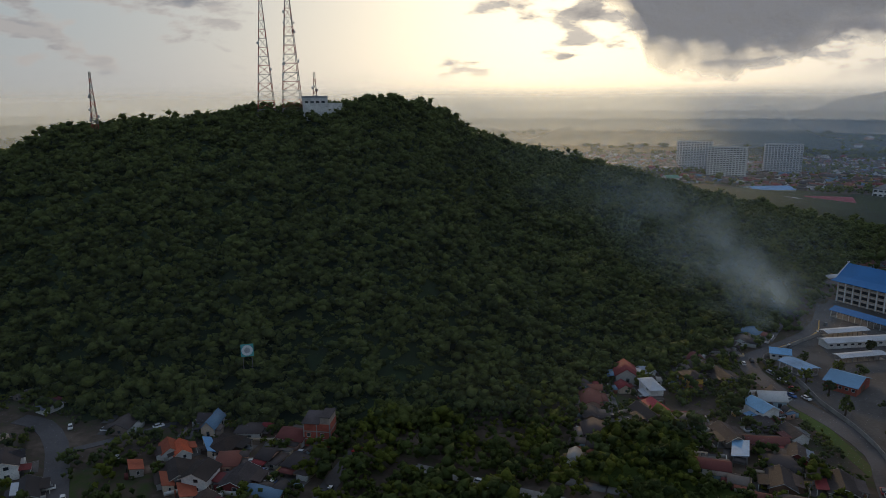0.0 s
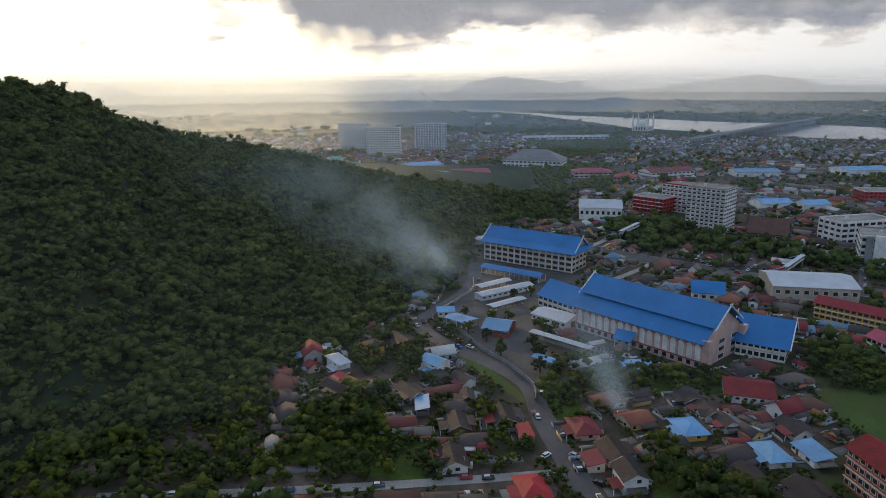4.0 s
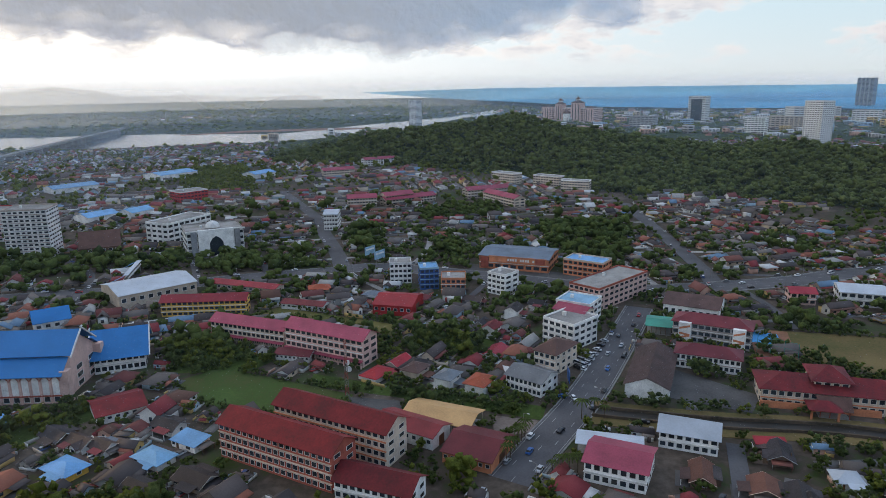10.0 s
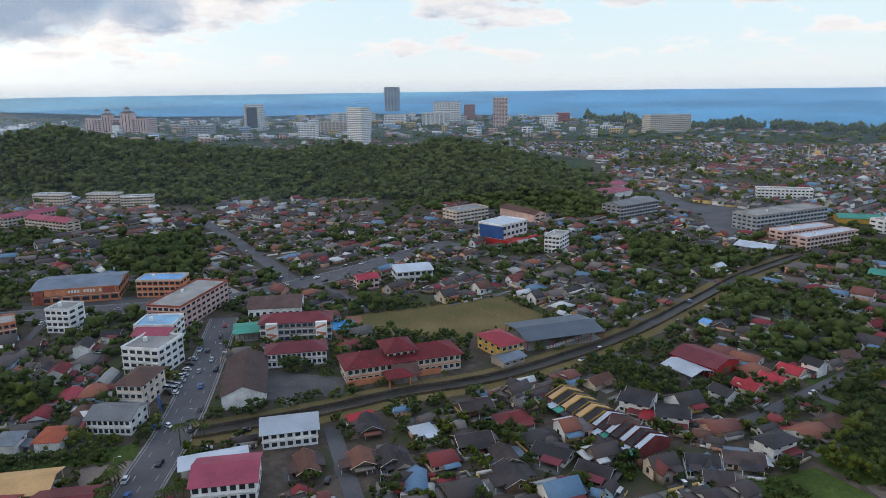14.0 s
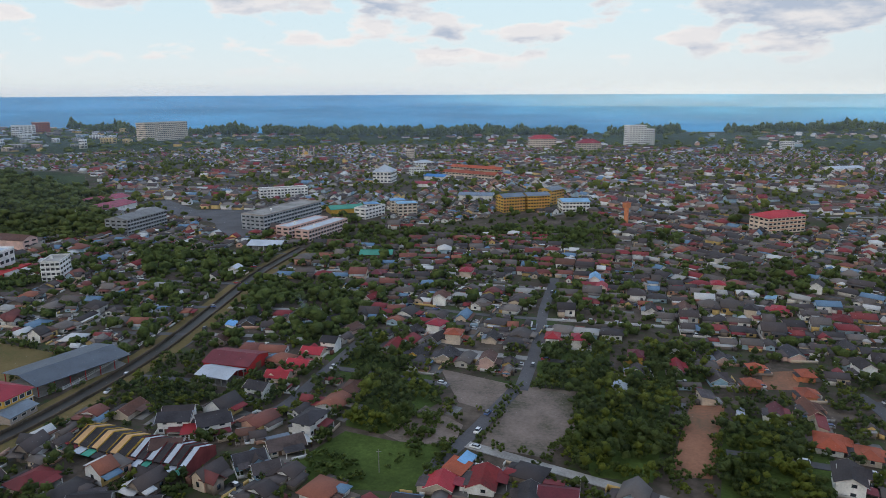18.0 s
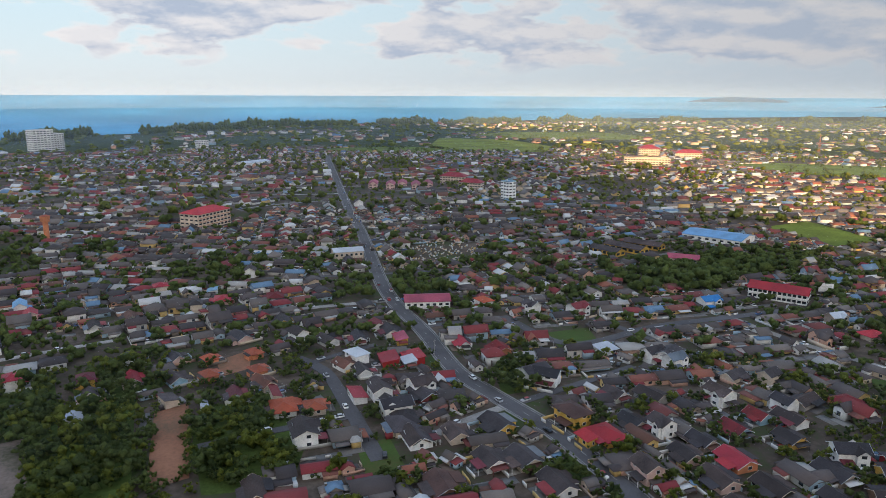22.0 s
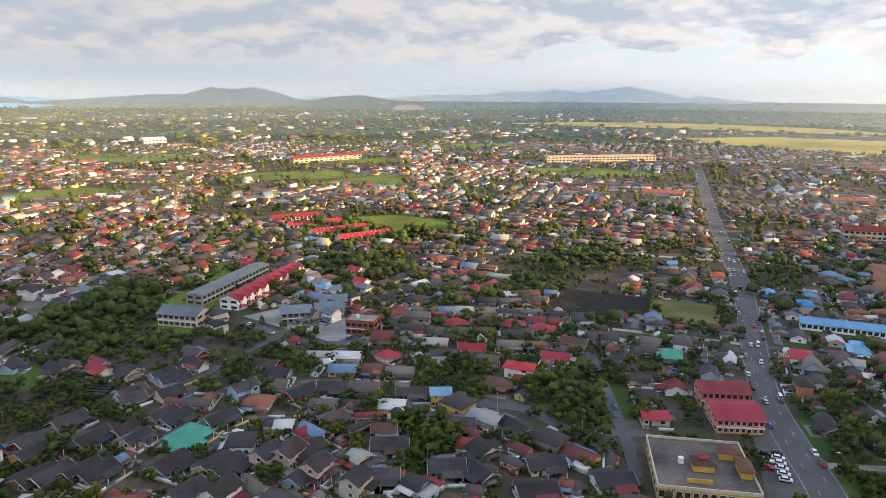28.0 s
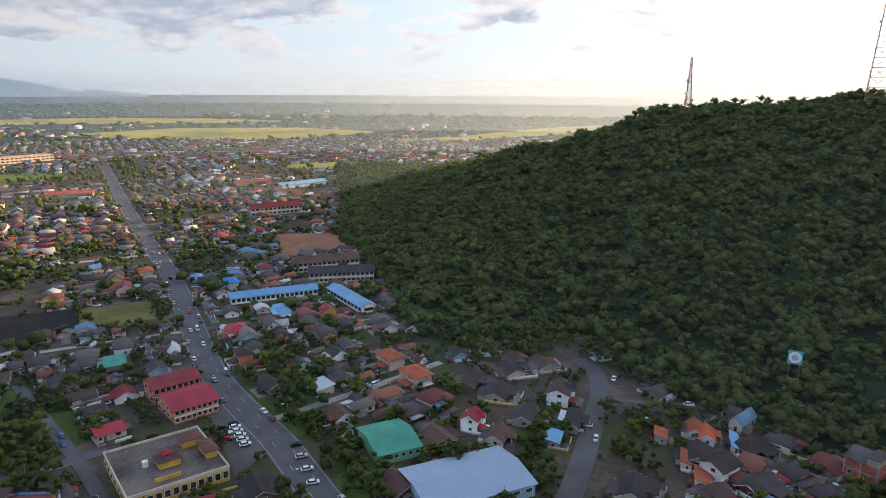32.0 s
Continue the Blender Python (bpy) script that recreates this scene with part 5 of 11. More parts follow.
def strewn(name, label, category, template_list, spots, material, parent=None):
    """Many copies of a few shapes as one joined mesh: spots of (x, y, z, turn, sx, sy, sz)."""
    vs, fs, k = [], [], 0
    spots = np.array(spots, dtype=float)
    pick = np.arange(len(spots)) % len(template_list)
    for t, (v, f) in enumerate(template_list):
        s = spots[pick == t]
        if not len(s):
            continue
        c, q = np.cos(s[:, 3])[:, None], np.sin(s[:, 3])[:, None]
        lx, ly, lz = v[:, 0] * s[:, 4:5], v[:, 1] * s[:, 5:6], v[:, 2] * s[:, 6:7]
        p = np.stack([lx * c - ly * q + s[:, 0:1], lx * q + ly * c + s[:, 1:2], lz + s[:, 2:3]], -1)
        fs.append((f[None] + (np.arange(len(s)) * len(v))[:, None, None] + k).reshape(-1))
        vs.append(p.reshape(-1, 3))
        k += len(s) * len(v)
    ob = new(name, joined(name, np.concatenate(vs), np.concatenate(fs), 3, material, material in LEAF or material is FOREST))
    ob.parent = parent
    return tagged(ob, label, category, kind="stuff")


# ---- cars ----
CAR_PAINT = {"white": surface("car_white", (0.70, 0.70, 0.70), 0.3, 0.1, 2.0, 0.3, 0.0, spec=0.5), "silver": surface("car_silver", (0.42, 0.43, 0.45), 0.3, 0.1, 2.0, 0.3, 0.0, spec=0.5),
             "black": surface("car_black", (0.02, 0.02, 0.023), 0.25, 0.1, 2.0, 0.3, 0.0, spec=0.5), "red": surface("car_red", (0.42, 0.02, 0.02), 0.3, 0.1, 2.0, 0.3, 0.0, spec=0.5),
             "blue": surface("car_blue", (0.03, 0.12, 0.36), 0.3, 0.1, 2.0, 0.3, 0.0, spec=0.5), "yellow": surface("car_yellow", (0.65, 0.42, 0.02), 0.4, 0.1, 2.0, 0.3, 0.0)}
TYRE = surface("tyre_rubber", (0.02, 0.02, 0.02), 0.9, 0.2, 5.0, 0.5, 0.1)
CAR_MASTERS = {}


def car_body(van):
    g = Geo()
    prof = [(-2.1, 0.35), (2.1, 0.35), (2.1, 0.75), (1.9, 0.95), (-2.05, 0.95), (-2.1, 0.75)] if not van else [(-2.3, 0.35), (2.3, 0.35), (2.3, 1.1), (1.9, 1.2), (-2.25, 1.2), (-2.3, 1.0)]
    k, c = 0, len(prof)
    g.v += [(x, -0.84, z) for x, z in prof] + [(x, 0.84, z) for x, z in prof]
    g.f += [tuple(range(c)), tuple(range(2 * c - 1, c - 1, -1))] + [(i, c + i, c + (i + 1) % c, (i + 1) % c) for i in range(c)]
    return g


def tapered(x0, x1, z0, x2, x3, z1, w0, w1):
    g = Geo()
    g.v += [(x0, -w0, z0), (x1, -w0, z0), (x1, w0, z0), (x0, w0, z0), (x2, -w1, z1), (x3, -w1, z1), (x3, w1, z1), (x2, w1, z1)]
    g.f += [(4, 5, 6, 7), (0, 1, 5, 4), (1, 2, 6, 5), (2, 3, 7, 6), (3, 0, 4, 7)]
    return g


def car(paint, x, y, turn, van=False):
    key = (paint, van)
    m = pose(x, y, lift(x, y) + 0.2, 0, 0, turn)
    if key not in CAR_MASTERS:
        ob = thing("van" if van else "car", x, y, 0.1, turn, "%s %s standing on the asphalt" % (paint, "van" if van else "small car"), "van" if van else "car", "cars of the town")
        part("body", car_body(van), CAR_PAINT[paint], ob)
        a = (-2.2, 1.8, 1.2, -2.15, 1.2, 2.0) if van else (-1.7, 1.1, 0.95, -1.3, 0.5, 1.42)
        part("glasshouse", tapered(a[0], a[1], a[2], a[3], a[4], a[5], 0.78, 0.66), GLASS, ob)
        part("cabin_roof", Geo().slab([(a[3], -0.66, a[5] + 0.07), (a[4], -0.66, a[5] + 0.07), (a[4], 0.66, a[5] + 0.07), (a[3], 0.66, a[5] + 0.07)], 0.066), CAR_PAINT[paint], ob)
        wheel = Geo().tube(0, 0, -0.1, 0.1, 0.31, 0.31, 10).mesh("wheel", TYRE)
        for wx in (-1.3, 1.3):
            for wy in (-0.78, 0.78):
                part("wheel", wheel, None, ob).matrix_basis = pose(wx, wy, 0.31, 90, 0, 0)
        CAR_MASTERS[key] = ob
        ob.matrix_basis = m
        return ob
    ob = copy_thing(CAR_MASTERS[key], m)
    return ob


# ---- the school compound ----
blue_hall("assembly_hall", "long pink school hall with a tiered bright blue roof", (202.9, 274.9), (221.4, 208.8), 34, 13.2, 12.5, 17)
block("hall_wing", "low pale school wing under a bright blue roof", "school", (206.2, 315.8), (211.2, 290.0), 20, 2, 3.4, "white", "gable", "blue", 7, 7.0)
block("classroom_tower", "four-storey cream school block with a blue roof", "school", (228.6, 421.1), (261.6, 362.1), 22, 4, 3.6, "cream", "gable", "blue", 14, 8.0, overhang=2.0)
block("library_block", "two-storey white school block with a steep blue roof", "school", (248.7, 215.5), (260.1, 197.5), 26, 2, 4.0, "white", "gable", "blue", 8, 8.5, overhang=1.8)
hall("covered_walk", "long blue-roofed covered walkway on white posts", (208.9, 389.7), (229.4, 351.5), 9, 4.2, 1.6, "blue", "white", True, 12)
hall("porch", "small blue-roofed entrance porch before the hall", (204.0, 246.6), (207.4, 239.4), 9, 5, 3, "blue", "white", True, 2)
hall("side_pavilion", "small pavilion with a bright blue roof", (288.3, 283.0), (300.8, 271.3), 14, 6, 5, "blue", "white", False, 4)
hall("gate_canopy", "pale blue canopy over the school gate", (146.0, 311.2), (151.7, 298.4), 9, 3.6, 0.8, "sky", "white", True, 4)
hall("guard_house", "small guard house under a pale blue roof", (146.5, 321.8), (154.6, 318.8), 8, 3.4, 1.5, "sky", "white", False, 3)
hall("school_office", "brick office under a pale blue roof", (155.2, 287.9), (164.1, 278.6), 16, 4, 2.6, "sky", "brick", False, 5)
hall("bicycle_shed", "long pale metal bicycle shed", (188.9, 351.9), (212.6, 357.4), 6, 3, 0.6, "white", "grey", True, 8)
hall("store_shed", "long pale metal store shed", (180.6, 335.7), (218.9, 341.9), 7, 3.4, 0.9, "white", "white", False, 10)
hall("parking_shed", "low pale metal parking shed", (177.6, 316.5), (201.1, 321.9), 5, 3, 0.5, "white", "grey", True, 8)
hall("canteen", "low white canteen with a pale roof", (189.2, 295.9), (196.8, 276.0), 14, 4, 1.6, "white", "white", False, 7)
hall("long_walkway", "long pale roofed walkway on thin posts", (175.6, 275.2), (187.8, 243.8), 3.5, 3, 0.4, "white", "grey", True, 16)
hall("lower_walkway", "short pale blue roofed walkway", (159.9, 247.9), (164.5, 235.1), 4, 3, 0.4, "sky", "grey", True, 6)
hall("blue_tent", "bright blue tarpaulin tent on poles", (186.9, 216.0), (198.4, 212.2), 12, 3, 1.6, "sky", "white", True, 3)
hall("warehouse", "large white warehouse with a stained pale metal roof", (333.1, 265.7), (370.2, 238.9), 34, 8, 3.2, "white", "cream", False, 9)
block("yellow_school_block", "long yellow school block with a red roof", "school", (325.8, 233.8), (338.7, 189.0), 11, 3, 2.9, "yellow", "gable", "red", 16, 2.6)
hall("red_store_row", "long low store row with a red roof", (381.5, 235.9), (375.1, 189.0), 10, 4, 1.6, "red", "cream", False, 12)
block("upper_school_block", "three-storey cream school block with a rose-red roof", "school", (300.8, 188.2), (293.3, 144.9), 11, 3, 3.2, "cream", "gable", "pink", 16, 2.8, arcade=True)
block("main_school_block", "four-storey cream school block with a rose-red roof", "school", (290.0, 142.3), (278.4, 99.6), 12, 4, 3.3, "pink", "gable", "pink", 14, 3.2, arcade=True)
hall("school_annex", "single-storey white annex with a maroon roof", (280.1, 143.3), (279.3, 126.2), 8, 3.2, 1.4, "maroon", "white", False, 8)
hall("white_row", "long low white row with a maroon roof", (351.9, 174.0), (350.1, 148.0), 9, 3.4, 1.4, "maroon", "white", False, 8)
hall("red_hall", "large red-sided hall with a red sheet roof", (351.6, 118.5), (350.9, 96.1), 24, 6, 3, "red", "red", False, 6)
block("orange_school", "four-storey red-brick and cream school block with a rust-red roof", "school", (195.7, 123.2), (181.8, 77.0), 13, 4, 3.3, "brick", "gable", "rust", 18, 3.4, trim="cream")
block("cream_school", "four-storey cream school block with a rust-red roof", "school", (212.6, 110.7), (198.7, 64.4), 13, 4, 3.3, "cream", "gable", "rust", 18, 3.4, trim="orange")
block("low_school", "two-storey white school block with a brown roof", "school", (179.8, 75.4), (175.5, 50.1), 12, 2, 3.3, "white", "gable", "rust", 10, 3.2)
hall("maroon_shed", "long school shed with a maroon roof", (221.9, 75.7), (213.5, 52.1), 12, 5, 2, "maroon", "white", False, 8)
hall("ochre_hall", "low hall under a long ochre sheet roof", (229.6, 67.6), (224.2, 41.1), 15, 4.4, 2, "tan", "cream", True, 8)
hall("red_canteen", "low hall with a red hipped roof beside the avenue", (206.8, 47.1), (202.4, 29.8), 20, 4.4, 3, "maroon", "orange", False, 7)
hall("red_kindergarten", "low kindergarten with a red roof", (206.8, 181.4), (220.0, 169.2), 18, 3.6, 2.6, "rust", "white", False, 6)
tower = bpy.data.objects["classroom_tower"]
skirt = Geo()
skirt.slab([(-3.2, -3.4, 13.3), (70.8, -3.4, 13.3), (66.5, 4.5, 17.2), (1.1, 4.5, 17.2)], 0.25)
skirt.slab([(70.8, 25.4, 13.3), (-3.2, 25.4, 13.3), (1.1, 17.5, 17.2), (66.5, 17.5, 17.2)], 0.25)
skirt.slab([(70.8, -3.4, 13.3), (70.8, 25.4, 13.3), (66.5, 17.5, 17.2), (66.5, 4.5, 17.2)], 0.25)
skirt.slab([(-3.2, 25.4, 13.3), (-3.2, -3.4, 13.3), (1.1, 4.5, 17.2), (1.1, 17.5, 17.2)], 0.25)
part("skirt_roof", skirt, ROOF["blue"], tower, "lower tier of the blue roof")
for x in (-2.2, 69.8):
    for q in (-1, 1):
        part("barge_board", Geo().beam((x, 11 - q * 12, 13.9), (x, 11 + q * 1.2, 23.4), 0.5), TRIM, tower, "white carved barge board")
for i in range(15):
    part("pilaster", Geo().box(i * 67.6 / 14 - 0.28, -0.5, 0, i * 67.6 / 14 + 0.28, -0.02, 13.4), WALL["white"], tower)
library = bpy.data.objects["library_block"]
for x in (-2.0, 23.3):
    for q in (-1, 1):
        part("barge_board", Geo().beam((x, 13 - q * 15, 7.0), (x, 13 + q * 1.2, 17.6), 0.5), TRIM, library, "white carved barge board")
wall_line = smooth_line([(139.5, 214.0), (146.2, 226.0), (148.0, 248.8), (146.0, 271.3), (147.0, 293.5), (141.5, 312.5), (143.5, 322.5), (157.0, 333.7), (188.0, 357.5)], 6.0)
compound_wall = tagged(new("compound_wall", ribbon(wall_line, 0.15, -0.15, 1.9, 1.9).mesh("compound_wall", CONCRETE)), "pale grey compound wall along the school road", "wall")
yellow_rail = smooth_line([(150.0, 330.0), (168.0, 343.0), (186.0, 358.0), (197.0, 378.0)], 6.0)
tagged(new("yellow_barrier", ribbon(yellow_rail, 0.2, -0.2, 1.5, 1.3).mesh("yellow_barrier", WALL["yellow"])), "yellow painted barrier at the hill foot", "barrier")
# ---- offices and mosque ----
block("court_house", "large grey-white court house with a great arched door", "court house", (452.9, 296.7), (478.9, 264.1), 34, 4, 4.6, "white", "flat", "grey", 12, 2, trim="grey")
block("court_annex", "white concrete office behind the court house", "office", (489.3, 336.9), (537.7, 326.8), 24, 4, 4.2, "white", "flat", "grey", 8)
block("grey_tower", "tall grey office tower with white window columns", "office tower", (421.9, 428.0), (434.2, 399.5), 26, 12, 3.1, "white", "flat", "grey", 8, trim="grey", single=False)
block("clinic_block", "white hospital block with a red front", "hospital", (470.5, 510.2), (481.3, 473.4), 26, 7, 3.7, "white", "flat", "grey", 9, trim="red", single=False)
block("clinic_low", "striped red and white hospital wing", "hospital", (445.3, 521.3), (454.8, 490.7), 22, 4, 3.6, "red", "flat", "grey", 8, trim="white", single=False)
hall("exhibition_hall", "white exhibition hall with a vaulted roof", (372.4, 507.5), (402.9, 485.5), 34, 11, 5, "white", "white", False, 8)
hall("gable_hall", "hall under a steep brown gable roof", (442.3, 382.1), (459.5, 359.2), 30, 6, 10, "brown", "wood", False, 6)
block("white_office", "four-storey white corner office with a pale roof", "office", (563.5, 232.4), (566.3, 221.0), 26, 4, 3.6, "white", "gable", "white", 5, 2.0)
block("white_cube", "four-storey white flat-roofed block", "office", (411.3, 126.4), (415.4, 113.2), 14, 4, 3.3, "white", "flat", "grey", 5)
block("apartment_block", "tall white apartment block with many balconies", "apartment block", (369.2, 1246.5), (419.7, 1219.7), 18, 16, 2.9, "white", "flat", "grey", 12, single=False)
block("apartment_block", "tall white apartment block with many balconies", "apartment block", (375.3, 1104.2), (423.5, 1076.3), 18, 16, 2.9, "white", "flat", "grey", 12, single=False)
block("apartment_block", "tall white apartment block with many balconies", "apartment block", (484.1, 1153.6), (537.7, 1137.2), 18, 16, 2.9, "white", "flat", "grey", 12, single=False)
block("civic_centre", "broad grey civic centre with a stepped roof", "civic centre", (504.6, 877.0), (564.4, 816.9), 50, 2, 5, "white", "hip", "steel", 14, 14, single=False)
block("market_hall", "long white market with shop fronts", "market", (322.5, 813.2), (355.2, 768.8), 30, 2, 5, "white", "gable", "white", 12, 3, single=False)
hall("teal_market", "market hall with a pale green-blue roof", (368.6, 897.5), (421.1, 900.5), 36, 6, 3, "sky", "white", False, 8)
hall("rose_market", "market hall with a faded rose roof", (388.4, 799.4), (435.6, 786.9), 34, 6, 4, "pink", "cream", False, 8)
hall("green_kiosk", "small hall with a bright green roof", (295.1, 1035.1), (313.0, 1034.3), 30, 6, 3, "teal", "white", False, 3)
block("rose_flats", "low flats with a rose roof among trees", "flats", (527.3, 731.9), (571.4, 710.5), 30, 2, 3.5, "cream", "hip", "pink", 8, 4, single=False)
block("red_flats", "low flats with a red roof among trees", "flats", (543.0, 673.2), (560.7, 655.7), 30, 2, 3.5, "cream", "hip", "red", 6, 4, single=False)
block("river_terrace", "long white terrace near the river", "terrace", (745.3, 1213.9), (911.3, 1151.6), 14, 2, 4, "white", "gable", "white", 20, 3, single=False)
block("red_terrace_far", "long low building with a red roof", "hall", (605.2, 676.8), (668.7, 669.0), 30, 2, 4, "white", "gable", "maroon", 10, 4, single=False)
hall("blue_warehouse", "warehouse with a pale blue metal roof", (713.3, 641.0), (763.5, 616.4), 30, 6, 3, "sky", "white", False, 8)
hall("blue_warehouse", "warehouse with a pale blue metal roof", (842.8, 581.7), (900.3, 561.7), 40, 7, 3, "sky", "white", False, 8)
hall("blue_warehouse", "warehouse with a pale blue metal roof", (555.2, 464.9), (585.7, 454.8), 24, 6, 3, "sky", "white", False, 6)
hall("blue_warehouse", "warehouse with a pale blue metal roof", (585.7, 440.0), (611.6, 434.4), 20, 6, 3, "sky", "white", False, 6)
hall("blue_warehouse", "warehouse with a pale blue metal roof", (877.8, 459.3), (915.3, 446.6), 26, 6, 3, "sky", "white", False, 6)
block("red_store", "white store with red bands and a red roof", "store", (680.1, 448.7), (709.3, 431.7), 24, 3, 3.6, "red", "flat", "grey", 8, trim="white", single=False)
block("rose_school", "cream school block under a rose-red roof", "school", (676.7, 251.2), (689.3, 223.8), 14, 3, 3.3, "cream", "gable", "pink", 10, 3)
block("rose_school", "cream school block under a rose-red roof", "school", (697.3, 216.0), (721.7, 192.4), 14, 3, 3.3, "cream", "gable", "pink", 10, 3)
block("far_school", "long school block with a faded red roof", "school", (900.2, 367.6), (928.0, 332.6), 14, 3, 3.3, "cream", "gable", "pink", 12, 3, single=False)
block("far_school", "long school block with a faded red roof", "school", (1040.7, 354.8), (1079.6, 315.6), 14, 3, 3.3, "white", "gable", "pink", 12, 3, single=False)
# ---- avenue and crossing ----
block("orange_store", "orange department store with a grey roof", "store", (461.0, 76.6), (454.0, 28.7), 34, 2, 4.6, "orange", "gable", "steel", 9, 2.2)
block("orange_shophouses", "orange shop block with a blue roof deck", "shop", (453.8, 18.7), (443.7, -6.8), 16, 3, 3.5, "orange", "flat", "sky", 8, trim="cream")
block("pink_shop_row", "long pink shop row beside the avenue", "shop row", (388.5, 12.3), (377.6, -4.4), 52, 4, 3.2, "pink", "flat", "grey", 6, trim="brick")
block("teal_shop_row", "shop row with a teal roof beside the avenue", "shop row", (354.8, 18.0), (348.2, 0.3), 17, 4, 3.2, "white", "flat", "sky", 5)
block("red_shop_row", "shop row with a red roof beside the avenue", "shop row", (341.4, 18.2), (334.1, 3.4), 12, 4, 3.2, "cream", "gable", "pink", 5, 2)
block("white_shop_row", "white shop row with a flat roof beside the avenue", "shop row", (325.6, 22.5), (315.6, 7.3), 20, 4, 3.2, "white", "flat", "grey", 5)
block("corner_shop", "cream corner shop with a brown hipped roof", "shop", (290.1, 23.7), (285.1, 14.0), 19, 3, 3.3, "cream", "hip", "brown", 4, 3.6)
block("white_flats", "four-storey white concrete flats", "flats", (403.5, 61.9), (397.2, 50.5), 14, 4, 3.2, "white", "flat", "grey", 4)
block("blue_cube", "blue panelled office block", "office", (402.0, 104.0), (405.9, 93.1), 14, 4, 3.3, "blue", "flat", "sky", 4, trim="sky")
block("orange_motel", "low orange flat-roofed lodging", "lodging", (394.8, 89.1), (397.6, 74.6), 16, 3, 3.2, "orange", "flat", "grey", 5)
block("grey_shop", "two-storey white shop with a grey roof", "shop", (269.6, 33.4), (262.5, 18.3), 14, 2, 3.2, "white", "gable", "steel", 8, 2.4)
hall("white_barn", "large white shed with a brown roof", (375.1, -38.5), (367.4, -65.7), 24, 8, 3.6, "brown", "white", False, 8)
block("grey_school_block", "three-storey grey school block with orange murals", "school", (340.4, -40.0), (330.9, -74.3), 14, 3, 3.4, "grey", "hip", "maroon", 12, 3.4, trim="white")
block("white_school_block", "two-storey white school block with red panels", "school", (306.1, -37.9), (300.9, -64.6), 13, 2, 3.4, "white", "hip", "maroon", 12, 3.2, trim="grey")
hall("brown_barn", "long brown-roofed hall with white gable ends", (267.1, -31.6), (308.7, -38.8), 17, 6, 3.6, "brown", "white", False, 6)
hall("teal_canopy", "market canopy under a green sheet roof", (347.3, -28.1), (345.8, -39.9), 16, 4.5, 1.2, "teal", "wood", True, 5)
block("hipped_school", "cream school with dark red hipped roofs and orange base", "school", (272.8, -67.0), (270.1, -119.1), 17, 2, 3.7, "cream", "hip", "rust", 18, 4.2, trim="orange", overhang=1.4)
school = bpy.data.objects["hipped_school"]
part("base_wall", Geo().box(-0.5, -1.6, 0, 42, -0.5, 2.5), WALL["orange"], school, "orange-red painted base wall")
part("porch_roof", hip_roof(Geo(), 16, 26, -9, -1.7, 4.4, 6.8, 1.0), ROOF["rust"], school)
for px_, py_ in ((16.4, -8.6), (25.6, -8.6)):
    part("porch_post", Geo().box(px_ - 0.35, py_ - 0.35, 0, px_ + 0.35, py_ + 0.35, 4.4), WALL["orange"], school)
block("hipped_school_tower", "taller middle bay with a rust-brown hipped roof", "school", (275.2, -86.2), (274.4, -98.7), 15, 3, 3.7, "cream", "hip", "rust", 4, 4.0, trim="orange", overhang=1.4)
hall("school_porch", "brown-roofed entrance porch of the school", (265.2, -86.2), (264.7, -96.8), 9, 4, 3.2, "brown", "brick", True, 3)
hall("sports_hall", "large open sports hall under a slate-blue metal roof", (276.0, -157.0), (273.0, -199.0), 27, 5.2, 2.0, "slate", "red", True, 6)
block("red_office", "two-storey yellow and orange office with a red roof", "office", (271.0, -140.5), (273.0, -153.2), 20, 2, 3.4, "yellow", "hip", "red", 4, 3)
hall("gate_store", "small grey-roofed store by the canal fence", (261.4, -136.8), (264.5, -149.4), 9, 3.2, 1.2, "steel", "grey", False, 3)
block("pale_gable_house", "two-storey white house under a pale metal roof", "house", (231.4, -25.1), (228.1, -44.2), 13, 2, 3.2, "white", "gable", "white", 7, 3)
block("rose_warehouse", "white warehouse with a rose-red sheet roof", "warehouse", (204.7, 0.1), (200.4, -18.9), 17, 2, 3.6, "white", "gable", "pink", 7, 2.4)
hall("pale_shed", "long open shed under a white sheet roof", (221.7, 2.7), (220.7, -18.9), 9, 4, 0.9, "white", "grey", True, 8)
block("showroom", "blue and white showroom on a red base", "showroom", (508.8, -241.4), (486.4, -252.1), 34, 3, 5.2, "white", "flat", "white", 5, trim="white", single=False)
show = bpy.data.objects["showroom"]
part("blue_front", Geo().box(1.5, -0.6, 4.6, 26, -0.1, 14.8), WALL["blue"], show, "tall blue glass front")
part("red_base", Geo().box(-0.4, -0.7, 0, 36, 34.6, 4.2), WALL["red"], show, "red painted base")
block("white_walkup", "white walk-up block with dark windows", "flats", (450.1, -269.4), (440.6, -277.1), 22, 4, 3.3, "white", "flat", "grey", 4)
block("white_store", "white store with a pale blue roof", "store", (414.0, -137.7), (411.2, -161.6), 20, 2, 4, "white", "gable", "white", 6, 2)
block("pink_store", "pink corner store with a red roof", "store", (410.7, -111.2), (410.9, -124.5), 12, 2, 3.5, "pink", "gable", "red", 4, 2)
block("cream_flats", "three-storey cream and pink flats", "flats", (549.6, -330.0), (599.1, -319.9), 14, 3, 3.3, "pink", "gable", "brown", 10, 3)
block("grey_flats", "grey and cream walk-up flats", "flats", (574.7, -250.0), (585.3, -287.9), 20, 4, 3.3, "cream", "flat", "steel", 9, single=False)
block("college_block", "long grey college block beside the crossing", "college", (532.6, -401.5), (544.3, -453.9), 24, 4, 3.3, "grey", "gable", "steel", 14, 3, single=False)
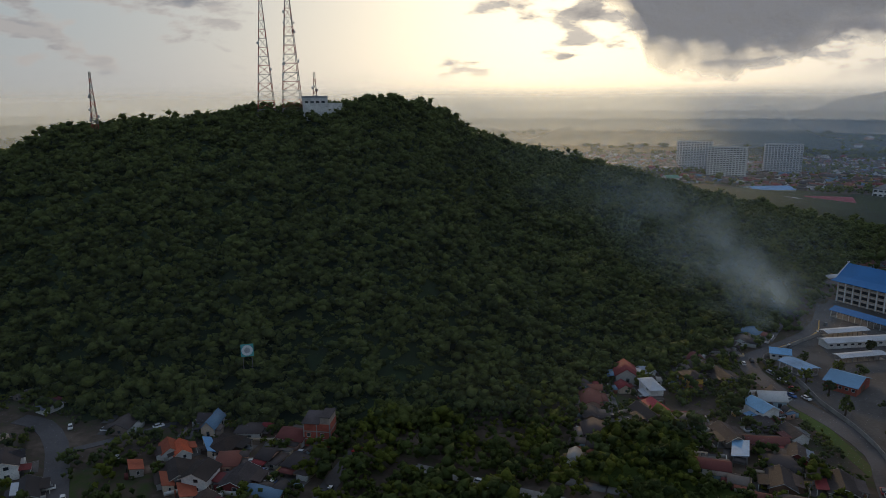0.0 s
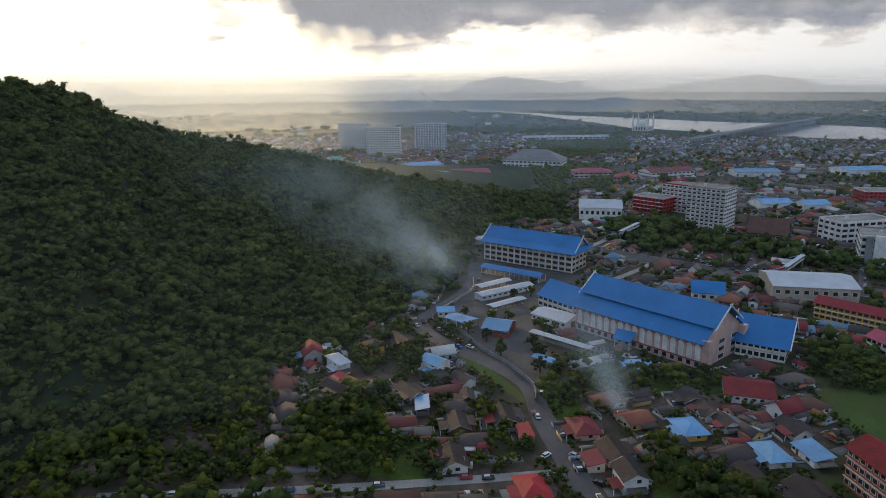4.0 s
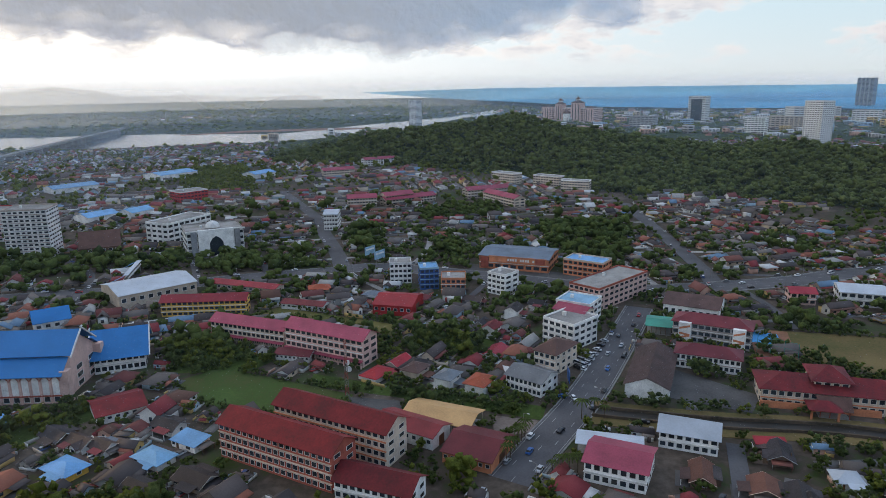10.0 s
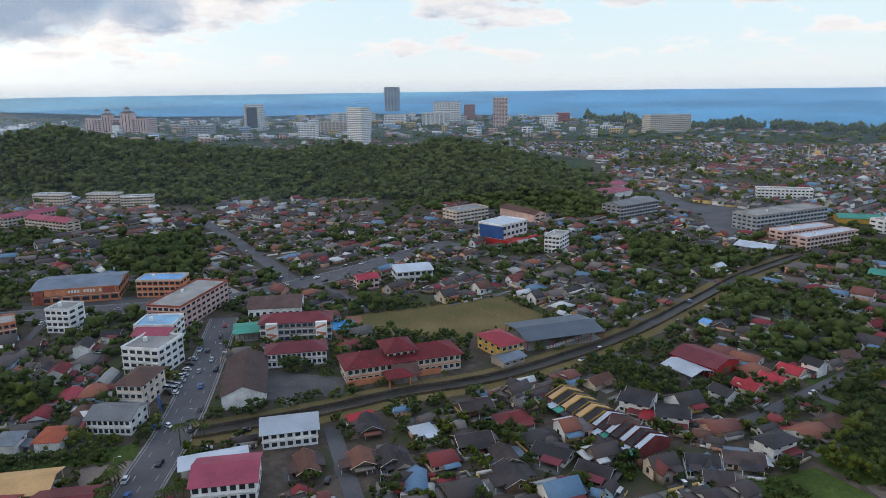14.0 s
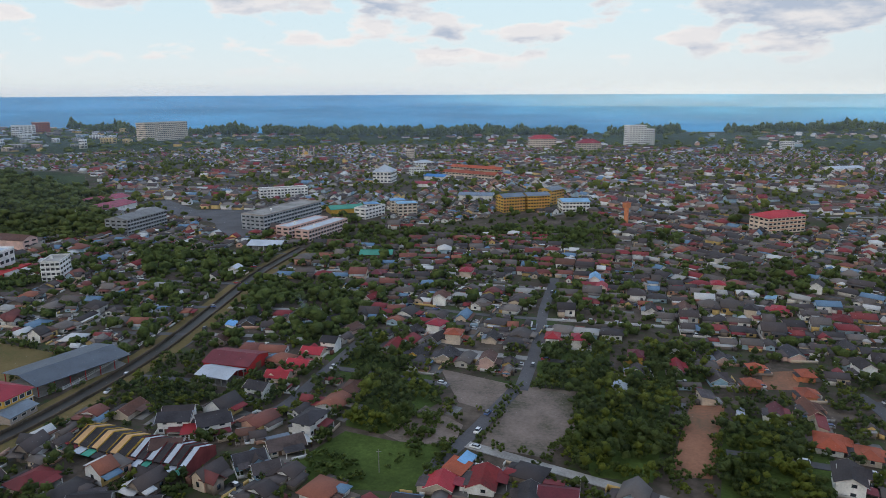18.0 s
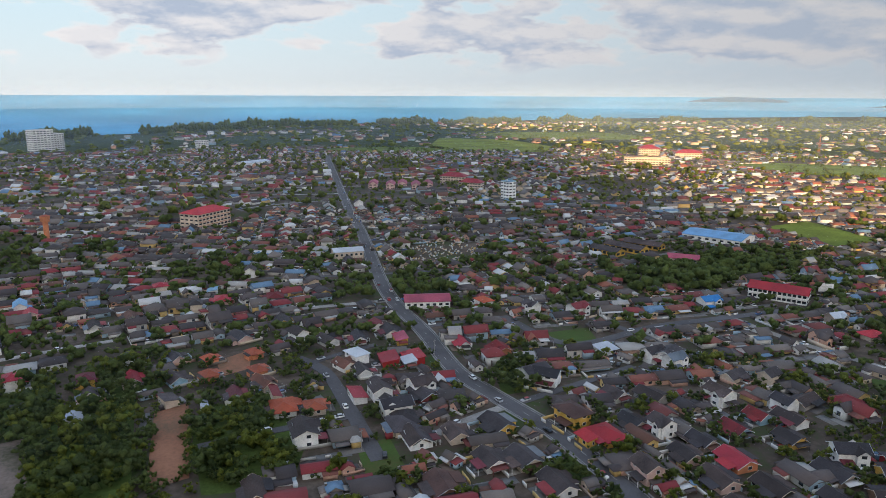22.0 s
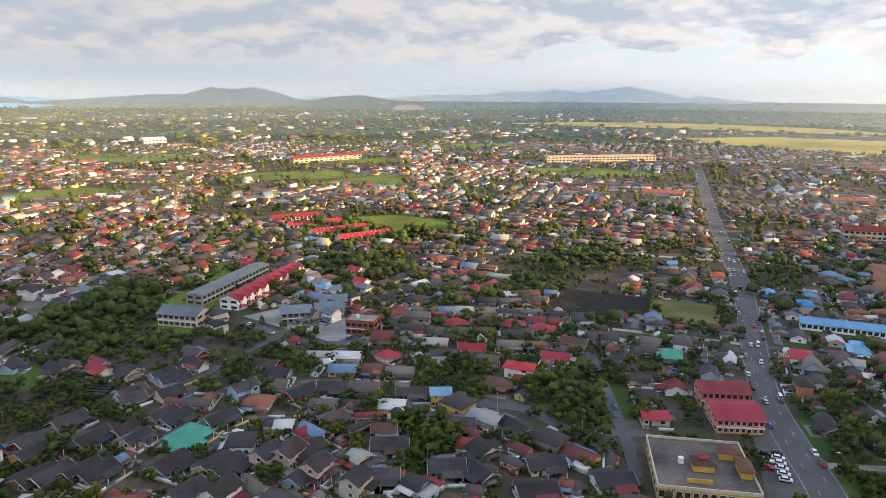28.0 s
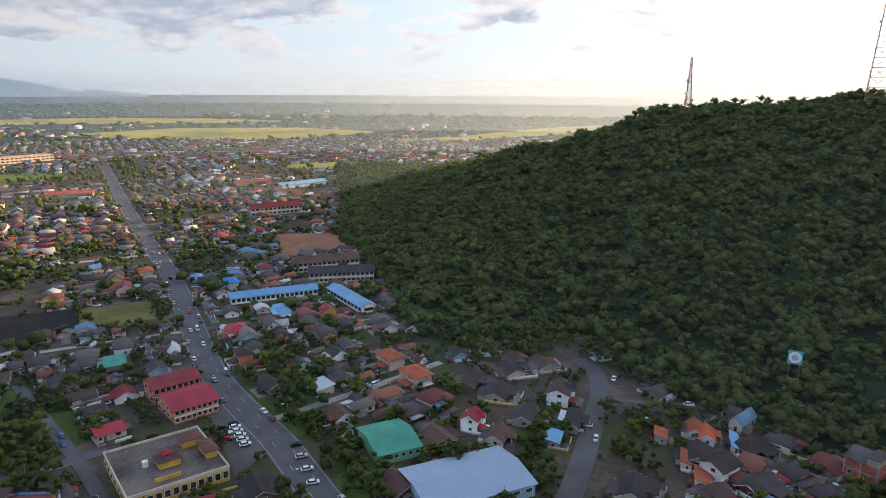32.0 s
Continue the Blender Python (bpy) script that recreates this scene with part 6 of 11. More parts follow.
hall("market_roof", "long market hall with red and white roofs", (634.5, -442.2), (652.4, -506.7), 34, 6, 3, "pink", "white", False, 10)
hall("market_roof", "long market hall with red and white roofs", (694.0, -471.7), (696.2, -532.4), 30, 6, 3, "pink", "white", False, 10)
block("hill_flats", "four-storey pale flats with orange bays", "flats", (888.1, 131.5), (868.4, 100.1), 16, 4, 3.2, "cream", "flat", "grey", 10, trim="white", single=False)
block("hill_flats", "four-storey pale flats with orange bays", "flats", (869.6, 76.3), (853.9, 43.5), 14, 4, 3.0, "cream", "flat", "grey", 10, trim="white", single=False)
block("hill_flats", "four-storey pale flats with orange bays", "flats", (826.1, 39.8), (819.6, 7.3), 14, 4, 3.0, "cream", "flat", "grey", 10, trim="white", single=False)
block("rose_quarters", "cream quarters with a long rose-red roof", "quarters", (752.1, 137.8), (784.1, 95.0), 14, 3, 3.1, "cream", "gable", "pink", 14, 3)
block("rose_quarters", "cream quarters with a long rose-red roof", "quarters", (746.2, 119.5), (702.0, 80.5), 14, 3, 3.1, "cream", "gable", "pink", 12, 3)
block("rose_quarters", "cream quarters with a long rose-red roof", "quarters", (692.9, 214.7), (736.9, 171.1), 14, 2, 3.1, "cream", "gable", "pink", 16, 3)
# ---- the far town by the sea ----
block("round_tower", "slim white high-rise by the river mouth", "tower", (2200.0, 595.6), (2187.6, 568.7), 30, 20, 3.6, "white", "flat", "grey", 5, single=False)
block("palace_hotel", "broad pink and white hotel with brown pointed turrets", "hotel", (2369.4, 182.5), (2283.4, 12.2), 60, 7, 6.0, "pink", "flat", "grey", 16, trim="white", single=False)


def palace_turrets():
    """Two stepped towers, corner pavilions and a gabled porch on the great hotel."""
    hotel = bpy.data.objects["palace_hotel"]
    for x, half, top in ((66, 13, 55), (128, 16, 60), (16, 14, 46), (176, 13, 44)):
        part("tower", Geo().box(x - half, -5, 0, x + half, 2 * half - 5, top), WALL["pink"], hotel)
        part("tower_roof", hip_roof(Geo(), x - half, x + half, -5, 2 * half - 5, top, top + (10 if top > 50 else 5), 1.5), ROOF["brown"], hotel)
        if top > 50:
            part("lantern", Geo().box(x - 5, half - 10, top + 2, x + 5, half, top + 11), WALL["white"], hotel)
            part("lantern_roof", hip_roof(Geo(), x - 5, x + 5, half - 10, half, top + 11, top + 20, 1.5), ROOF["brown"], hotel)
        for i in range(3):
            u = x - half + (i + 0.5) * half * 2 / 3
            part("tower_window", Geo().box(u - 1.1, -5.3, 6, u + 1.1, -4.9, top - 5), GLASS, hotel)
    part("porch", Geo().box(86, -12, 0, 108, -0.2, 26), WALL["white"], hotel)
    part("porch_roof", hip_roof(Geo(), 86, 108, -12, 0, 26, 36, 1.2), ROOF["brown"], hotel)


palace_turrets()
block("dark_glass_tower", "white-framed tower with a dark glass front", "tower", (2240.7, -265.1), (2217.2, -310.7), 40, 15, 5.2, "white", "flat", "grey", 5, trim="white", single=False)
block("ribbed_tower", "white ribbed apartment tower", "apartment block", (1480.2, -388.9), (1445.8, -411.5), 30, 22, 3.8, "white", "flat", "grey", 7, single=False)
block("tall_grey_tower", "tallest grey glass tower by the sea", "tower", (3307.2, -1062.3), (3273.5, -1114.9), 60, 26, 5.0, "grey", "flat", "grey", 4, single=False)
block("cream_tower", "cream tower with a red crown", "tower", (1966.8, -983.2), (1945.7, -1023.0), 40, 22, 4.1, "pink", "flat", "grey", 5, trim="white", single=False)
block("seafront_hotel", "long cream seafront hotel", "hotel", (1493.2, -1205.7), (1480.2, -1328.7), 40, 9, 5.0, "cream", "flat", "grey", 20, single=False)
block("seafront_flats", "white flats with red stripes by the sea", "flats", (2346.7, -934.5), (2299.2, -1016.9), 50, 11, 6.5, "white", "flat", "grey", 9, trim="brick", single=False)
block("white_mall", "broad white mall near the sea", "mall", (2226.3, -844.3), (2182.6, -923.2), 60, 6, 6.5, "white", "flat", "grey", 6, single=False)
block("brick_tower", "small red-brown tower by the sea", "tower", (2474.9, -1112.8), (2453.9, -1144.5), 40, 10, 5.8, "brick", "flat", "grey", 4, single=False)
block("pier_block", "white block with roof masts by the sea", "office", (2521.5, -631.0), (2555.6, -782.9), 60, 5, 7, "white", "flat", "grey", 8, single=False)
block("town_block", "pale concrete town block", "office", (1809.4, -345.3), (1790.1, -386.7), 40, 8, 4.5, "white", "flat", "grey", 6, single=False)
block("town_block", "pale concrete town block", "office", (1899.5, -413.7), (1862.7, -489.7), 40, 7, 5.0, "cream", "flat", "grey", 8, single=False)
block("town_block", "pale concrete town block", "office", (2031.7, -85.3), (2002.1, -146.8), 40, 6, 5.0, "grey", "flat", "grey", 6, single=False)
block("town_block", "pale concrete town block", "office", (2288.8, -731.3), (2256.0, -790.7), 50, 6, 5.5, "white", "flat", "grey", 6, single=False)
block("town_block", "pale concrete town block", "office", (2034.8, -1190.2), (2005.7, -1242.9), 50, 5, 5.5, "white", "flat", "grey", 6, single=False)
block("town_block", "brownish town block by the sea", "office", (2067.7, -1272.8), (2045.4, -1312.4), 50, 6, 5.5, "brick", "flat", "grey", 6, single=False)
glass_tower = bpy.data.objects["dark_glass_tower"]
part("glass_front", Geo().box(9, -0.9, 8, 42, -0.5, 70), GLASS, glass_tower, "tall dark glass front")
# ---- the eastern blocks ----
block("yellow_flats", "yellow walk-up flats with dark roofs", "flats", (280.2, -657.0), (263.9, -676.5), 18, 5, 3.2, "yellow", "gable", "steel", 8, 2.5, trim="orange", single=False)
block("yellow_flats", "yellow walk-up flats with dark roofs", "flats", (261.1, -677.4), (242.9, -694.2), 18, 5, 3.2, "yellow", "gable", "steel", 8, 2.5, trim="orange", single=False)
block("yellow_flats", "yellow walk-up flats with dark roofs", "flats", (252.8, -726.7), (245.8, -750.1), 18, 5, 3.2, "yellow", "gable", "steel", 5, 2.5, trim="orange", single=False)
block("blue_roof_hall", "white hall with a flat pale blue roof", "hall", (226.8, -688.1), (202.5, -703.1), 24, 3, 3.6, "white", "gable", "sky", 8, 2)
block("red_apartments", "cream four-storey flats with red hipped roofs", "flats", (29.7, -658.3), (1.7, -690.8), 22, 4, 3.6, "cream", "hip", "red", 9, 4.5, trim="orange")
block("grey_college", "long grey curved office block", "office", (435.2, -469.3), (441.2, -560.2), 26, 4, 3.5, "grey", "flat", "grey", 20, single=False)
block("pale_shop_row", "pinkish shop row with a pale flat roof", "shop row", (392.7, -453.0), (394.0, -509.4), 14, 3, 3.3, "pink", "flat", "white", 14, single=False)
block("pale_shop_row", "pinkish shop row with a pale flat roof", "shop row", (368.5, -449.9), (372.9, -510.9), 14, 3, 3.3, "pink", "flat", "white", 14, single=False)
block("white_shops", "white three-storey shop houses in a row", "shop row", (385.8, -559.2), (383.8, -590.8), 14, 3, 3.5, "white", "flat", "grey", 6, single=False)
block("white_shops", "white three-storey shop houses in a row", "shop row", (573.4, -614.6), (538.2, -658.9), 16, 3, 3.5, "white", "flat", "grey", 14, single=False)
block("white_dome_hall", "rounded white prayer hall", "prayer hall", (535.1, -795.5), (510.0, -803.3), 30, 3, 5, "white", "hip", "white", 5, 9, single=False)
block("beach_hotel", "beach hotel with a red roof", "hotel", (545.1, -1419.9), (497.2, -1450.7), 26, 5, 4.2, "cream", "hip", "red", 10, 8, trim="brick", single=False)
block("beach_hotel", "beach hotel with a red roof", "hotel", (429.9, -1396.4), (390.6, -1423.3), 26, 4, 4.2, "cream", "hip", "red", 9, 8, trim="brick", single=False)
block("white_hotel", "white hotel block by the shore", "hotel", (373.8, -1590.7), (342.2, -1618.7), 26, 10, 4.4, "white", "flat", "grey", 6, single=False)
block("white_hotel_wing", "white hotel wing by the shore", "hotel", (342.2, -1618.7), (327.9, -1641.7), 24, 8, 4.4, "white", "flat", "grey", 4, single=False)
block("long_red_terrace", "long cream terrace with an orange roof", "terrace", (482.2, -900.8), (392.6, -888.9), 12, 2, 4, "cream", "gable", "orange", 16, 3, single=False)
block("long_red_terrace", "long cream terrace with an orange roof", "terrace", (503.2, -968.1), (413.6, -958.0), 12, 2, 4, "cream", "gable", "orange", 16, 3, single=False)
hall("grey_long_roof", "long hall with a slate-blue roof", (359.9, -710.2), (322.3, -721.9), 26, 6, 2, "steel", "white", False, 8)
block("church_tower", "tall white and blue tower block among houses", "tower", (-306.7, -761.8), (-311.6, -749.3), 12, 6, 3.6, "white", "flat", "sky", 3, trim="sky")
for p in ((-183.9, -890.9), (-204.0, -876.6), (-221.6, -882.4), (-235.8, -865.4), (-253.2, -867.7)):
    block("rose_house", "long pink house under a rose-red roof", "house", p, (p[0] - 8.0, p[1] - 30.0), 11, 2, 3.0, "pink", "gable", "pink", 8, 3, single=False)
block("rose_school", "broad cream school with red hipped roofs", "school", (-278.9, -920.1), (-307.5, -898.5), 18, 3, 3.4, "cream", "hip", "red", 9, 5, single=False)
block("rose_school", "broad cream school with red hipped roofs", "school", (-284.7, -854.8), (-308.5, -836.4), 16, 3, 3.2, "cream", "hip", "red", 8, 4.5, single=False)
block("sunlit_hotel", "long cream hotel lit by the low sun", "hotel", (-661.0, -1068.4), (-729.3, -1033.1), 22, 3, 4.0, "cream", "flat", "tan", 16, single=False)
block("sunlit_hotel_wing", "cream hotel wing with a red hipped roof", "hotel", (-776.2, -1204.4), (-812.5, -1185.9), 30, 4, 4.0, "cream", "hip", "red", 9, 7, single=False)
block("sunlit_hotel_wing", "cream hotel wing with a red hipped roof", "hotel", (-815.9, -1140.9), (-859.4, -1118.6), 28, 3, 4.0, "cream", "hip", "red", 10, 6, single=False)
hall("blue_market_roof", "market with a wide pale blue sheet roof", (-374.0, -505.0), (-400.0, -462.0), 34, 5, 2.5, "sky", "white", False, 8)
hall("rose_roof_hall", "low hall with a rose-red sheet roof", (-310.6, -434.4), (-327.8, -420.7), 14, 4, 2, "pink", "cream", False, 5)
for a, b in (((-271.7, -483.1), (-281.5, -459.2)), ((-290.6, -492.5), (-304.0, -460.8)), ((-310.1, -495.0), (-325.9, -468.4))):
    block("roadside_row", "long low workshop row with yellow doors", "workshop", a, b, 12, 1, 4, "yellow", "gable", "grey", 6, 2.2)
block("red_terrace", "row of new white houses with a bright red roof", "terrace", (-306.0, -342.9), (-326.1, -316.4), 14, 2, 3.3, "white", "gable", "red", 12, 3)
# ---- new houses and market road ----
block("grey_shell_row", "long unfinished grey concrete terrace", "terrace", (-373.7, -162.5), (-447.8, -147.0), 11, 2, 3.2, "grey", "gable", "steel", 18, 0.8)
block("red_new_terrace", "new white terrace with a bright red roof", "terrace", (-367.4, -139.2), (-443.2, -123.6), 12, 2, 3.1, "white", "gable", "red", 14, 2.6)
for a, b in (((-346.0, -108.0), (-350.5, -93.0)), ((-353.0, -91.0), (-357.5, -77.0)), ((-368.0, -92.0), (-371.0, -78.0))):
    block("grey_house_shell", "new grey house shell with a slate roof", "house shell", a, b, 12, 2, 3.1, "grey", "gable", "steel", 5, 2.4)
block("pale_new_house", "new pale house with a slate roof", "house", (-340.0, -173.2), (-336.4, -150.7), 14, 2, 3.4, "cream", "gable", "steel", 7, 3)
block("brick_shell", "unfinished brick house shell", "house shell", (-333.9, -70.9), (-331.7, -55.9), 12, 2, 3.6, "brick", "flat", "grey", 5)
block("parking_mall", "low yellow mall with a stained parking roof", "mall", (-195.5, 54.6), (-192.3, 85.2), 32, 1, 4.6, "yellow", "flat", "slab", 12, trim="cream")
block("red_shops", "orange shop block with a maroon and red roof", "shop", (-240.4, 86.8), (-239.9, 103.6), 18, 2, 2.8, "orange", "gable", "red", 8, 2.4)
block("red_shops", "orange shop block with a maroon and red roof", "shop", (-261.4, 87.2), (-260.8, 105.7), 12, 2, 3.4, "orange", "gable", "maroon", 8, 2.4)
block("blue_school_row", "long white school row with a pale blue roof", "school", (-359.5, 167.5), (-343.8, 215.0), 10, 1, 4, "white", "gable", "sky", 18, 2)
block("blue_school_row", "long white school row with a pale blue roof", "school", (-341.7, 220.8), (-297.6, 213.8), 9, 1, 4, "white", "gable", "sky", 10, 2)
block("dark_school_row", "long cream school block with a dark roof", "school", (-367.5, 224.3), (-345.9, 258.9), 12, 2, 3.3, "cream", "gable", "dark", 14, 3)
block("dark_school_row", "long cream school block with a dark roof", "school", (-395.1, 229.3), (-378.2, 270.7), 12, 2, 3.3, "cream", "gable", "brown", 14, 3)
block("red_long_school", "long school block with a brick-red roof", "school", (-594.2, 302.4), (-583.5, 351.0), 14, 2, 4, "cream", "gable", "rust", 12, 3, single=False)
block("red_white_hall", "white hall with a bright red roof at the hill foot", "hall", (-559.0, 398.9), (-546.6, 423.3), 20, 2, 4, "white", "gable", "red", 6, 3)
hall("green_hall", "hall with a wide bright green sheet roof", (-167.0, 125.6), (-162.5, 140.5), 21, 4, 2.2, "teal", "green", False, 6)
hall("pale_blue_hall", "large workshop under a pale blue-white sheet roof", (-132.2, 117.7), (-121.1, 151.5), 24, 4.4, 1.8, "pale", "sky", False, 8)
block("lit_terrace", "very long cream terrace lit by the low sun", "terrace", (-1149.1, 98.5), (-1194.5, 284.3), 16, 3, 4, "cream", "flat", "tan", 30, single=False)
block("lit_school", "cream school lit by the low sun", "school", (-1114.7, -314.3), (-1206.2, -219.1), 16, 2, 4, "cream", "gable", "red", 14, 3, single=False)
block("white_far_mosque", "small white domed mosque", "mosque", (-1312.8, -103.4), (-1314.6, -87.5), 16, 2, 5, "white", "hip", "white", 3, 7, single=False)
block("white_far_hall", "white hall among sunlit houses", "hall", (-1419.8, -717.1), (-1452.5, -683.6), 30, 2, 6, "white", "gable", "white", 6, 4, single=False)
hall("long_barn", "long cream barn with an orange roof", (-829.0, 184.3), (-812.4, 227.5), 18, 4, 2.5, "orange", "cream", False, 8)
hall("long_barn", "long cream barn with an orange roof", (-782.7, 382.2), (-773.7, 422.9), 18, 4, 2.5, "orange", "cream", False, 8)
hall("long_barn", "long white hall with a pale blue roof", (-727.9, 412.3), (-729.2, 476.5), 18, 4, 2.5, "sky", "white", False, 8)
block("red_terrace", "long single-storey terrace under a red roof", "terrace", (-625.0, -199.9), (-645.5, -159.9), 10, 1, 3.4, "cream", "gable", "red", 12, 2.6, single=False)
block("red_terrace", "long single-storey terrace under a red roof", "terrace", (-594.2, -174.2), (-619.6, -132.5), 10, 1, 3.4, "cream", "gable", "red", 12, 2.6, single=False)
block("red_terrace", "long single-storey terrace under a red roof", "terrace", (-565.4, -145.7), (-595.0, -104.6), 10, 1, 3.4, "cream", "gable", "red", 12, 2.6, single=False)
block("red_terrace", "long single-storey terrace under a red roof", "terrace", (-544.3, -117.6), (-572.2, -79.8), 10, 1, 3.4, "cream", "gable", "red", 12, 2.6, single=False)
# ---- the hill ----
def radio_station():
    x, y = polar(540, 12.2)
    ob = thing("radio_station", x, y, lift(x, y) + 4, 100, "white flat-roofed radio station on the hill crest", "station")
    part("main_block", Geo().box(-8, -9, -8, 8, 9, 9), WALL["white"], ob)
    part("roof_screen", Geo().box(-8.3, -9.3, 9, 8.3, 9.3, 10.2), WALL["grey"], ob)
    part("side_block", Geo().box(-6, -20, -8, 6, -9.02, 5), WALL["white"], ob)
    for i in range(4):
        window(ob, -8.03, -6 + 4 * i, 5, 2.6, 1.6, 90)


radio_station()
for b, r, h, f, t, n_, d, s in ((16.0, 548, 96, 13, 2.0, 15, 3, 3), (14.0, 545, 104, 15, 2.6, 16, 12, 4), (12.2, 550, 30, 4, 1.4, 7, 2, 5), (28.3, 556, 44, 5.0, 1.2, 11, 6, 6)):
    x, y = polar(r, b)
    lattice("radio_mast", "tall red and white lattice radio mast on the hill" if h > 50 else "slim lattice mast with drums on the hill", x, y, lift(x, y) - 1.0, h, f, t, n_, d, s)


def hill_sign():
    x, y = polar(286, 18.75)
    ob = thing("hill_sign", x, y, 19.6, 18.6, "square teal sign with a white disc on the hillside", "sign")
    part("board", Geo().box(-2.6, -0.1, 0, 2.6, 0.1, 5.4), surface("sign_teal", (0.10, 0.42, 0.40), 0.6, 0.15, 2.0, 0.3, 0.02), ob)
    disc = Geo()
    disc.poly(*[(2.3 * math.cos(math.tau * i / 28), -0.13, 2.7 + 2.3 * math.sin(math.tau * i / 28)) for i in range(28)])
    part("disc", disc, surface("sign_white", (0.75, 0.78, 0.78), 0.6, 0.1, 2.0, 0.3, 0.02), ob)
    ring = Geo().poly(*[(1.2 * math.cos(math.tau * i / 24), -0.16, 2.7 + 1.2 * math.sin(math.tau * i / 24)) for i in range(24)])
    part("emblem", ring, surface("sign_grey", (0.45, 0.47, 0.50), 0.6, 0.2, 2.0, 0.3, 0.02), ob, "plain grey round emblem")
    for s in (-1.8, 1.8):
        part("post", Geo().box(s - 0.12, 0.12, -6, s + 0.12, 0.36, 4.5), STEEL, ob)


hill_sign()


def brick_shell():
    x, y = (-54.5, 235.1)
    ob = thing("brick_house_shell", x, y, 0, -6, "tall unfinished orange brick house at the forest edge", "house shell")
    part("wall", Geo().box(-5, -4, 0, 5, 4, 9), WALL["brick"], ob)
    for z in (2.9, 5.9):
        part("ring_beam", Geo().box(-5.08, -4.08, z, 5.08, 4.08, z + 0.4), CONCRETE, ob)
    for sx in (-5.1, -0.2, 4.7):
        part("column", Geo().box(sx, -4.12, 0, sx + 0.4, -3.7, 9.2), CONCRETE, ob)
    part("roof", Geo().slab([(-5.6, -4.8, 9.4), (1.2, -4.8, 9.4), (1.2, 4.6, 10.4), (-5.6, 4.6, 10.4)], 0.15), ROOF["grey"], ob)
    part("stair_house", Geo().box(1.3, -3.8, 9.0, 4.9, 3.8, 11.6), WALL["grey"], ob)
    part("stair_roof", Geo().box(1.1, -4.1, 11.6, 5.2, 4.1, 11.8), ROOF["grey"], ob)
    part("side_canopy", Geo().slab([(5.1, -5, 3), (10, -5, 2.4), (10, 3, 2.4), (5.1, 3, 3)], 0.12), ROOF["brown"], ob)
    for z in (1.0, 4.0):
        for sx in (-3, 2):
            window(ob, sx, -4.04, z, 1.4, 1.4, 0)


brick_shell()


def court_front():
    """Great arch, dome and attic of the court house."""
    a, b = (452.9, 296.7), (478.9, 264.1)
    turn, length = frontage(a, b)
    ob = thing("court_portal", a[0], a[1], 0, turn, "pale stone portal with a dark pointed arch and a dome", "portal")
    c = length / 2
    part("portal_wall", Geo().box(c - 13, -2.5, 0, c + 13, -0.02, 20), WALL["white"], ob)
    arch = Geo().poly((c - 5, -2.55, 0), (c + 5, -2.55, 0), (c + 5, -2.55, 10), (c + 2.8, -2.55, 13.2), (c, -2.55, 15), (c - 2.8, -2.55, 13.2), (c - 5, -2.55, 10))
    part("arch", arch, GLASS, ob, "dark pointed arch")
    for s in (-1, 1):
        part("corner_pier", Geo().box(c + s * 16 - 2, -1.2, 0, c + s * 16 + 2, -0.02, 19), WALL["grey"], ob)
    part("cornice", Geo().box(-1, -1, 18.4, length + 1, 0, 19.6), TRIM, ob)
    d = Geo()
    for i in range(7):
        z0, z1 = math.sin(i / 7 * math.pi / 2), math.sin((i + 1) / 7 * math.pi / 2)
        d.tube(c, 14, 19 + 5 * z0, 19 + 5 * z1, 5.5 * math.cos(i / 7 * math.pi / 2), 5.5 * math.cos((i + 1) / 7 * math.pi / 2), 18)
    part("dome", d, TRIM, ob, "pale round dome")


court_front()


def river_bridge():
    """A long concrete bridge on piers over the river."""
    a, b = Vector((945.4, 967.9)), Vector((1769.4, 1320.0))
    d = b - a
    turn, length = math.degrees(math.atan2(d.y, d.x)), d.length
    ob = thing("river_bridge", a.x, a.y, 0, turn, "long pale concrete road bridge on piers over the river", "bridge")
    part("deck", Geo().box(0, -8, 12, length, 8, 14), CONCRETE, ob)
    for s in (-8.2, 7.8):
        part("parapet", Geo().box(0, s, 14, length, s + 0.4, 15.2), KERB, ob)
    for i in range(1, int(length / 45)):
        part("pier", Geo().box(i * 45 - 1.5, -7, -2, i * 45 + 1.5, 7, 12), CONCRETE, ob)


river_bridge()


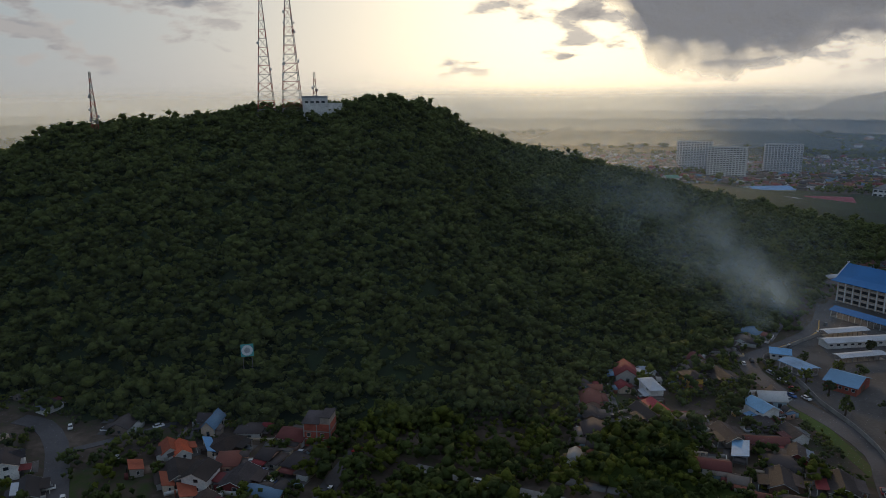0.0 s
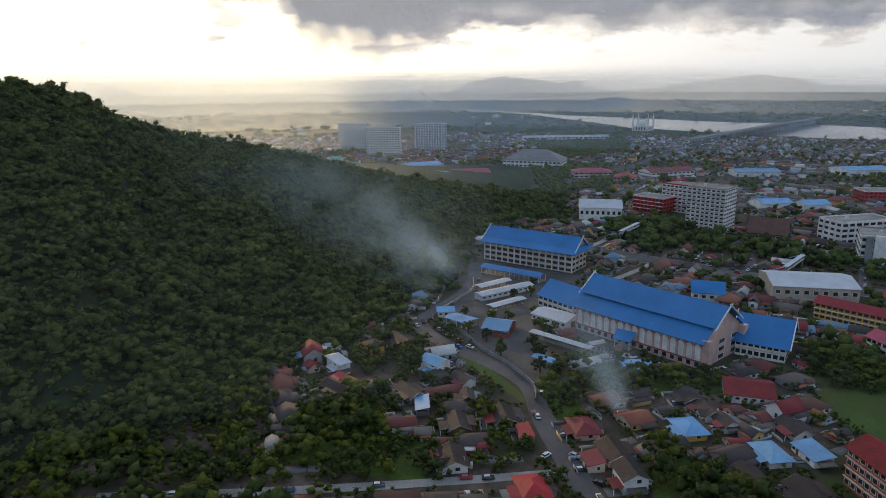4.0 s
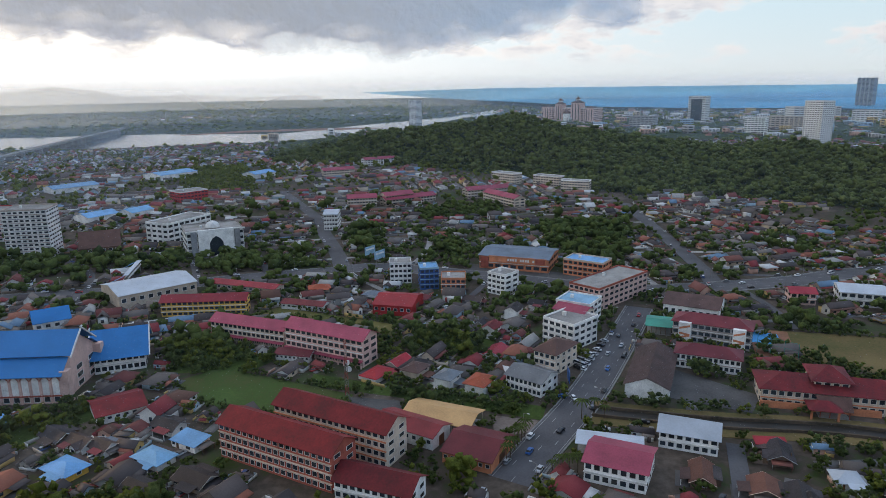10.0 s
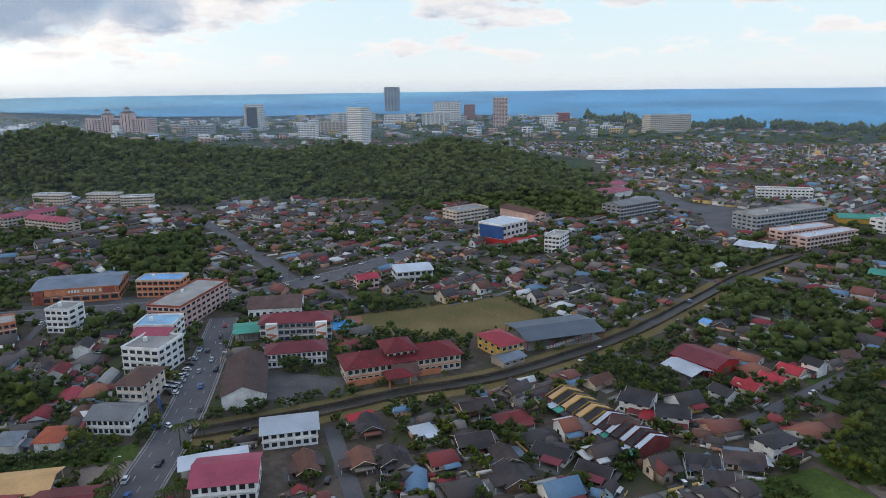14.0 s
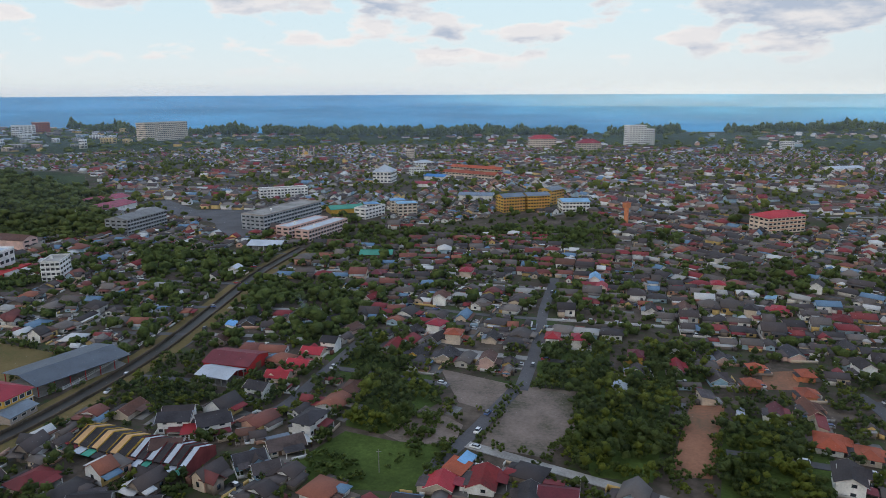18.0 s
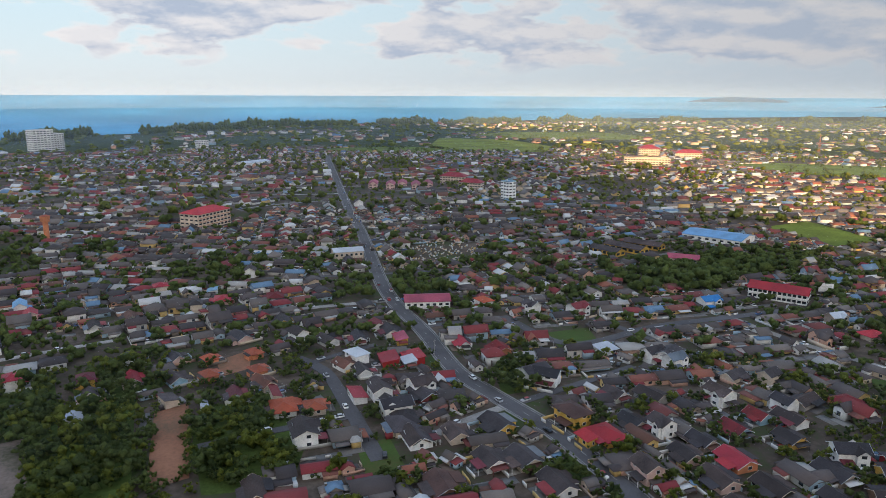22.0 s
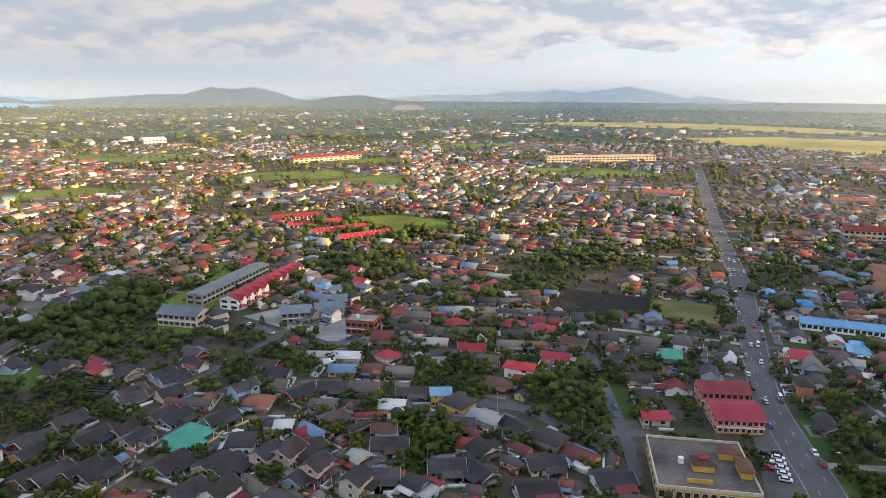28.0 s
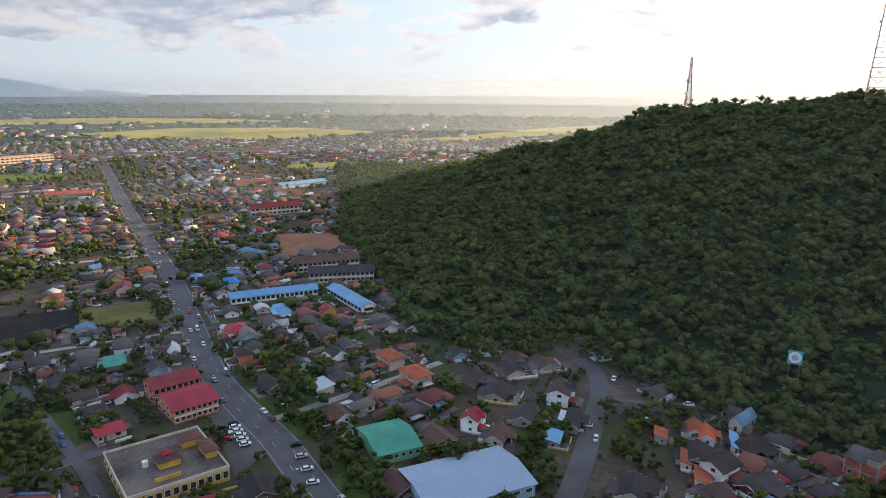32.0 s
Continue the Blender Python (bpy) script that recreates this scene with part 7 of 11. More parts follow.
def canal():
    line = smooth_line([(254.0, -2.4), (252.9, -25.2), (252.8, -52.5), (255.5, -87.0), (253.6, -124.5), (261.6, -169.8), (275.9, -218.5), (302.7, -280.8), (316.1, -310.6), (335.4, -354.1), (359.0, -430.8)], 10)
    ob = tagged(new("canal", ribbon(line, 3.6, -3.6, 0.12, 0.1).mesh("canal", WATER_DARK)), "straight brown-black drainage canal with grassy banks", "canal", kind="structure")
    for s in (-1, 1):
        part("canal_bank", ribbon(line, s * 6.8 + 3.2, s * 6.8 - 3.2, 0.16, 0.3), GRASS_BROWN, ob)
        part("canal_wall", ribbon(line, s * 3.7 + 0.35, s * 3.7 - 0.35, 1.3, 1.4), MUD, ob)
    ROADS.append((line, 16.0))
    fence = thing("white_fence", line[0].x, line[0].y, 0, 0, "long white painted fence along the canal", "fence")
    post = Geo().box(-0.14, -0.14, 0, 0.14, 0.14, 1.7).mesh("post", TRIM)
    last = None
    for i in range(14, len(line) - 16):
        u = (line[i + 1] - line[i - 1]).normalized()
        p = line[i] + Vector((-u.y, u.x)) * 13.0 - line[0]
        q = part("post", post, None, fence)
        q.matrix_basis = pose(p.x, p.y, 0.1, 0, 0, 0)
        if last is not None:
            part("rail", Geo().beam((last.x, last.y, 1.35), (p.x, p.y, 1.35), 0.16).beam((last.x, last.y, 0.75), (p.x, p.y, 0.75), 0.16).beam((last.x, last.y, 0.3), (p.x, p.y, 0.3), 0.3), TRIM, fence)
        last = p


canal()

# ---- houses of the eastern quarter ----
house("gable2", "dark", "white", 194.9, -200.8, along_road(194.9, -200.8) + 90, 13, 10)
house("cross", "red", "cream", 199.5, -218.3, along_road(199.5, -218.3) + 90, 14, 10)
house("cross", "red", "cream", 199.9, -232.8, along_road(199.9, -232.8) + 90, 14, 10)
house("cross", "red", "cream", 204.0, -248.3, along_road(204.0, -248.3) + 90, 14, 11)
house("gable2", "dark", "white", 201.3, -258.6, along_road(201.3, -258.6) + 90, 11, 10)
house("gable", "brown", "pink", 207.4, -284.8, along_road(207.4, -284.8), 13, 10)
house("hip2", "dark", "white", 157.9, -188.3, along_road(157.9, -188.3), 18, 11)
house("gable2", "dark", "white", 190.8, -170.9, along_road(190.8, -170.9), 15, 11)
house("gable2", "dark", "white", 205.9, -169.2, along_road(205.9, -169.2), 15, 11)
house("shed", "red", "white", 192.3, -163.7, along_road(192.3, -163.7), 12, 8)
house("gable2", "brown", "white", 188.7, -148.8, along_road(188.7, -148.8), 14, 10)
house("gable", "grey", "cream", 156.6, -172.4, along_road(156.6, -172.4), 18, 12)
house("cross", "grey", "sky", 160.9, -158.8, along_road(160.9, -158.8), 14, 11)
house("gable", "grey", "sky", 151.2, -156.4, along_road(151.2, -156.4), 12, 9)
house("cross", "brown", "cream", 257.2, -241.2, along_road(257.2, -241.2), 13, 10)
house("shed", "sky", "white", 268.0, -259.2, along_road(268.0, -259.2), 9, 6)
house("gable", "dark", "wood", 263.0, -267.5, along_road(263.0, -267.5), 14, 9)
house("gable", "dark", "white", 272.3, -282.9, along_road(272.3, -282.9), 16, 9)
house("cross", "dark", "cream", 246.5, -284.3, along_road(246.5, -284.3), 12, 9)
house("gable", "grey", "white", 225.3, -290.8, along_road(225.3, -290.8), 15, 9)
house("hip", "brown", "white", 163.0, -223.4, along_road(163.0, -223.4), 18, 10)
house("gable", "rust", "white", 174.1, -273.0, along_road(174.1, -273.0), 20, 10)
house("gable", "dark", "yellow", 158.7, -268.7, along_road(158.7, -268.7), 11, 9)
house("hip2", "red", "white", 167.0, -305.2, along_road(167.0, -305.2), 12, 11)
house("hip2", "orange", "cream", 152.3, -296.3, along_road(152.3, -296.3), 11, 11)
house("gable", "dark", "grey", 160.4, -292.5, along_road(160.4, -292.5), 14, 9)
house("gable", "dark", "cream", 145.0, -274.4, along_road(145.0, -274.4), 16, 11)
house("gable2", "brown", "pink", 123.2, -273.9, along_road(123.2, -273.9), 13, 9)
house("gable", "dark", "wood", 177.1, -296.7, along_road(177.1, -296.7), 12, 9)
house("gable", "grey", "cream", 135.8, -306.1, along_road(135.8, -306.1), 13, 8)
house("hip2", "red", "white", 106.2, -314.1, along_road(106.2, -314.1), 10, 9)
house("hip2", "red", "white", 94.2, -317.8, along_road(94.2, -317.8), 10, 9)
house("hip2", "maroon", "yellow", 64.1, -308.8, along_road(64.1, -308.8), 9, 9)
house("gable", "grey", "pink", 60.9, -296.8, along_road(60.9, -296.8), 11, 9)
house("shed", "white", "white", 63.3, -276.3, along_road(63.3, -276.3), 11, 8)
house("gable", "red", "cream", 45.8, -308.9, along_road(45.8, -308.9), 16, 8)
house("cross", "grey", "white", 50.0, -335.2, along_road(50.0, -335.2), 13, 10)
house("shed", "orange", "cream", 94.5, -186.1, along_road(94.5, -186.1), 10, 9)
house("gable", "red", "cream", 95.3, -175.7, along_road(95.3, -175.7), 12, 15)
house("gable", "rust", "white", 83.9, -184.0, along_road(83.9, -184.0), 18, 12)
house("gable", "dark", "wood", 67.5, -182.3, along_road(67.5, -182.3), 14, 10)
house("gable", "maroon", "wood", 59.6, -186.7, along_road(59.6, -186.7) + 90, 16, 12)
house("shed", "sky", "white", 93.6, -191.9, along_road(93.6, -191.9), 8, 5)
house("hip", "orange", "orange", 14.2, -324.0, along_road(14.2, -324.0), 8, 8)
house("hip", "orange", "orange", 14.2, -304.9, along_road(14.2, -304.9), 9, 8)
house("hip", "orange", "orange", -6.1, -326.5, along_road(-6.1, -326.5), 9, 8)
house("hip", "orange", "orange", -6.7, -304.5, along_road(-6.7, -304.5), 12, 8)
house("cross", "grey", "sky", 28.1, -304.1, along_road(28.1, -304.1), 14, 10)
house("gable", "grey", "pink", 29.5, -329.7, along_road(29.5, -329.7), 12, 9)
house("shed", "grey", "cream", 29.4, -283.0, along_road(29.4, -283.0), 10, 8)
house("shed", "white", "white", 15.4, -272.4, along_road(15.4, -272.4), 8, 4)
house("gable", "maroon", "white", 3.3, -279.6, along_road(3.3, -279.6), 14, 8)
house("gable", "brown", "cream", -8.4, -289.1, along_road(-8.4, -289.1), 18, 8)
house("shed", "maroon", "cream", -12.4, -277.6, along_road(-12.4, -277.6), 20, 5)
house("hip", "orange", "white", -14.7, -262.9, along_road(-14.7, -262.9), 26, 13)
house("hip", "orange", "cream", -26.7, -259.8, along_road(-26.7, -259.8), 13, 10)
house("cross2", "dark", "white", -20.0, -236.1, along_road(-20.0, -236.1), 17, 12)
house("gable", "dark", "pink", -0.1, -351.6, along_road(-0.1, -351.6), 22, 11)
house("gable2", "dark", "white", -28.7, -342.3, along_road(-28.7, -342.3), 13, 10)
house("gable", "dark", "yellow", -22.7, -371.4, along_road(-22.7, -371.4), 24, 9)
house("cross", "dark", "white", -42.2, -333.9, along_road(-42.2, -333.9), 16, 10)
house("gable", "dark", "white", -58.0, -333.6, along_road(-58.0, -333.6), 18, 9)
house("gable", "dark", "white", -75.5, -339.0, along_road(-75.5, -339.0), 18, 10)
house("shed", "pink", "yellow", -78.2, -326.7, along_road(-78.2, -326.7), 16, 8)
house("cross", "maroon", "white", -70.7, -350.3, along_road(-70.7, -350.3), 14, 10)
house("hip2", "white", "white", -52.0, -305.2, along_road(-52.0, -305.2), 14, 10)
house("cross", "brown", "white", -45.0, -299.9, along_road(-45.0, -299.9), 14, 9)
house("cross", "dark", "white", -51.6, -290.3, along_road(-51.6, -290.3), 14, 9)
house("cross2", "dark", "white", -54.4, -264.9, along_road(-54.4, -264.9), 16, 11)
house("shed", "red", "white", -45.1, -266.0, along_road(-45.1, -266.0), 16, 8)
house("shed", "red", "red", -66.4, -301.2, along_road(-66.4, -301.2), 18, 11)
house("shed", "white", "grey", -74.5, -295.1, along_road(-74.5, -295.1), 10, 8)
house("gable", "grey", "maroon", -71.8, -259.2, along_road(-71.8, -259.2), 26, 16)
house("hip", "grey", "cream", -56.4, -234.9, along_road(-56.4, -234.9), 24, 13)
house("cross", "grey", "white", -60.1, -223.7, along_road(-60.1, -223.7), 16, 10)
house("gable", "dark", "wood", -1.3, -204.2, along_road(-1.3, -204.2), 18, 9)
house("gable2", "white", "white", 347.6, -343.4, along_road(347.6, -343.4), 13, 9)
house("gable", "grey", "white", 352.8, -328.7, along_road(352.8, -328.7), 14, 9)
house("hip2", "red", "cream", 201.8, -411.1, along_road(201.8, -411.1), 14, 11)
house("cross2", "brown", "white", 189.3, -350.7, along_road(189.3, -350.7), 14, 11)
house("gable", "dark", "sky", 207.6, -337.1, along_road(207.6, -337.1), 13, 9)
house("gable", "rust", "cream", 229.4, -336.0, along_road(229.4, -336.0), 14, 9)
house("hip", "maroon", "wood", 258.0, -386.2, along_road(258.0, -386.2), 14, 10)
house("hip2", "red", "cream", 45.7, -453.3, along_road(45.7, -453.3), 11, 11)
house("gable2", "sky", "white", 119.2, -433.6, along_road(119.2, -433.6), 20, 9)
house("gable2", "red", "pink", 109.4, -414.4, along_road(109.4, -414.4), 13, 9)
house("gable", "grey", "white", 74.0, -390.1, along_road(74.0, -390.1), 16, 9)
house("gable", "brown", "white", 57.2, -401.3, along_road(57.2, -401.3), 18, 10)
house("hip", "red", "pink", 8.7, -422.5, along_road(8.7, -422.5), 16, 12)
house("hip", "rust", "cream", -22.2, -419.9, along_road(-22.2, -419.9), 18, 13)
house("gable2", "dark", "white", -9.4, -479.7, along_road(-9.4, -479.7), 14, 10)
house("hip", "maroon", "cream", 6.1, -511.8, along_road(6.1, -511.8), 16, 11)
house("hip2", "grey", "cream", 23.0, -408.3, along_road(23.0, -408.3), 12, 9)
house("shed", "sky", "white", 14.7, -443.0, along_road(14.7, -443.0), 12, 8)
hall("maroon_barn", "long barn with a maroon and grey sheet roof", (235.7, -209.2), (213.7, -214.3), 18, 5, 2.4, "maroon", "red", False, 6)
hall("pale_barn", "low open barn with a pale sheet roof", (229.7, -199.4), (213.4, -201.3), 12, 4, 1.6, "white", "grey", True, 5)
hall("pale_market", "low market under a pale vaulted roof", (394.9, -404.6), (369.5, -414.3), 20, 4, 2.5, "white", "white", True, 6)
hall("green_sheds", "row of green-roofed sheds", (295.6, -419.3), (273.9, -429.6), 16, 4, 2, "teal", "wood", False, 5)
hall("rose_workshops", "long workshop with a rose-red roof", (-93.8, -377.6), (-119.6, -372.5), 16, 4.6, 2, "pink", "white", False, 7)
hall("cream_garage", "wide white garage with a pale roof", (-71.8, -510.1), (-94.1, -510.8), 13, 6, 2, "white", "cream", False, 6)
# ---- houses beside the east road ----
house("cross", "rust", "orange", -121.9, -298.2, along_road(-121.9, -298.2), 15, 11)
house("gable", "red", "white", -106.3, -311.2, along_road(-106.3, -311.2), 15, 8)
house("shed", "red", "red", -77.9, -300.1, along_road(-77.9, -300.1), 16, 12)
house("gable2", "grey", "white", -123.7, -263.2, along_road(-123.7, -263.2) + 90, 18, 15)
house("shed", "white", "white", -170.8, -283.1, along_road(-170.8, -283.1), 14, 11)
house("cross2", "dark", "white", -187.8, -267.9, along_road(-187.8, -267.9), 14, 11)
house("cross2", "steel", "white", -192.6, -258.0, along_road(-192.6, -258.0), 13, 10)
house("cross2", "grey", "white", -188.1, -220.5, along_road(-188.1, -220.5), 15, 11)
house("hip2", "brown", "yellow", -121.1, -221.7, along_road(-121.1, -221.7), 18, 13)
house("cross", "grey", "white", -148.2, -235.9, along_road(-148.2, -235.9), 13, 10)
house("gable", "dark", "grey", -162.0, -230.3, along_road(-162.0, -230.3), 18, 11)
house("hip", "red", "yellow", -127.0, -205.7, along_road(-127.0, -205.7), 17, 13)
house("shed", "red", "yellow", -118.2, -205.4, along_road(-118.2, -205.4), 9, 6)
house("gable", "grey", "cream", -91.0, -199.1, along_road(-91.0, -199.1), 16, 12)
house("gable", "grey", "yellow", -91.4, -225.3, along_road(-91.4, -225.3), 22, 14)
house("hip", "grey", "cream", -58.8, -239.7, along_road(-58.8, -239.7), 17, 13)
house("cross", "grey", "cream", -73.7, -222.5, along_road(-73.7, -222.5), 14, 10)
house("gable", "dark", "white", -79.3, -201.3, along_road(-79.3, -201.3), 15, 11)
house("gable", "dark", "white", -94.8, -181.2, along_road(-94.8, -181.2), 17, 11)
house("gable", "brown", "wood", -58.9, -190.9, along_road(-58.9, -190.9), 20, 13)
house("cross", "grey", "white", -58.5, -223.8, along_road(-58.5, -223.8), 17, 10)
house("gable2", "grey", "pink", -126.2, -178.3, along_road(-126.2, -178.3), 13, 10)
house("cross2", "grey", "white", -148.9, -203.6, along_road(-148.9, -203.6), 12, 10)
house("gable", "dark", "grey", -141.1, -211.7, along_road(-141.1, -211.7), 14, 10)
house("gable", "dark", "pink", -145.9, -185.1, along_road(-145.9, -185.1), 14, 10)
house("gable", "dark", "grey", -157.5, -191.5, along_road(-157.5, -191.5), 13, 9)
house("gable2", "dark", "white", -206.7, -205.3, along_road(-206.7, -205.3), 12, 9)
house("gable", "grey", "cream", -209.1, -237.6, along_road(-209.1, -237.6), 15, 9)
house("gable2", "grey", "cream", -221.0, -229.5, along_road(-221.0, -229.5), 12, 9)
house("hip", "rust", "orange", -234.8, -202.4, along_road(-234.8, -202.4), 14, 11)
house("gable", "dark", "white", -201.7, -196.5, along_road(-201.7, -196.5), 16, 10)
house("gable", "dark", "grey", -219.1, -207.4, along_road(-219.1, -207.4), 18, 9)
house("gable", "rust", "sky", -191.3, -202.2, along_road(-191.3, -202.2), 12, 9)
house("gable", "rust", "sky", -175.1, -195.8, along_road(-175.1, -195.8), 14, 10)
house("gable", "red", "orange", -160.4, -177.0, along_road(-160.4, -177.0), 16, 12)
house("cross2", "dark", "white", -199.3, -167.4, along_road(-199.3, -167.4), 15, 11)
house("gable", "dark", "red", -213.4, -158.0, along_road(-213.4, -158.0), 22, 12)
house("gable", "dark", "yellow", -189.4, -183.9, along_road(-189.4, -183.9), 13, 10)
house("gable", "dark", "pink", -146.6, -168.4, along_road(-146.6, -168.4), 16, 11)
house("gable", "dark", "green", -159.9, -158.9, along_road(-159.9, -158.9), 16, 11)
house("gable", "dark", "wood", -191.5, -142.7, along_road(-191.5, -142.7), 18, 12)
house("gable", "dark", "grey", -186.0, -160.4, along_road(-186.0, -160.4), 16, 11)
house("gable", "dark", "wood", -196.0, -130.5, along_road(-196.0, -130.5), 16, 11)
house("gable", "dark", "pink", -142.2, -150.4, along_road(-142.2, -150.4), 18, 12)
house("gable", "dark", "white", -174.0, -146.8, along_road(-174.0, -146.8), 14, 10)
house("gable", "dark", "pink", -278.7, -185.8, along_road(-278.7, -185.8), 14, 9)
house("gable", "red", "white", -283.2, -173.5, along_road(-283.2, -173.5), 15, 7)
house("gable", "dark", "pink", -276.7, -155.2, along_road(-276.7, -155.2), 14, 9)
house("cross", "grey", "cream", -255.2, -144.2, along_road(-255.2, -144.2), 15, 10)
house("gable", "dark", "sky", -272.9, -139.0, along_road(-272.9, -139.0), 14, 10)
house("gable", "dark", "cream", -223.4, -130.4, along_road(-223.4, -130.4), 12, 9)
house("gable", "dark", "grey", -235.4, -121.5, along_road(-235.4, -121.5), 15, 11)
house("hip", "teal", "green", -221.9, -106.3, along_road(-221.9, -106.3), 17, 12)
house("hip2", "dark", "white", -380.7, -255.7, along_road(-380.7, -255.7), 15, 10)
house("hip2", "dark", "white", -372.6, -233.6, along_road(-372.6, -233.6), 15, 11)
house("gable2", "dark", "white", -381.2, -269.9, along_road(-381.2, -269.9), 16, 10)
house("shed", "white", "grey", -429.5, -244.3, along_road(-429.5, -244.3), 17, 10)
house("cross2", "white", "grey", -314.9, -284.7, along_road(-314.9, -284.7), 13, 10)
house("cross2", "blue", "white", -268.1, -331.5, along_road(-268.1, -331.5), 16, 12)
house("cross2", "maroon", "white", -186.5, -341.6, along_road(-186.5, -341.6), 15, 12)
house("cross2", "grey", "white", -162.4, -352.2, along_road(-162.4, -352.2), 13, 10)
house("hip2", "orange", "white", -138.7, -367.7, along_road(-138.7, -367.7), 14, 10)
# ---- houses of the southern quarter ----
house("hip", "red", "white", -302.1, -44.9, along_road(-302.1, -44.9), 12, 10)
house("hip2", "dark", "white", -299.2, -18.3, along_road(-299.2, -18.3), 16, 10)
house("gable", "red", "white", -314.5, -5.6, along_road(-314.5, -5.6), 20, 10)
house("hip", "red", "yellow", -350.1, -15.4, along_road(-350.1, -15.4), 14, 11)
house("hip", "red", "cream", -350.6, 14.5, along_road(-350.6, 14.5), 16, 11)
house("hip", "red", "white", -344.7, 30.5, along_road(-344.7, 30.5), 15, 11)
house("gable", "brown", "cream", -325.9, 44.3, along_road(-325.9, 44.3), 20, 12)
house("gable", "red", "white", -305.9, 34.1, along_road(-305.9, 34.1), 24, 10)
house("hip2", "red", "white", -286.4, 16.1, along_road(-286.4, 16.1), 17, 11)
house("hip", "brown", "maroon", -274.0, 6.1, along_road(-274.0, 6.1), 20, 12)
house("gable2", "sky", "yellow", -257.7, -16.8, along_road(-257.7, -16.8), 11, 9)
house("gable", "grey", "pink", -263.0, -28.8, along_road(-263.0, -28.8), 17, 10)
house("gable", "dark", "wood", -266.1, -62.4, along_road(-266.1, -62.4), 26, 12)
house("gable", "grey", "pink", -238.3, -56.3, along_road(-238.3, -56.3), 13, 9)
house("gable", "grey", "yellow", -220.6, -32.3, along_road(-220.6, -32.3), 20, 12)
house("gable", "brown", "wood", -230.8, -35.8, along_road(-230.8, -35.8), 12, 9)
house("gable", "grey", "white", -237.3, -7.0, along_road(-237.3, -7.0), 12, 12)
house("gable", "dark", "cream", -219.0, 0.5, along_road(-219.0, 0.5), 12, 12)
house("gable", "dark", "cream", -235.6, 12.9, along_road(-235.6, 12.9), 18, 9)
house("gable", "dark", "cream", -211.2, 21.3, along_road(-211.2, 21.3), 17, 11)
house("gable", "grey", "grey", -207.1, -11.5, along_road(-207.1, -11.5), 16, 13)
house("gable", "dark", "grey", -204.4, -0.3, along_road(-204.4, -0.3), 15, 10)
house("gable", "dark", "white", -195.1, 17.4, along_road(-195.1, 17.4), 24, 11)
house("gable", "dark", "white", -202.3, 42.2, along_road(-202.3, 42.2), 17, 12)
house("gable2", "dark", "cream", -193.6, -39.2, along_road(-193.6, -39.2), 13, 10)
house("gable", "grey", "cream", -200.5, -31.3, along_road(-200.5, -31.3), 13, 10)
house("gable2", "grey", "pink", -201.0, -53.6, along_road(-201.0, -53.6), 13, 10)
house("gable", "dark", "sky", -214.7, -60.0, along_road(-214.7, -60.0), 16, 11)
house("gable2", "dark", "cream", -209.3, -65.3, along_road(-209.3, -65.3), 14, 11)
house("gable2", "dark", "pink", -206.9, -72.3, along_road(-206.9, -72.3), 13, 10)
house("gable", "grey", "sky", -196.9, -58.2, along_road(-196.9, -58.2), 13, 10)
house("gable", "dark", "grey", -201.9, -84.2, along_road(-201.9, -84.2), 18, 13)
house("gable", "dark", "sky", -202.3, -103.6, along_road(-202.3, -103.6), 18, 14)
house("gable", "dark", "cream", -203.3, -88.6, along_road(-203.3, -88.6), 16, 11)
house("hip", "teal", "green", -215.4, -105.5, along_road(-215.4, -105.5), 16, 12)
house("gable", "dark", "green", -235.2, -98.9, along_road(-235.2, -98.9), 18, 10)
house("gable", "dark", "grey", -234.0, -115.9, along_road(-234.0, -115.9), 20, 11)
house("gable", "grey", "pink", -218.2, -123.3, along_road(-218.2, -123.3), 14, 9)
house("gable", "dark", "grey", -217.0, -139.3, along_road(-217.0, -139.3), 18, 11)
house("gable", "dark", "yellow", -206.1, -153.0, along_road(-206.1, -153.0), 24, 14)
house("gable", "dark", "wood", -228.9, -154.9, along_road(-228.9, -154.9), 18, 10)
house("gable", "dark", "wood", -192.8, -138.6, along_road(-192.8, -138.6), 20, 13)
house("gable", "dark", "grey", -195.5, -125.0, along_road(-195.5, -125.0), 16, 11)
house("gable2", "dark", "white", -182.2, -88.9, along_road(-182.2, -88.9), 16, 11)
house("gable2", "dark", "white", -184.4, -79.2, along_road(-184.4, -79.2), 14, 11)
house("cross2", "grey", "sky", -257.2, -97.7, along_road(-257.2, -97.7), 15, 10)
house("gable", "dark", "grey", -278.8, -90.3, along_road(-278.8, -90.3), 18, 10)
house("gable", "dark", "red", -259.6, -75.1, along_road(-259.6, -75.1), 22, 11)
house("gable", "dark", "white", -285.5, -130.0, along_road(-285.5, -130.0), 18, 8)
house("gable", "grey", "wood", -298.9, -135.6, along_road(-298.9, -135.6), 16, 9)
house("gable", "dark", "sky", -269.6, -133.2, along_road(-269.6, -133.2), 18, 10)
house("gable", "dark", "pink", -274.0, -155.5, along_road(-274.0, -155.5), 14, 10)
house("gable", "red", "white", -276.1, -169.5, along_road(-276.1, -169.5), 17, 8)
house("gable", "dark", "pink", -274.7, -188.1, along_road(-274.7, -188.1), 17, 9)
house("gable", "dark", "sky", -276.3, -210.0, along_road(-276.3, -210.0), 12, 9)
house("gable", "grey", "sky", -249.4, -141.5, along_road(-249.4, -141.5), 14, 9)
house("gable", "dark", "pink", -255.7, -128.1, along_road(-255.7, -128.1), 14, 9)
house("gable", "dark", "grey", -287.9, -98.2, along_road(-287.9, -98.2), 16, 9)
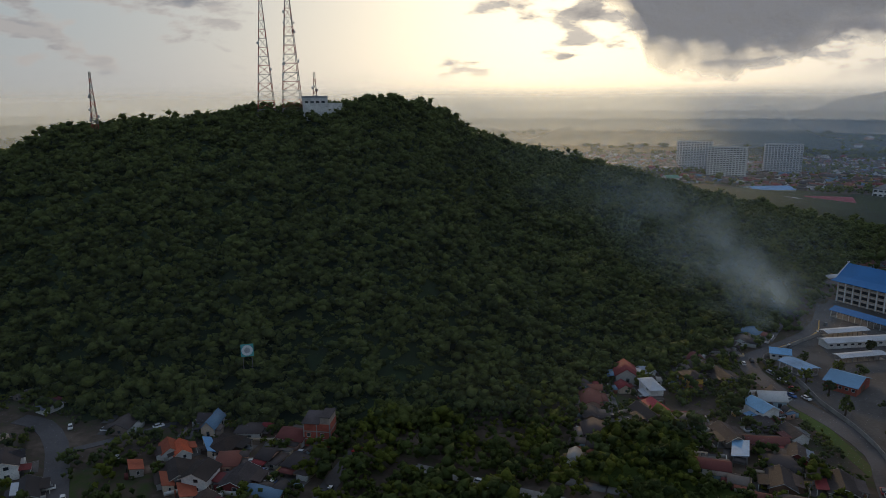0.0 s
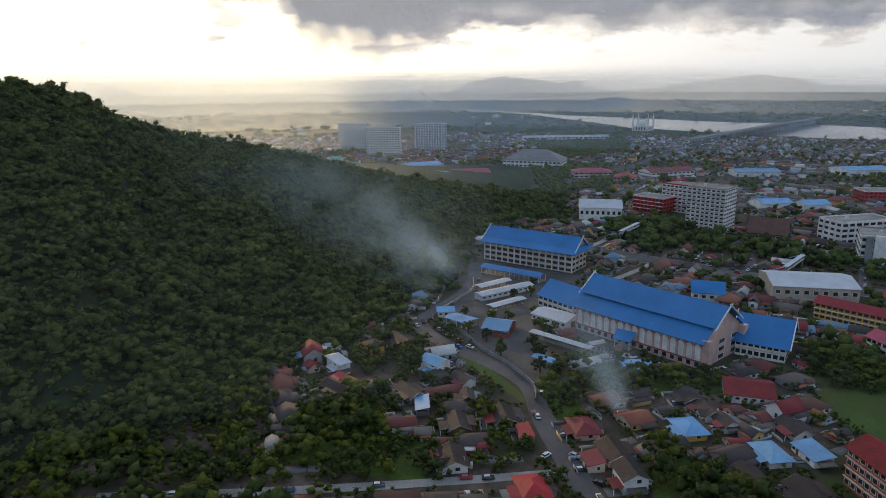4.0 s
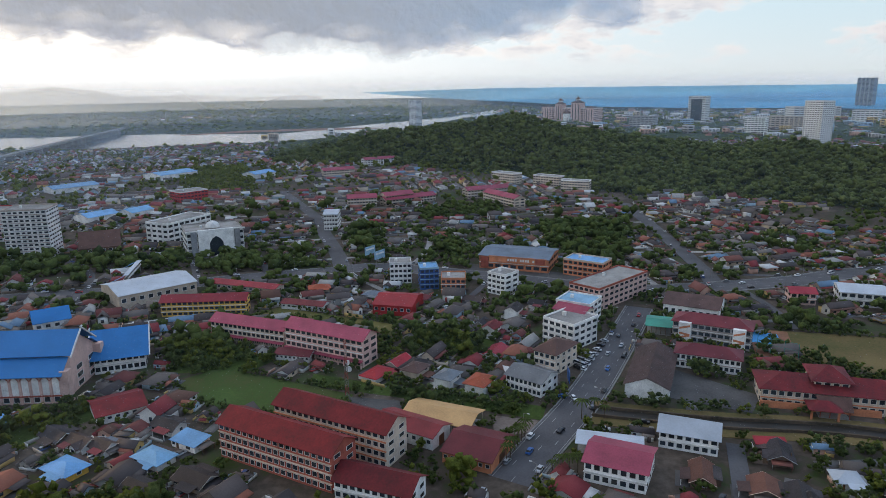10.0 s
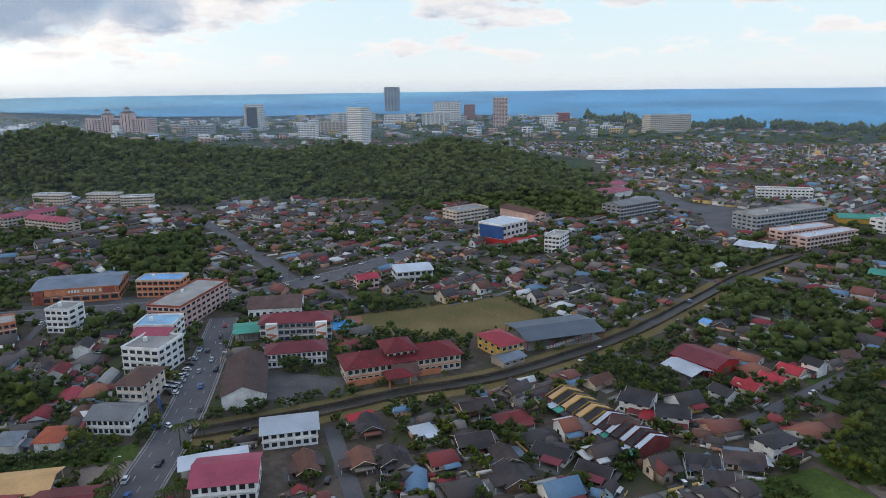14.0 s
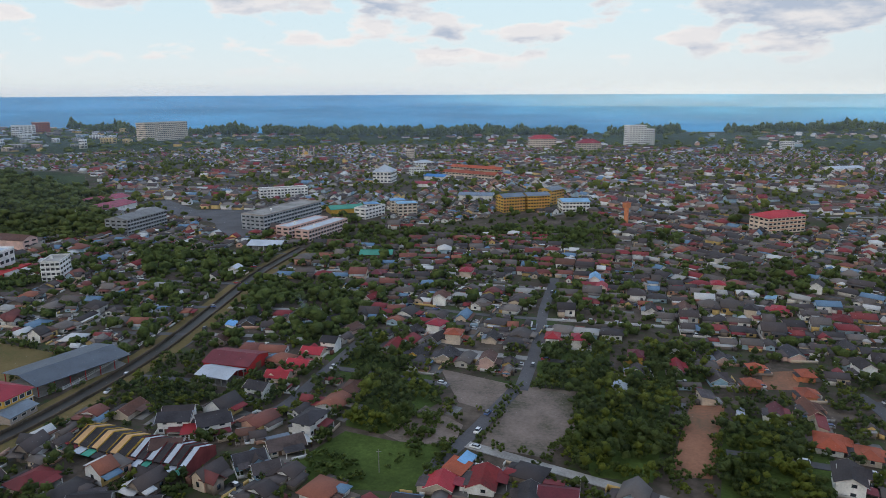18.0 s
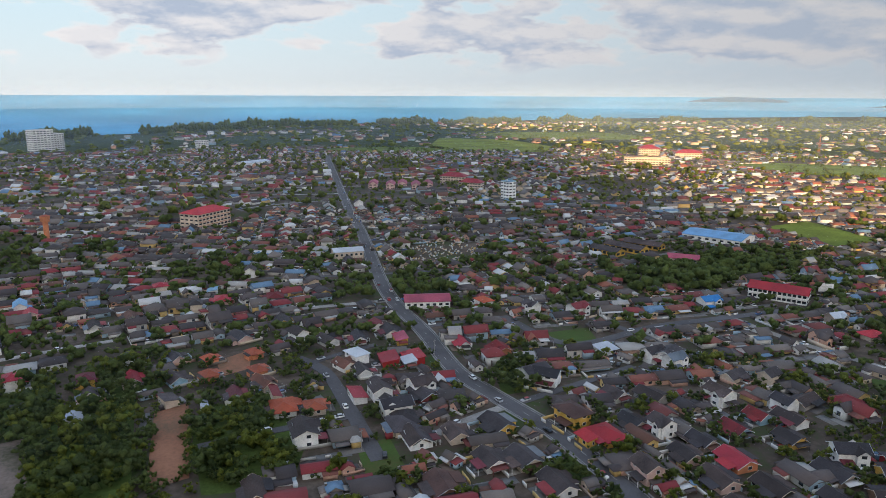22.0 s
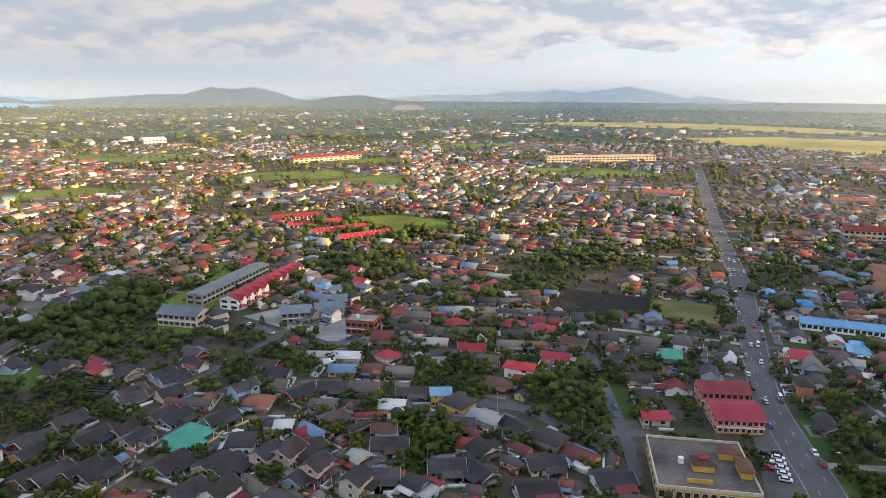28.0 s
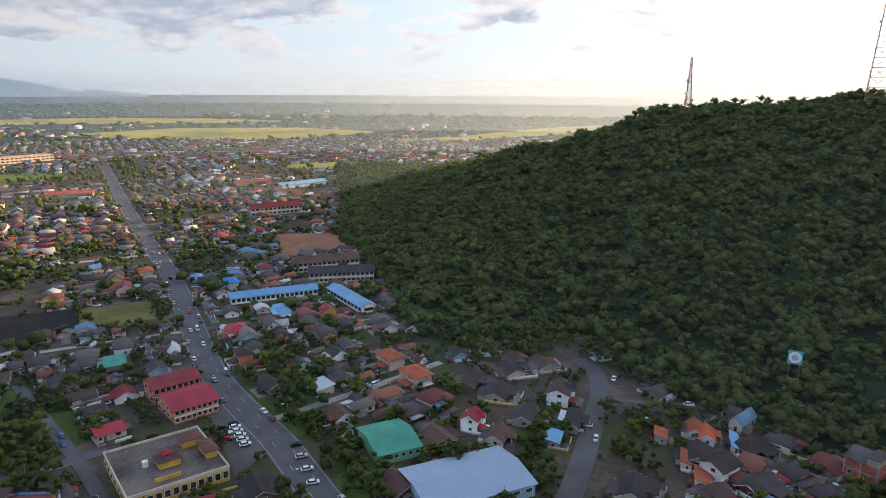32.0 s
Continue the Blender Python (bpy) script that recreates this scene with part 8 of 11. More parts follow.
house("hip2", "dark", "white", -331.0, -137.0, along_road(-331.0, -137.0), 12, 10)
house("gable", "steel", "grey", -351.3, -96.6, along_road(-351.3, -96.6), 14, 9)
house("cross2", "grey", "grey", -368.6, -84.9, along_road(-368.6, -84.9), 15, 11)
house("hip2", "dark", "white", -385.5, -78.5, along_road(-385.5, -78.5), 13, 10)
house("hip2", "steel", "white", -403.7, -73.3, along_road(-403.7, -73.3), 13, 10)
house("hip2", "sky", "pink", -401.8, -97.4, along_road(-401.8, -97.4), 14, 10)
house("gable", "dark", "grey", -390.5, -59.2, along_road(-390.5, -59.2), 20, 10)
house("gable", "maroon", "white", -364.7, -49.1, along_road(-364.7, -49.1), 18, 11)
house("gable2", "grey", "grey", -352.8, -93.8, along_road(-352.8, -93.8), 13, 10)
house("cross2", "red", "white", -416.2, -77.3, along_road(-416.2, -77.3), 13, 10)
house("cross2", "red", "white", -443.3, -86.0, along_road(-443.3, -86.0), 13, 10)
house("gable", "dark", "cream", -407.4, -39.0, along_road(-407.4, -39.0), 16, 9)
house("gable", "dark", "green", -424.0, -20.7, along_road(-424.0, -20.7), 16, 8)
house("hip", "red", "white", -470.8, -170.7, along_road(-470.8, -170.7), 22, 9)
house("gable", "rust", "white", -275.4, 80.5, along_road(-275.4, 80.5), 12, 16)
house("hip", "teal", "cream", -312.1, 88.7, along_road(-312.1, 88.7), 18, 11)
house("gable2", "grey", "sky", -286.2, 97.5, along_road(-286.2, 97.5), 14, 10)
house("gable", "grey", "cream", -284.4, 67.2, along_road(-284.4, 67.2), 13, 9)
house("gable", "dark", "white", -267.2, 65.9, along_road(-267.2, 65.9), 12, 9)
house("gable", "dark", "grey", -303.3, 63.5, along_road(-303.3, 63.5), 14, 11)
house("hip2", "orange", "cream", -447.9, 151.9, along_road(-447.9, 151.9), 16, 11)
house("cross2", "maroon", "pink", -419.7, 129.4, along_road(-419.7, 129.4), 16, 10)
house("hip2", "blue", "cream", -389.4, 182.2, along_road(-389.4, 182.2), 17, 10)
house("hip2", "red", "white", -309.4, 146.5, along_road(-309.4, 146.5), 16, 11)
house("hip", "sky", "white", -330.1, 182.4, along_road(-330.1, 182.4), 18, 9)
house("hip", "sky", "sky", -420.5, 174.1, along_road(-420.5, 174.1), 13, 9)
house("shed", "sky", "cream", -487.2, 133.0, along_road(-487.2, 133.0), 16, 9)
house("shed", "red", "cream", -247.2, 65.9, along_road(-247.2, 65.9), 14, 8)
# ---- houses at the foot of the hill ----
house("hip2", "orange", "cream", -231.1, 181.2, along_road(-231.1, 181.2), 19, 11)
house("hip2", "orange", "cream", -209.1, 177.5, along_road(-209.1, 177.5), 19, 12)
house("gable", "brown", "white", -203.7, 134.9, along_road(-203.7, 134.9), 14, 10)
house("gable", "grey", "white", -229.7, 155.0, along_road(-229.7, 155.0), 12, 9)
house("shed", "white", "cream", -229.4, 142.7, along_road(-229.4, 142.7), 14, 12)
house("gable2", "dark", "white", -249.9, 165.0, along_road(-249.9, 165.0), 13, 9)
house("gable", "grey", "white", -255.5, 149.1, along_road(-255.5, 149.1), 13, 9)
house("gable", "dark", "grey", -245.0, 129.3, along_road(-245.0, 129.3), 18, 10)
house("hip2", "red", "white", -308.0, 144.3, along_road(-308.0, 144.3), 14, 10)
house("hip", "sky", "white", -324.7, 180.4, along_road(-324.7, 180.4), 18, 9)
house("hip", "maroon", "cream", -322.3, 195.1, along_road(-322.3, 195.1), 14, 11)
house("cross2", "red", "yellow", -303.7, 196.0, along_road(-303.7, 196.0), 12, 10)
house("hip", "orange", "cream", -336.3, 237.9, along_road(-336.3, 237.9), 16, 9)
house("hip", "maroon", "wood", -322.4, 244.7, along_road(-322.4, 244.7), 17, 13)
house("hip2", "dark", "orange", -277.9, 133.5, along_road(-277.9, 133.5), 13, 9)
house("gable", "brown", "wood", -164.6, 151.4, along_road(-164.6, 151.4), 17, 12)
house("cross2", "red", "white", -164.9, 167.3, along_road(-164.9, 167.3), 11, 9)
house("gable", "brown", "cream", -152.6, 167.9, along_road(-152.6, 167.9), 14, 9)
house("cross2", "dark", "white", -157.7, 209.9, along_road(-157.7, 209.9), 16, 12)
house("gable", "brown", "cream", -183.3, 230.4, along_road(-183.3, 230.4), 16, 11)
house("gable", "dark", "pink", -188.3, 215.2, along_road(-188.3, 215.2), 18, 12)
house("gable", "dark", "grey", -176.7, 193.7, along_road(-176.7, 193.7), 22, 13)
house("gable", "dark", "grey", -155.9, 187.1, along_road(-155.9, 187.1), 18, 11)
house("gable", "dark", "wood", -192.2, 192.9, along_road(-192.2, 192.9), 24, 11)
house("gable", "grey", "white", -211.7, 227.3, along_road(-211.7, 227.3), 24, 9)
house("gable", "brown", "grey", -196.1, 225.9, along_road(-196.1, 225.9), 22, 9)
house("gable", "dark", "sky", -217.3, 210.3, along_road(-217.3, 210.3), 13, 9)
house("gable", "grey", "white", -172.6, 260.7, along_road(-172.6, 260.7), 12, 9)
house("gable", "dark", "grey", -141.6, 196.3, along_road(-141.6, 196.3), 18, 10)
house("shed", "white", "grey", -142.9, 196.2, along_road(-142.9, 196.2), 11, 8)
house("shed", "sky", "grey", -137.7, 181.4, along_road(-137.7, 181.4), 10, 7)
house("gable", "dark", "wood", -143.9, 146.4, along_road(-143.9, 146.4), 18, 12)
house("shed", "pink", "wood", -149.4, 135.1, along_road(-149.4, 135.1), 12, 9)
house("gable", "brown", "wood", -151.7, 122.8, along_road(-151.7, 122.8), 15, 12)
house("gable", "dark", "wood", -179.0, 87.7, along_road(-179.0, 87.7), 16, 11)
house("gable", "dark", "cream", -101.1, 174.5, along_road(-101.1, 174.5), 22, 15)
house("gable", "orange", "white", -107.2, 224.9, along_road(-107.2, 224.9), 10, 8)
house("gable", "orange", "white", -102.4, 224.0, along_road(-102.4, 224.0), 10, 8)
house("shed", "orange", "grey", -113.3, 211.9, along_road(-113.3, 211.9), 8, 6)
house("gable", "dark", "grey", -97.6, 208.8, along_road(-97.6, 208.8), 17, 12)
house("shed", "orange", "cream", -98.7, 203.2, along_road(-98.7, 203.2), 13, 5)
house("gable2", "dark", "white", -87.8, 204.5, along_road(-87.8, 204.5), 14, 13)
house("hip", "dark", "wood", -87.9, 228.2, along_road(-87.9, 228.2), 22, 14)
house("shed", "sky", "cream", -93.1, 226.5, along_road(-93.1, 226.5), 16, 4)
house("shed", "orange", "cream", -89.5, 197.0, along_road(-89.5, 197.0), 10, 7)
house("gable", "dark", "maroon", -75.2, 205.7, along_road(-75.2, 205.7), 22, 16)
house("gable", "dark", "white", -82.8, 189.3, along_road(-82.8, 189.3), 16, 10)
# ---- houses below the school road ----
house("hip2", "white", "white", 78.1, 278.3, along_road(78.1, 278.3), 20, 8)
house("cross", "white", "white", 82.6, 303.6, along_road(82.6, 303.6), 14, 8)
house("hip2", "dark", "yellow", 98.1, 288.7, along_road(98.1, 288.7), 12, 10)
house("gable", "dark", "grey", 114.7, 295.5, along_road(114.7, 295.5), 17, 10)
house("gable2", "sky", "white", 116.1, 258.2, along_road(116.1, 258.2), 15, 11)
house("gable", "grey", "white", 121.0, 241.0, along_road(121.0, 241.0), 13, 9)
house("shed", "grey", "grey", 112.5, 248.8, along_road(112.5, 248.8), 12, 9)
house("shed", "red", "grey", 75.7, 262.3, along_road(75.7, 262.3), 18, 6)
house("gable", "dark", "grey", 70.9, 257.2, along_road(70.9, 257.2), 20, 10)
house("gable", "dark", "grey", 96.5, 239.9, along_road(96.5, 239.9), 20, 10)
house("shed", "sky", "grey", 96.5, 227.6, along_road(96.5, 227.6), 16, 7)
house("gable", "grey", "maroon", 115.2, 225.8, along_road(115.2, 225.8), 12, 9)
house("gable", "dark", "white", 120.3, 205.6, along_road(120.3, 205.6), 20, 13)
house("gable", "dark", "wood", 102.2, 208.1, along_road(102.2, 208.1), 16, 11)
house("shed", "red", "pink", 120.6, 191.1, along_road(120.6, 191.1), 14, 6)
house("cross", "dark", "white", 89.9, 187.1, along_road(89.9, 187.1), 22, 14)
house("hip", "red", "cream", 104.6, 160.8, along_road(104.6, 160.8), 26, 14)
house("hip", "maroon", "pink", 141.8, 185.8, along_road(141.8, 185.8), 18, 12)
house("gable", "dark", "cream", 140.9, 167.1, along_road(140.9, 167.1), 22, 12)
house("shed", "maroon", "cream", 131.1, 165.9, along_road(131.1, 165.9), 12, 8)
house("gable2", "dark", "white", 134.6, 151.3, along_road(134.6, 151.3), 14, 11)
house("hip", "sky", "yellow", 175.6, 168.8, along_road(175.6, 168.8), 17, 12)
house("gable", "dark", "wood", 194.5, 187.9, along_road(194.5, 187.9), 16, 11)
house("cross", "grey", "white", 191.7, 175.6, along_road(191.7, 175.6), 14, 10)
house("gable", "grey", "white", 190.9, 165.8, along_road(190.9, 165.8), 12, 9)
house("hip", "sky", "white", 187.6, 143.6, along_road(187.6, 143.6), 17, 11)
house("shed", "sky", "white", 200.4, 137.8, along_road(200.4, 137.8), 22, 10)
house("cross", "dark", "grey", 169.6, 135.4, along_road(169.6, 135.4), 22, 13)
house("gable", "dark", "grey", 178.6, 122.2, along_road(178.6, 122.2), 18, 12)
house("gable", "dark", "white", 209.2, 152.3, along_road(209.2, 152.3), 16, 10)
house("hip", "orange", "cream", 388.5, 165.6, along_road(388.5, 165.6), 18, 11)
house("hip", "steel", "grey", 381.0, 127.4, along_road(381.0, 127.4), 16, 11)
house("hip", "red", "white", 269.3, 90.1, along_road(269.3, 90.1), 20, 11)
house("hip", "dark", "pink", 281.0, 76.0, along_road(281.0, 76.0), 17, 12)
house("hip", "maroon", "cream", 379.8, 99.0, along_road(379.8, 99.0), 16, 12)
house("gable", "red", "cream", 283.2, 84.4, along_road(283.2, 84.4), 16, 10)
house("hip2", "brown", "cream", 271.7, 73.2, along_road(271.7, 73.2), 14, 11)
house("hip2", "steel", "white", 266.6, 58.0, along_road(266.6, 58.0), 14, 11)
house("hip2", "orange", "white", 263.8, 43.6, along_road(263.8, 43.6), 16, 12)
house("gable", "red", "white", 303.8, 42.4, along_road(303.8, 42.4), 20, 12)
house("gable2", "rust", "white", 329.9, 48.6, along_road(329.9, 48.6), 14, 10)
house("gable2", "dark", "white", 361.0, 41.0, along_road(361.0, 41.0), 15, 10)
house("gable", "dark", "white", 380.4, 29.6, along_road(380.4, 29.6), 12, 10)
house("gable", "dark", "wood", 404.1, 38.7, along_road(404.1, 38.7), 14, 9)
house("gable", "dark", "grey", 381.4, 67.8, along_road(381.4, 67.8), 18, 11)
house("cross", "dark", "grey", 341.6, 55.5, along_road(341.6, 55.5), 12, 9)
house("cross", "grey", "wood", 231.0, -64.2, along_road(231.0, -64.2), 16, 11)
house("shed", "red", "wood", 237.2, -62.6, along_road(237.2, -62.6), 14, 5)
house("hip", "white", "white", 218.3, -80.9, along_road(218.3, -80.9), 11, 10)
house("gable", "dark", "wood", 229.3, -106.9, along_road(229.3, -106.9), 20, 12)
house("hip", "maroon", "cream", 213.5, -115.6, along_road(213.5, -115.6), 20, 12)
house("gable", "brown", "cream", 229.5, -165.2, along_road(229.5, -165.2), 16, 10)
house("gable2", "dark", "white", 203.0, -164.7, along_road(203.0, -164.7), 16, 11)
house("gable2", "dark", "white", 188.3, -169.5, along_road(188.3, -169.5), 16, 11)
house("gable", "dark", "wood", 205.1, -95.0, along_road(205.1, -95.0), 20, 12)
house("gable", "dark", "white", 185.8, -116.6, along_road(185.8, -116.6), 22, 13)
house("gable", "grey", "grey", 190.0, -100.4, along_road(190.0, -100.4), 15, 11)
house("gable", "dark", "wood", 178.7, -96.7, along_road(178.7, -96.7), 22, 12)
house("gable", "dark", "white", 170.2, -123.1, along_road(170.2, -123.1), 15, 11)
house("gable", "dark", "wood", 205.3, -64.0, along_road(205.3, -64.0), 14, 11)
house("gable", "brown", "wood", 207.8, -54.7, along_road(207.8, -54.7), 14, 12)
house("gable", "brown", "wood", 212.5, -36.9, along_road(212.5, -36.9), 20, 10)
house("gable", "dark", "cream", 200.1, -66.3, along_road(200.1, -66.3), 12, 9)
block("terrace_row", "low terrace with yellow and dark striped roofs", "terrace", (223.1, -136.3), (197.6, -138.4), 14, 1, 3.7, "yellow", "gable", "dark", 5, 2.6)
block("white_terrace_row", "low terrace with white and maroon striped roofs", "terrace", (196.6, -139.4), (174.0, -143.2), 14, 1, 3.7, "white", "gable", "dark", 6, 2.6)
house("hip2", "dark", "white", -386.5, -275.5, along_road(-386.5, -275.5), 15, 12)
house("hip2", "dark", "white", -361.3, -240.3, along_road(-361.3, -240.3) + 20, 15, 12)
house("gable2", "steel", "white", -382.1, -239.6, along_road(-382.1, -239.6) + 10, 13, 12)
house("hip", "red", "cream", -315.1, -261.5, along_road(-315.1, -261.5), 16, 12)
house("cross2", "dark", "white", -57.2, -247.9, along_road(-57.2, -247.9) + 90, 16, 13)
house("cross2", "dark", "white", -72.3, -265.3, along_road(-72.3, -265.3) + 90, 14, 12)
house("gable2", "dark", "white", -127.0, -258.7, along_road(-127.0, -258.7) + 30, 18, 14)
house("gable2", "dark", "white", -193.7, -263.7, along_road(-193.7, -263.7) + 15, 17, 14)
house("hip2", "steel", "white", -413.2, -102.4, along_road(-413.2, -102.4), 13, 11)
house("hip2", "steel", "white", -400.0, -88.4, along_road(-400.0, -88.4) + 90, 13, 11)
house("gable2", "steel", "white", -355.5, -83.8, along_road(-355.5, -83.8), 13, 11)
house("hip2", "dark", "white", -349.6, -145.7, along_road(-349.6, -145.7), 16, 13)
house("gable", "dark", "cream", -399.5, -56.1, along_road(-399.5, -56.1), 12, 10)
house("gable", "dark", "white", -407.6, -48.2, along_road(-407.6, -48.2), 12, 10)
house("gable", "dark", "cream", -422.5, -31.9, along_road(-422.5, -31.9), 12, 10)
house("gable", "dark", "white", -260.9, 219.2, along_road(-260.9, 219.2), 15, 12)
house("gable", "grey", "white", -268.8, 208.4, along_road(-268.8, 208.4), 15, 12)
house("gable", "grey", "cream", -259.9, 177.9, along_road(-259.9, 177.9), 15, 12)

# ---- blocks and sheds along the shore avenue ----
block("pale_shop_block", "three-storey white shop block", "shops", (530.1, -891.1), (515.3, -906.3), 14, 3, 3.4, "white", "flat", "grey", 5, single=False)
block("cream_flats", "tall cream walk-up flats", "flats", (662.4, -1094.2), (648.4, -1101.0), 14, 5, 3.4, "cream", "flat", "grey", 4, single=False)
block("white_hall_block", "broad two-storey white hall", "hall", (578.6, -987.7), (555.9, -1008.3), 20, 2, 4.0, "white", "hip", "white", 7, 3.0, single=False)
hall("blue_shed", "broad blue-roofed market shed", (490.1, -858.6), (458.8, -860.0), 22, 5, 2.4, "blue", "white", False, 6)
hall("red_showroom", "white showroom with a bright red sheet roof", (463.4, -786.0), (436.1, -793.6), 18, 4.5, 2.0, "red", "white", False, 6)
for a, b in (((394.4, -572.6), (385.0, -581.9)), ((384.0, -604.0), (373.0, -613.3)), ((367.0, -590.1), (352.9, -603.5))):
    block("walk_up_flats", "four-storey cream walk-up flats with blue roof sheets", "flats", a, b, 13, 4, 3.2, "cream", "hip", "sky", 4, 1.6, single=False)
hall("green_roof_hall", "cream hall under a dull green sheet roof", (433.8, -566.8), (411.5, -594.7), 22, 5, 2.6, "teal", "yellow", False, 7)
hall("long_white_shed", "long white-roofed sheds near the shore", (-27.2, -1214.2), (-69.7, -1251.9), 24, 5, 2.4, "white", "white", False, 8)
block("white_sea_block", "white four-storey block among trees near the shore", "flats", (60.2, -1596.0), (39.6, -1605.8), 18, 5, 3.6, "white", "flat", "grey", 6, single=False)

# ---- small lanes off the larger roads ----
lane_rng = random.Random(21)
SOLID = np.array(OCCUPIED)


def open_ground(p):
    if not 175 < p.length < 950 or lift(p.x, p.y) > 0.4 or any(inside(p.x, p.y, a) for a in AREAS):
        return False
    return not (np.hypot(SOLID[:, 0] - p.x, SOLID[:, 1] - p.y) < SOLID[:, 2] * 0.9 + 2.0).any()


def side_lanes():
    known = np.array([(q.x, q.y) for line, width in ROADS for q in line])
    for line, width in list(ROADS):
        if width == 16.0:
            continue
        gone = 30.0
        for i in range(1, len(line) - 1):
            gone -= (line[i] - line[i - 1]).length
            if gone > 0:
                continue
            gone = lane_rng.uniform(38, 66)
            u = (line[i + 1] - line[i - 1]).normalized()
            for side in (-1, 1):
                d = Vector((-u.y, u.x)) * side
                p, pts = line[i] + d * (width / 2 - 0.5), []
                bend = lane_rng.gauss(0, 1.2)
                for k in range(lane_rng.randint(8, 22)):
                    pts.append(tuple(p))
                    d.rotate(Matrix.Rotation(radians(bend), 2))
                    p = p + d * 7.0
                    if not open_ground(p) or (k > 1 and (np.hypot(known[:, 0] - p.x, known[:, 1] - p.y) < 9).any()):
                        break
                if len(pts) >= 5:
                    pale = lane_rng.random() < 0.45
                    road("side_lane", lane_rng.uniform(3.6, 5.0), "narrow pale concrete lane between houses" if pale else "narrow grey asphalt lane between houses", *pts, top=CONCRETE if pale else None)
                    known = np.concatenate([known, np.array(pts)])


side_lanes()

# ---- what fills the town between ----
CELL, SPAN = 3.0, 1650.0
SIDE = int(2 * SPAN / CELL)
taken = np.zeros((SIDE, SIDE), dtype=bool)
axis = -SPAN + CELL * (np.arange(SIDE) + 0.5)


def mark_disc(x, y, r):
    i0, i1 = int((x - r + SPAN) / CELL), int((x + r + SPAN) / CELL) + 1
    j0, j1 = int((y - r + SPAN) / CELL), int((y + r + SPAN) / CELL) + 1
    if i1 < 0 or j1 < 0 or i0 >= SIDE or j0 >= SIDE:
        return
    i0, j0 = max(i0, 0), max(j0, 0)
    sx, sy = axis[i0:i1], axis[j0:j1]
    taken[i0:i1, j0:j1] |= (sx[:, None] - x) ** 2 + (sy[None] - y) ** 2 < r * r


def mark_polygon(grid, pts):
    p = np.array(pts)
    lo, hi = p.min(0), p.max(0)
    i0, i1 = max(0, int((lo[0] + SPAN) / CELL)), min(SIDE, int((hi[0] + SPAN) / CELL) + 1)
    j0, j1 = max(0, int((lo[1] + SPAN) / CELL)), min(SIDE, int((hi[1] + SPAN) / CELL) + 1)
    if i0 >= i1 or j0 >= j1:
        return
    X, Y = axis[i0:i1][:, None], axis[j0:j1][None]
    hit = np.zeros((i1 - i0, j1 - j0), dtype=bool)
    for k in range(len(p)):
        (xa, ya), (xb, yb) = p[k - 1], p[k]
        if ya == yb:
            continue
        hit ^= ((ya > Y) != (yb > Y)) & (X < (xb - xa) * (Y - ya) / (yb - ya) + xa)
    grid[i0:i1, j0:j1] |= hit


for x, y, r in OCCUPIED:
    mark_disc(x, y, r)
for pts in AREAS:
    mark_polygon(taken, pts)
ROAD_POINTS = []
for line, width in ROADS:
    for i in range(len(line)):
        if line[i].length < 2400:
            v = line[min(i + 1, len(line) - 1)] - line[max(i - 1, 0)]
            ROAD_POINTS.append((line[i].x, line[i].y, math.atan2(v.y, v.x)))
            mark_disc(line[i].x, line[i].y, width / 2 + 1.5)
ROAD_POINTS = np.array(ROAD_POINTS)
GX, GY = np.meshgrid(axis, axis, indexing="ij")
hills = hill_height(GX, GY, HILL_A, 380.0) + hill_height(GX, GY, HILL_B, 330.0)
GB, GR = np.degrees(np.arctan2(-GX, GY)), np.hypot(GX, GY)
taken |= hills > 0.6
taken |= (GR > 1600) | (GR < 150)
wooded = np.zeros_like(taken)
GROVES = []


def grove(*pts):
    GROVES.append(pts)
    mark_polygon(wooded, pts)


grove((352.8, 789.5), (425.4, 749.6), (447.2, 637.9), (361.7, 499.9), (296.1, 545.7), (266.3, 511.1), (305.1, 653.3))
grove((392.8, 506.6), (422.7, 423.9), (456.5, 301.2), (425.8, 280.4), (385.6, 355.7), (367.7, 428.8))
grove((142.8, 222.8), (155.1, 226.2), (163.9, 218.1), (146.9, 192.5), (133.0, 202.3))
grove((148.9, 157.0), (163.2, 149.0), (160.7, 131.5), (144.0, 117.4), (127.7, 132.3))
grove((297.8, 211.7), (298.2, 187.2), (280.5, 143.0), (265.4, 148.3), (256.0, 184.3))
grove((64.5, 250.8), (88.0, 246.8), (79.5, 220.8), (91.7, 194.9), (78.8, 177.1), (35.8, 216.5), (45.8, 237.1))
grove((616.4, 49.2), (643.9, -29.8), (528.3, -27.6), (537.8, 35.9))
grove((331.7, 91.8), (326.3, 46.3), (287.6, 44.4), (309.6, 82.1))
grove((83.1, -275.4), (43.3, -294.3), (35.7, -211.0), (53.9, -205.4), (65.7, -217.7))
grove((20.3, -265.2), (-10.4, -285.9), (-12.0, -237.6), (-1.3, -208.2), (14.9, -210.1))
grove((114.4, -309.8), (81.0, -328.6), (67.2, -273.9), (97.5, -270.9))
grove((172.0, -235.4), (148.6, -261.7), (125.2, -232.8), (131.7, -197.3), (147.8, -196.7))
grove((245.2, -286.7), (221.5, -323.5), (201.4, -282.9), (221.4, -253.2))
grove((17.0, -279.5), (-9.0, -270.2), (-23.3, -243.1), (-14.2, -212.6), (19.6, -234.8))
grove((-247.6, -427.4), (-356.7, -432.2), (-387.1, -392.9), (-300.3, -362.5), (-244.4, -376.5))
grove((-310.7, -247.2), (-403.0, -226.1), (-406.6, -206.0), (-368.1, -184.8), (-308.0, -213.0))
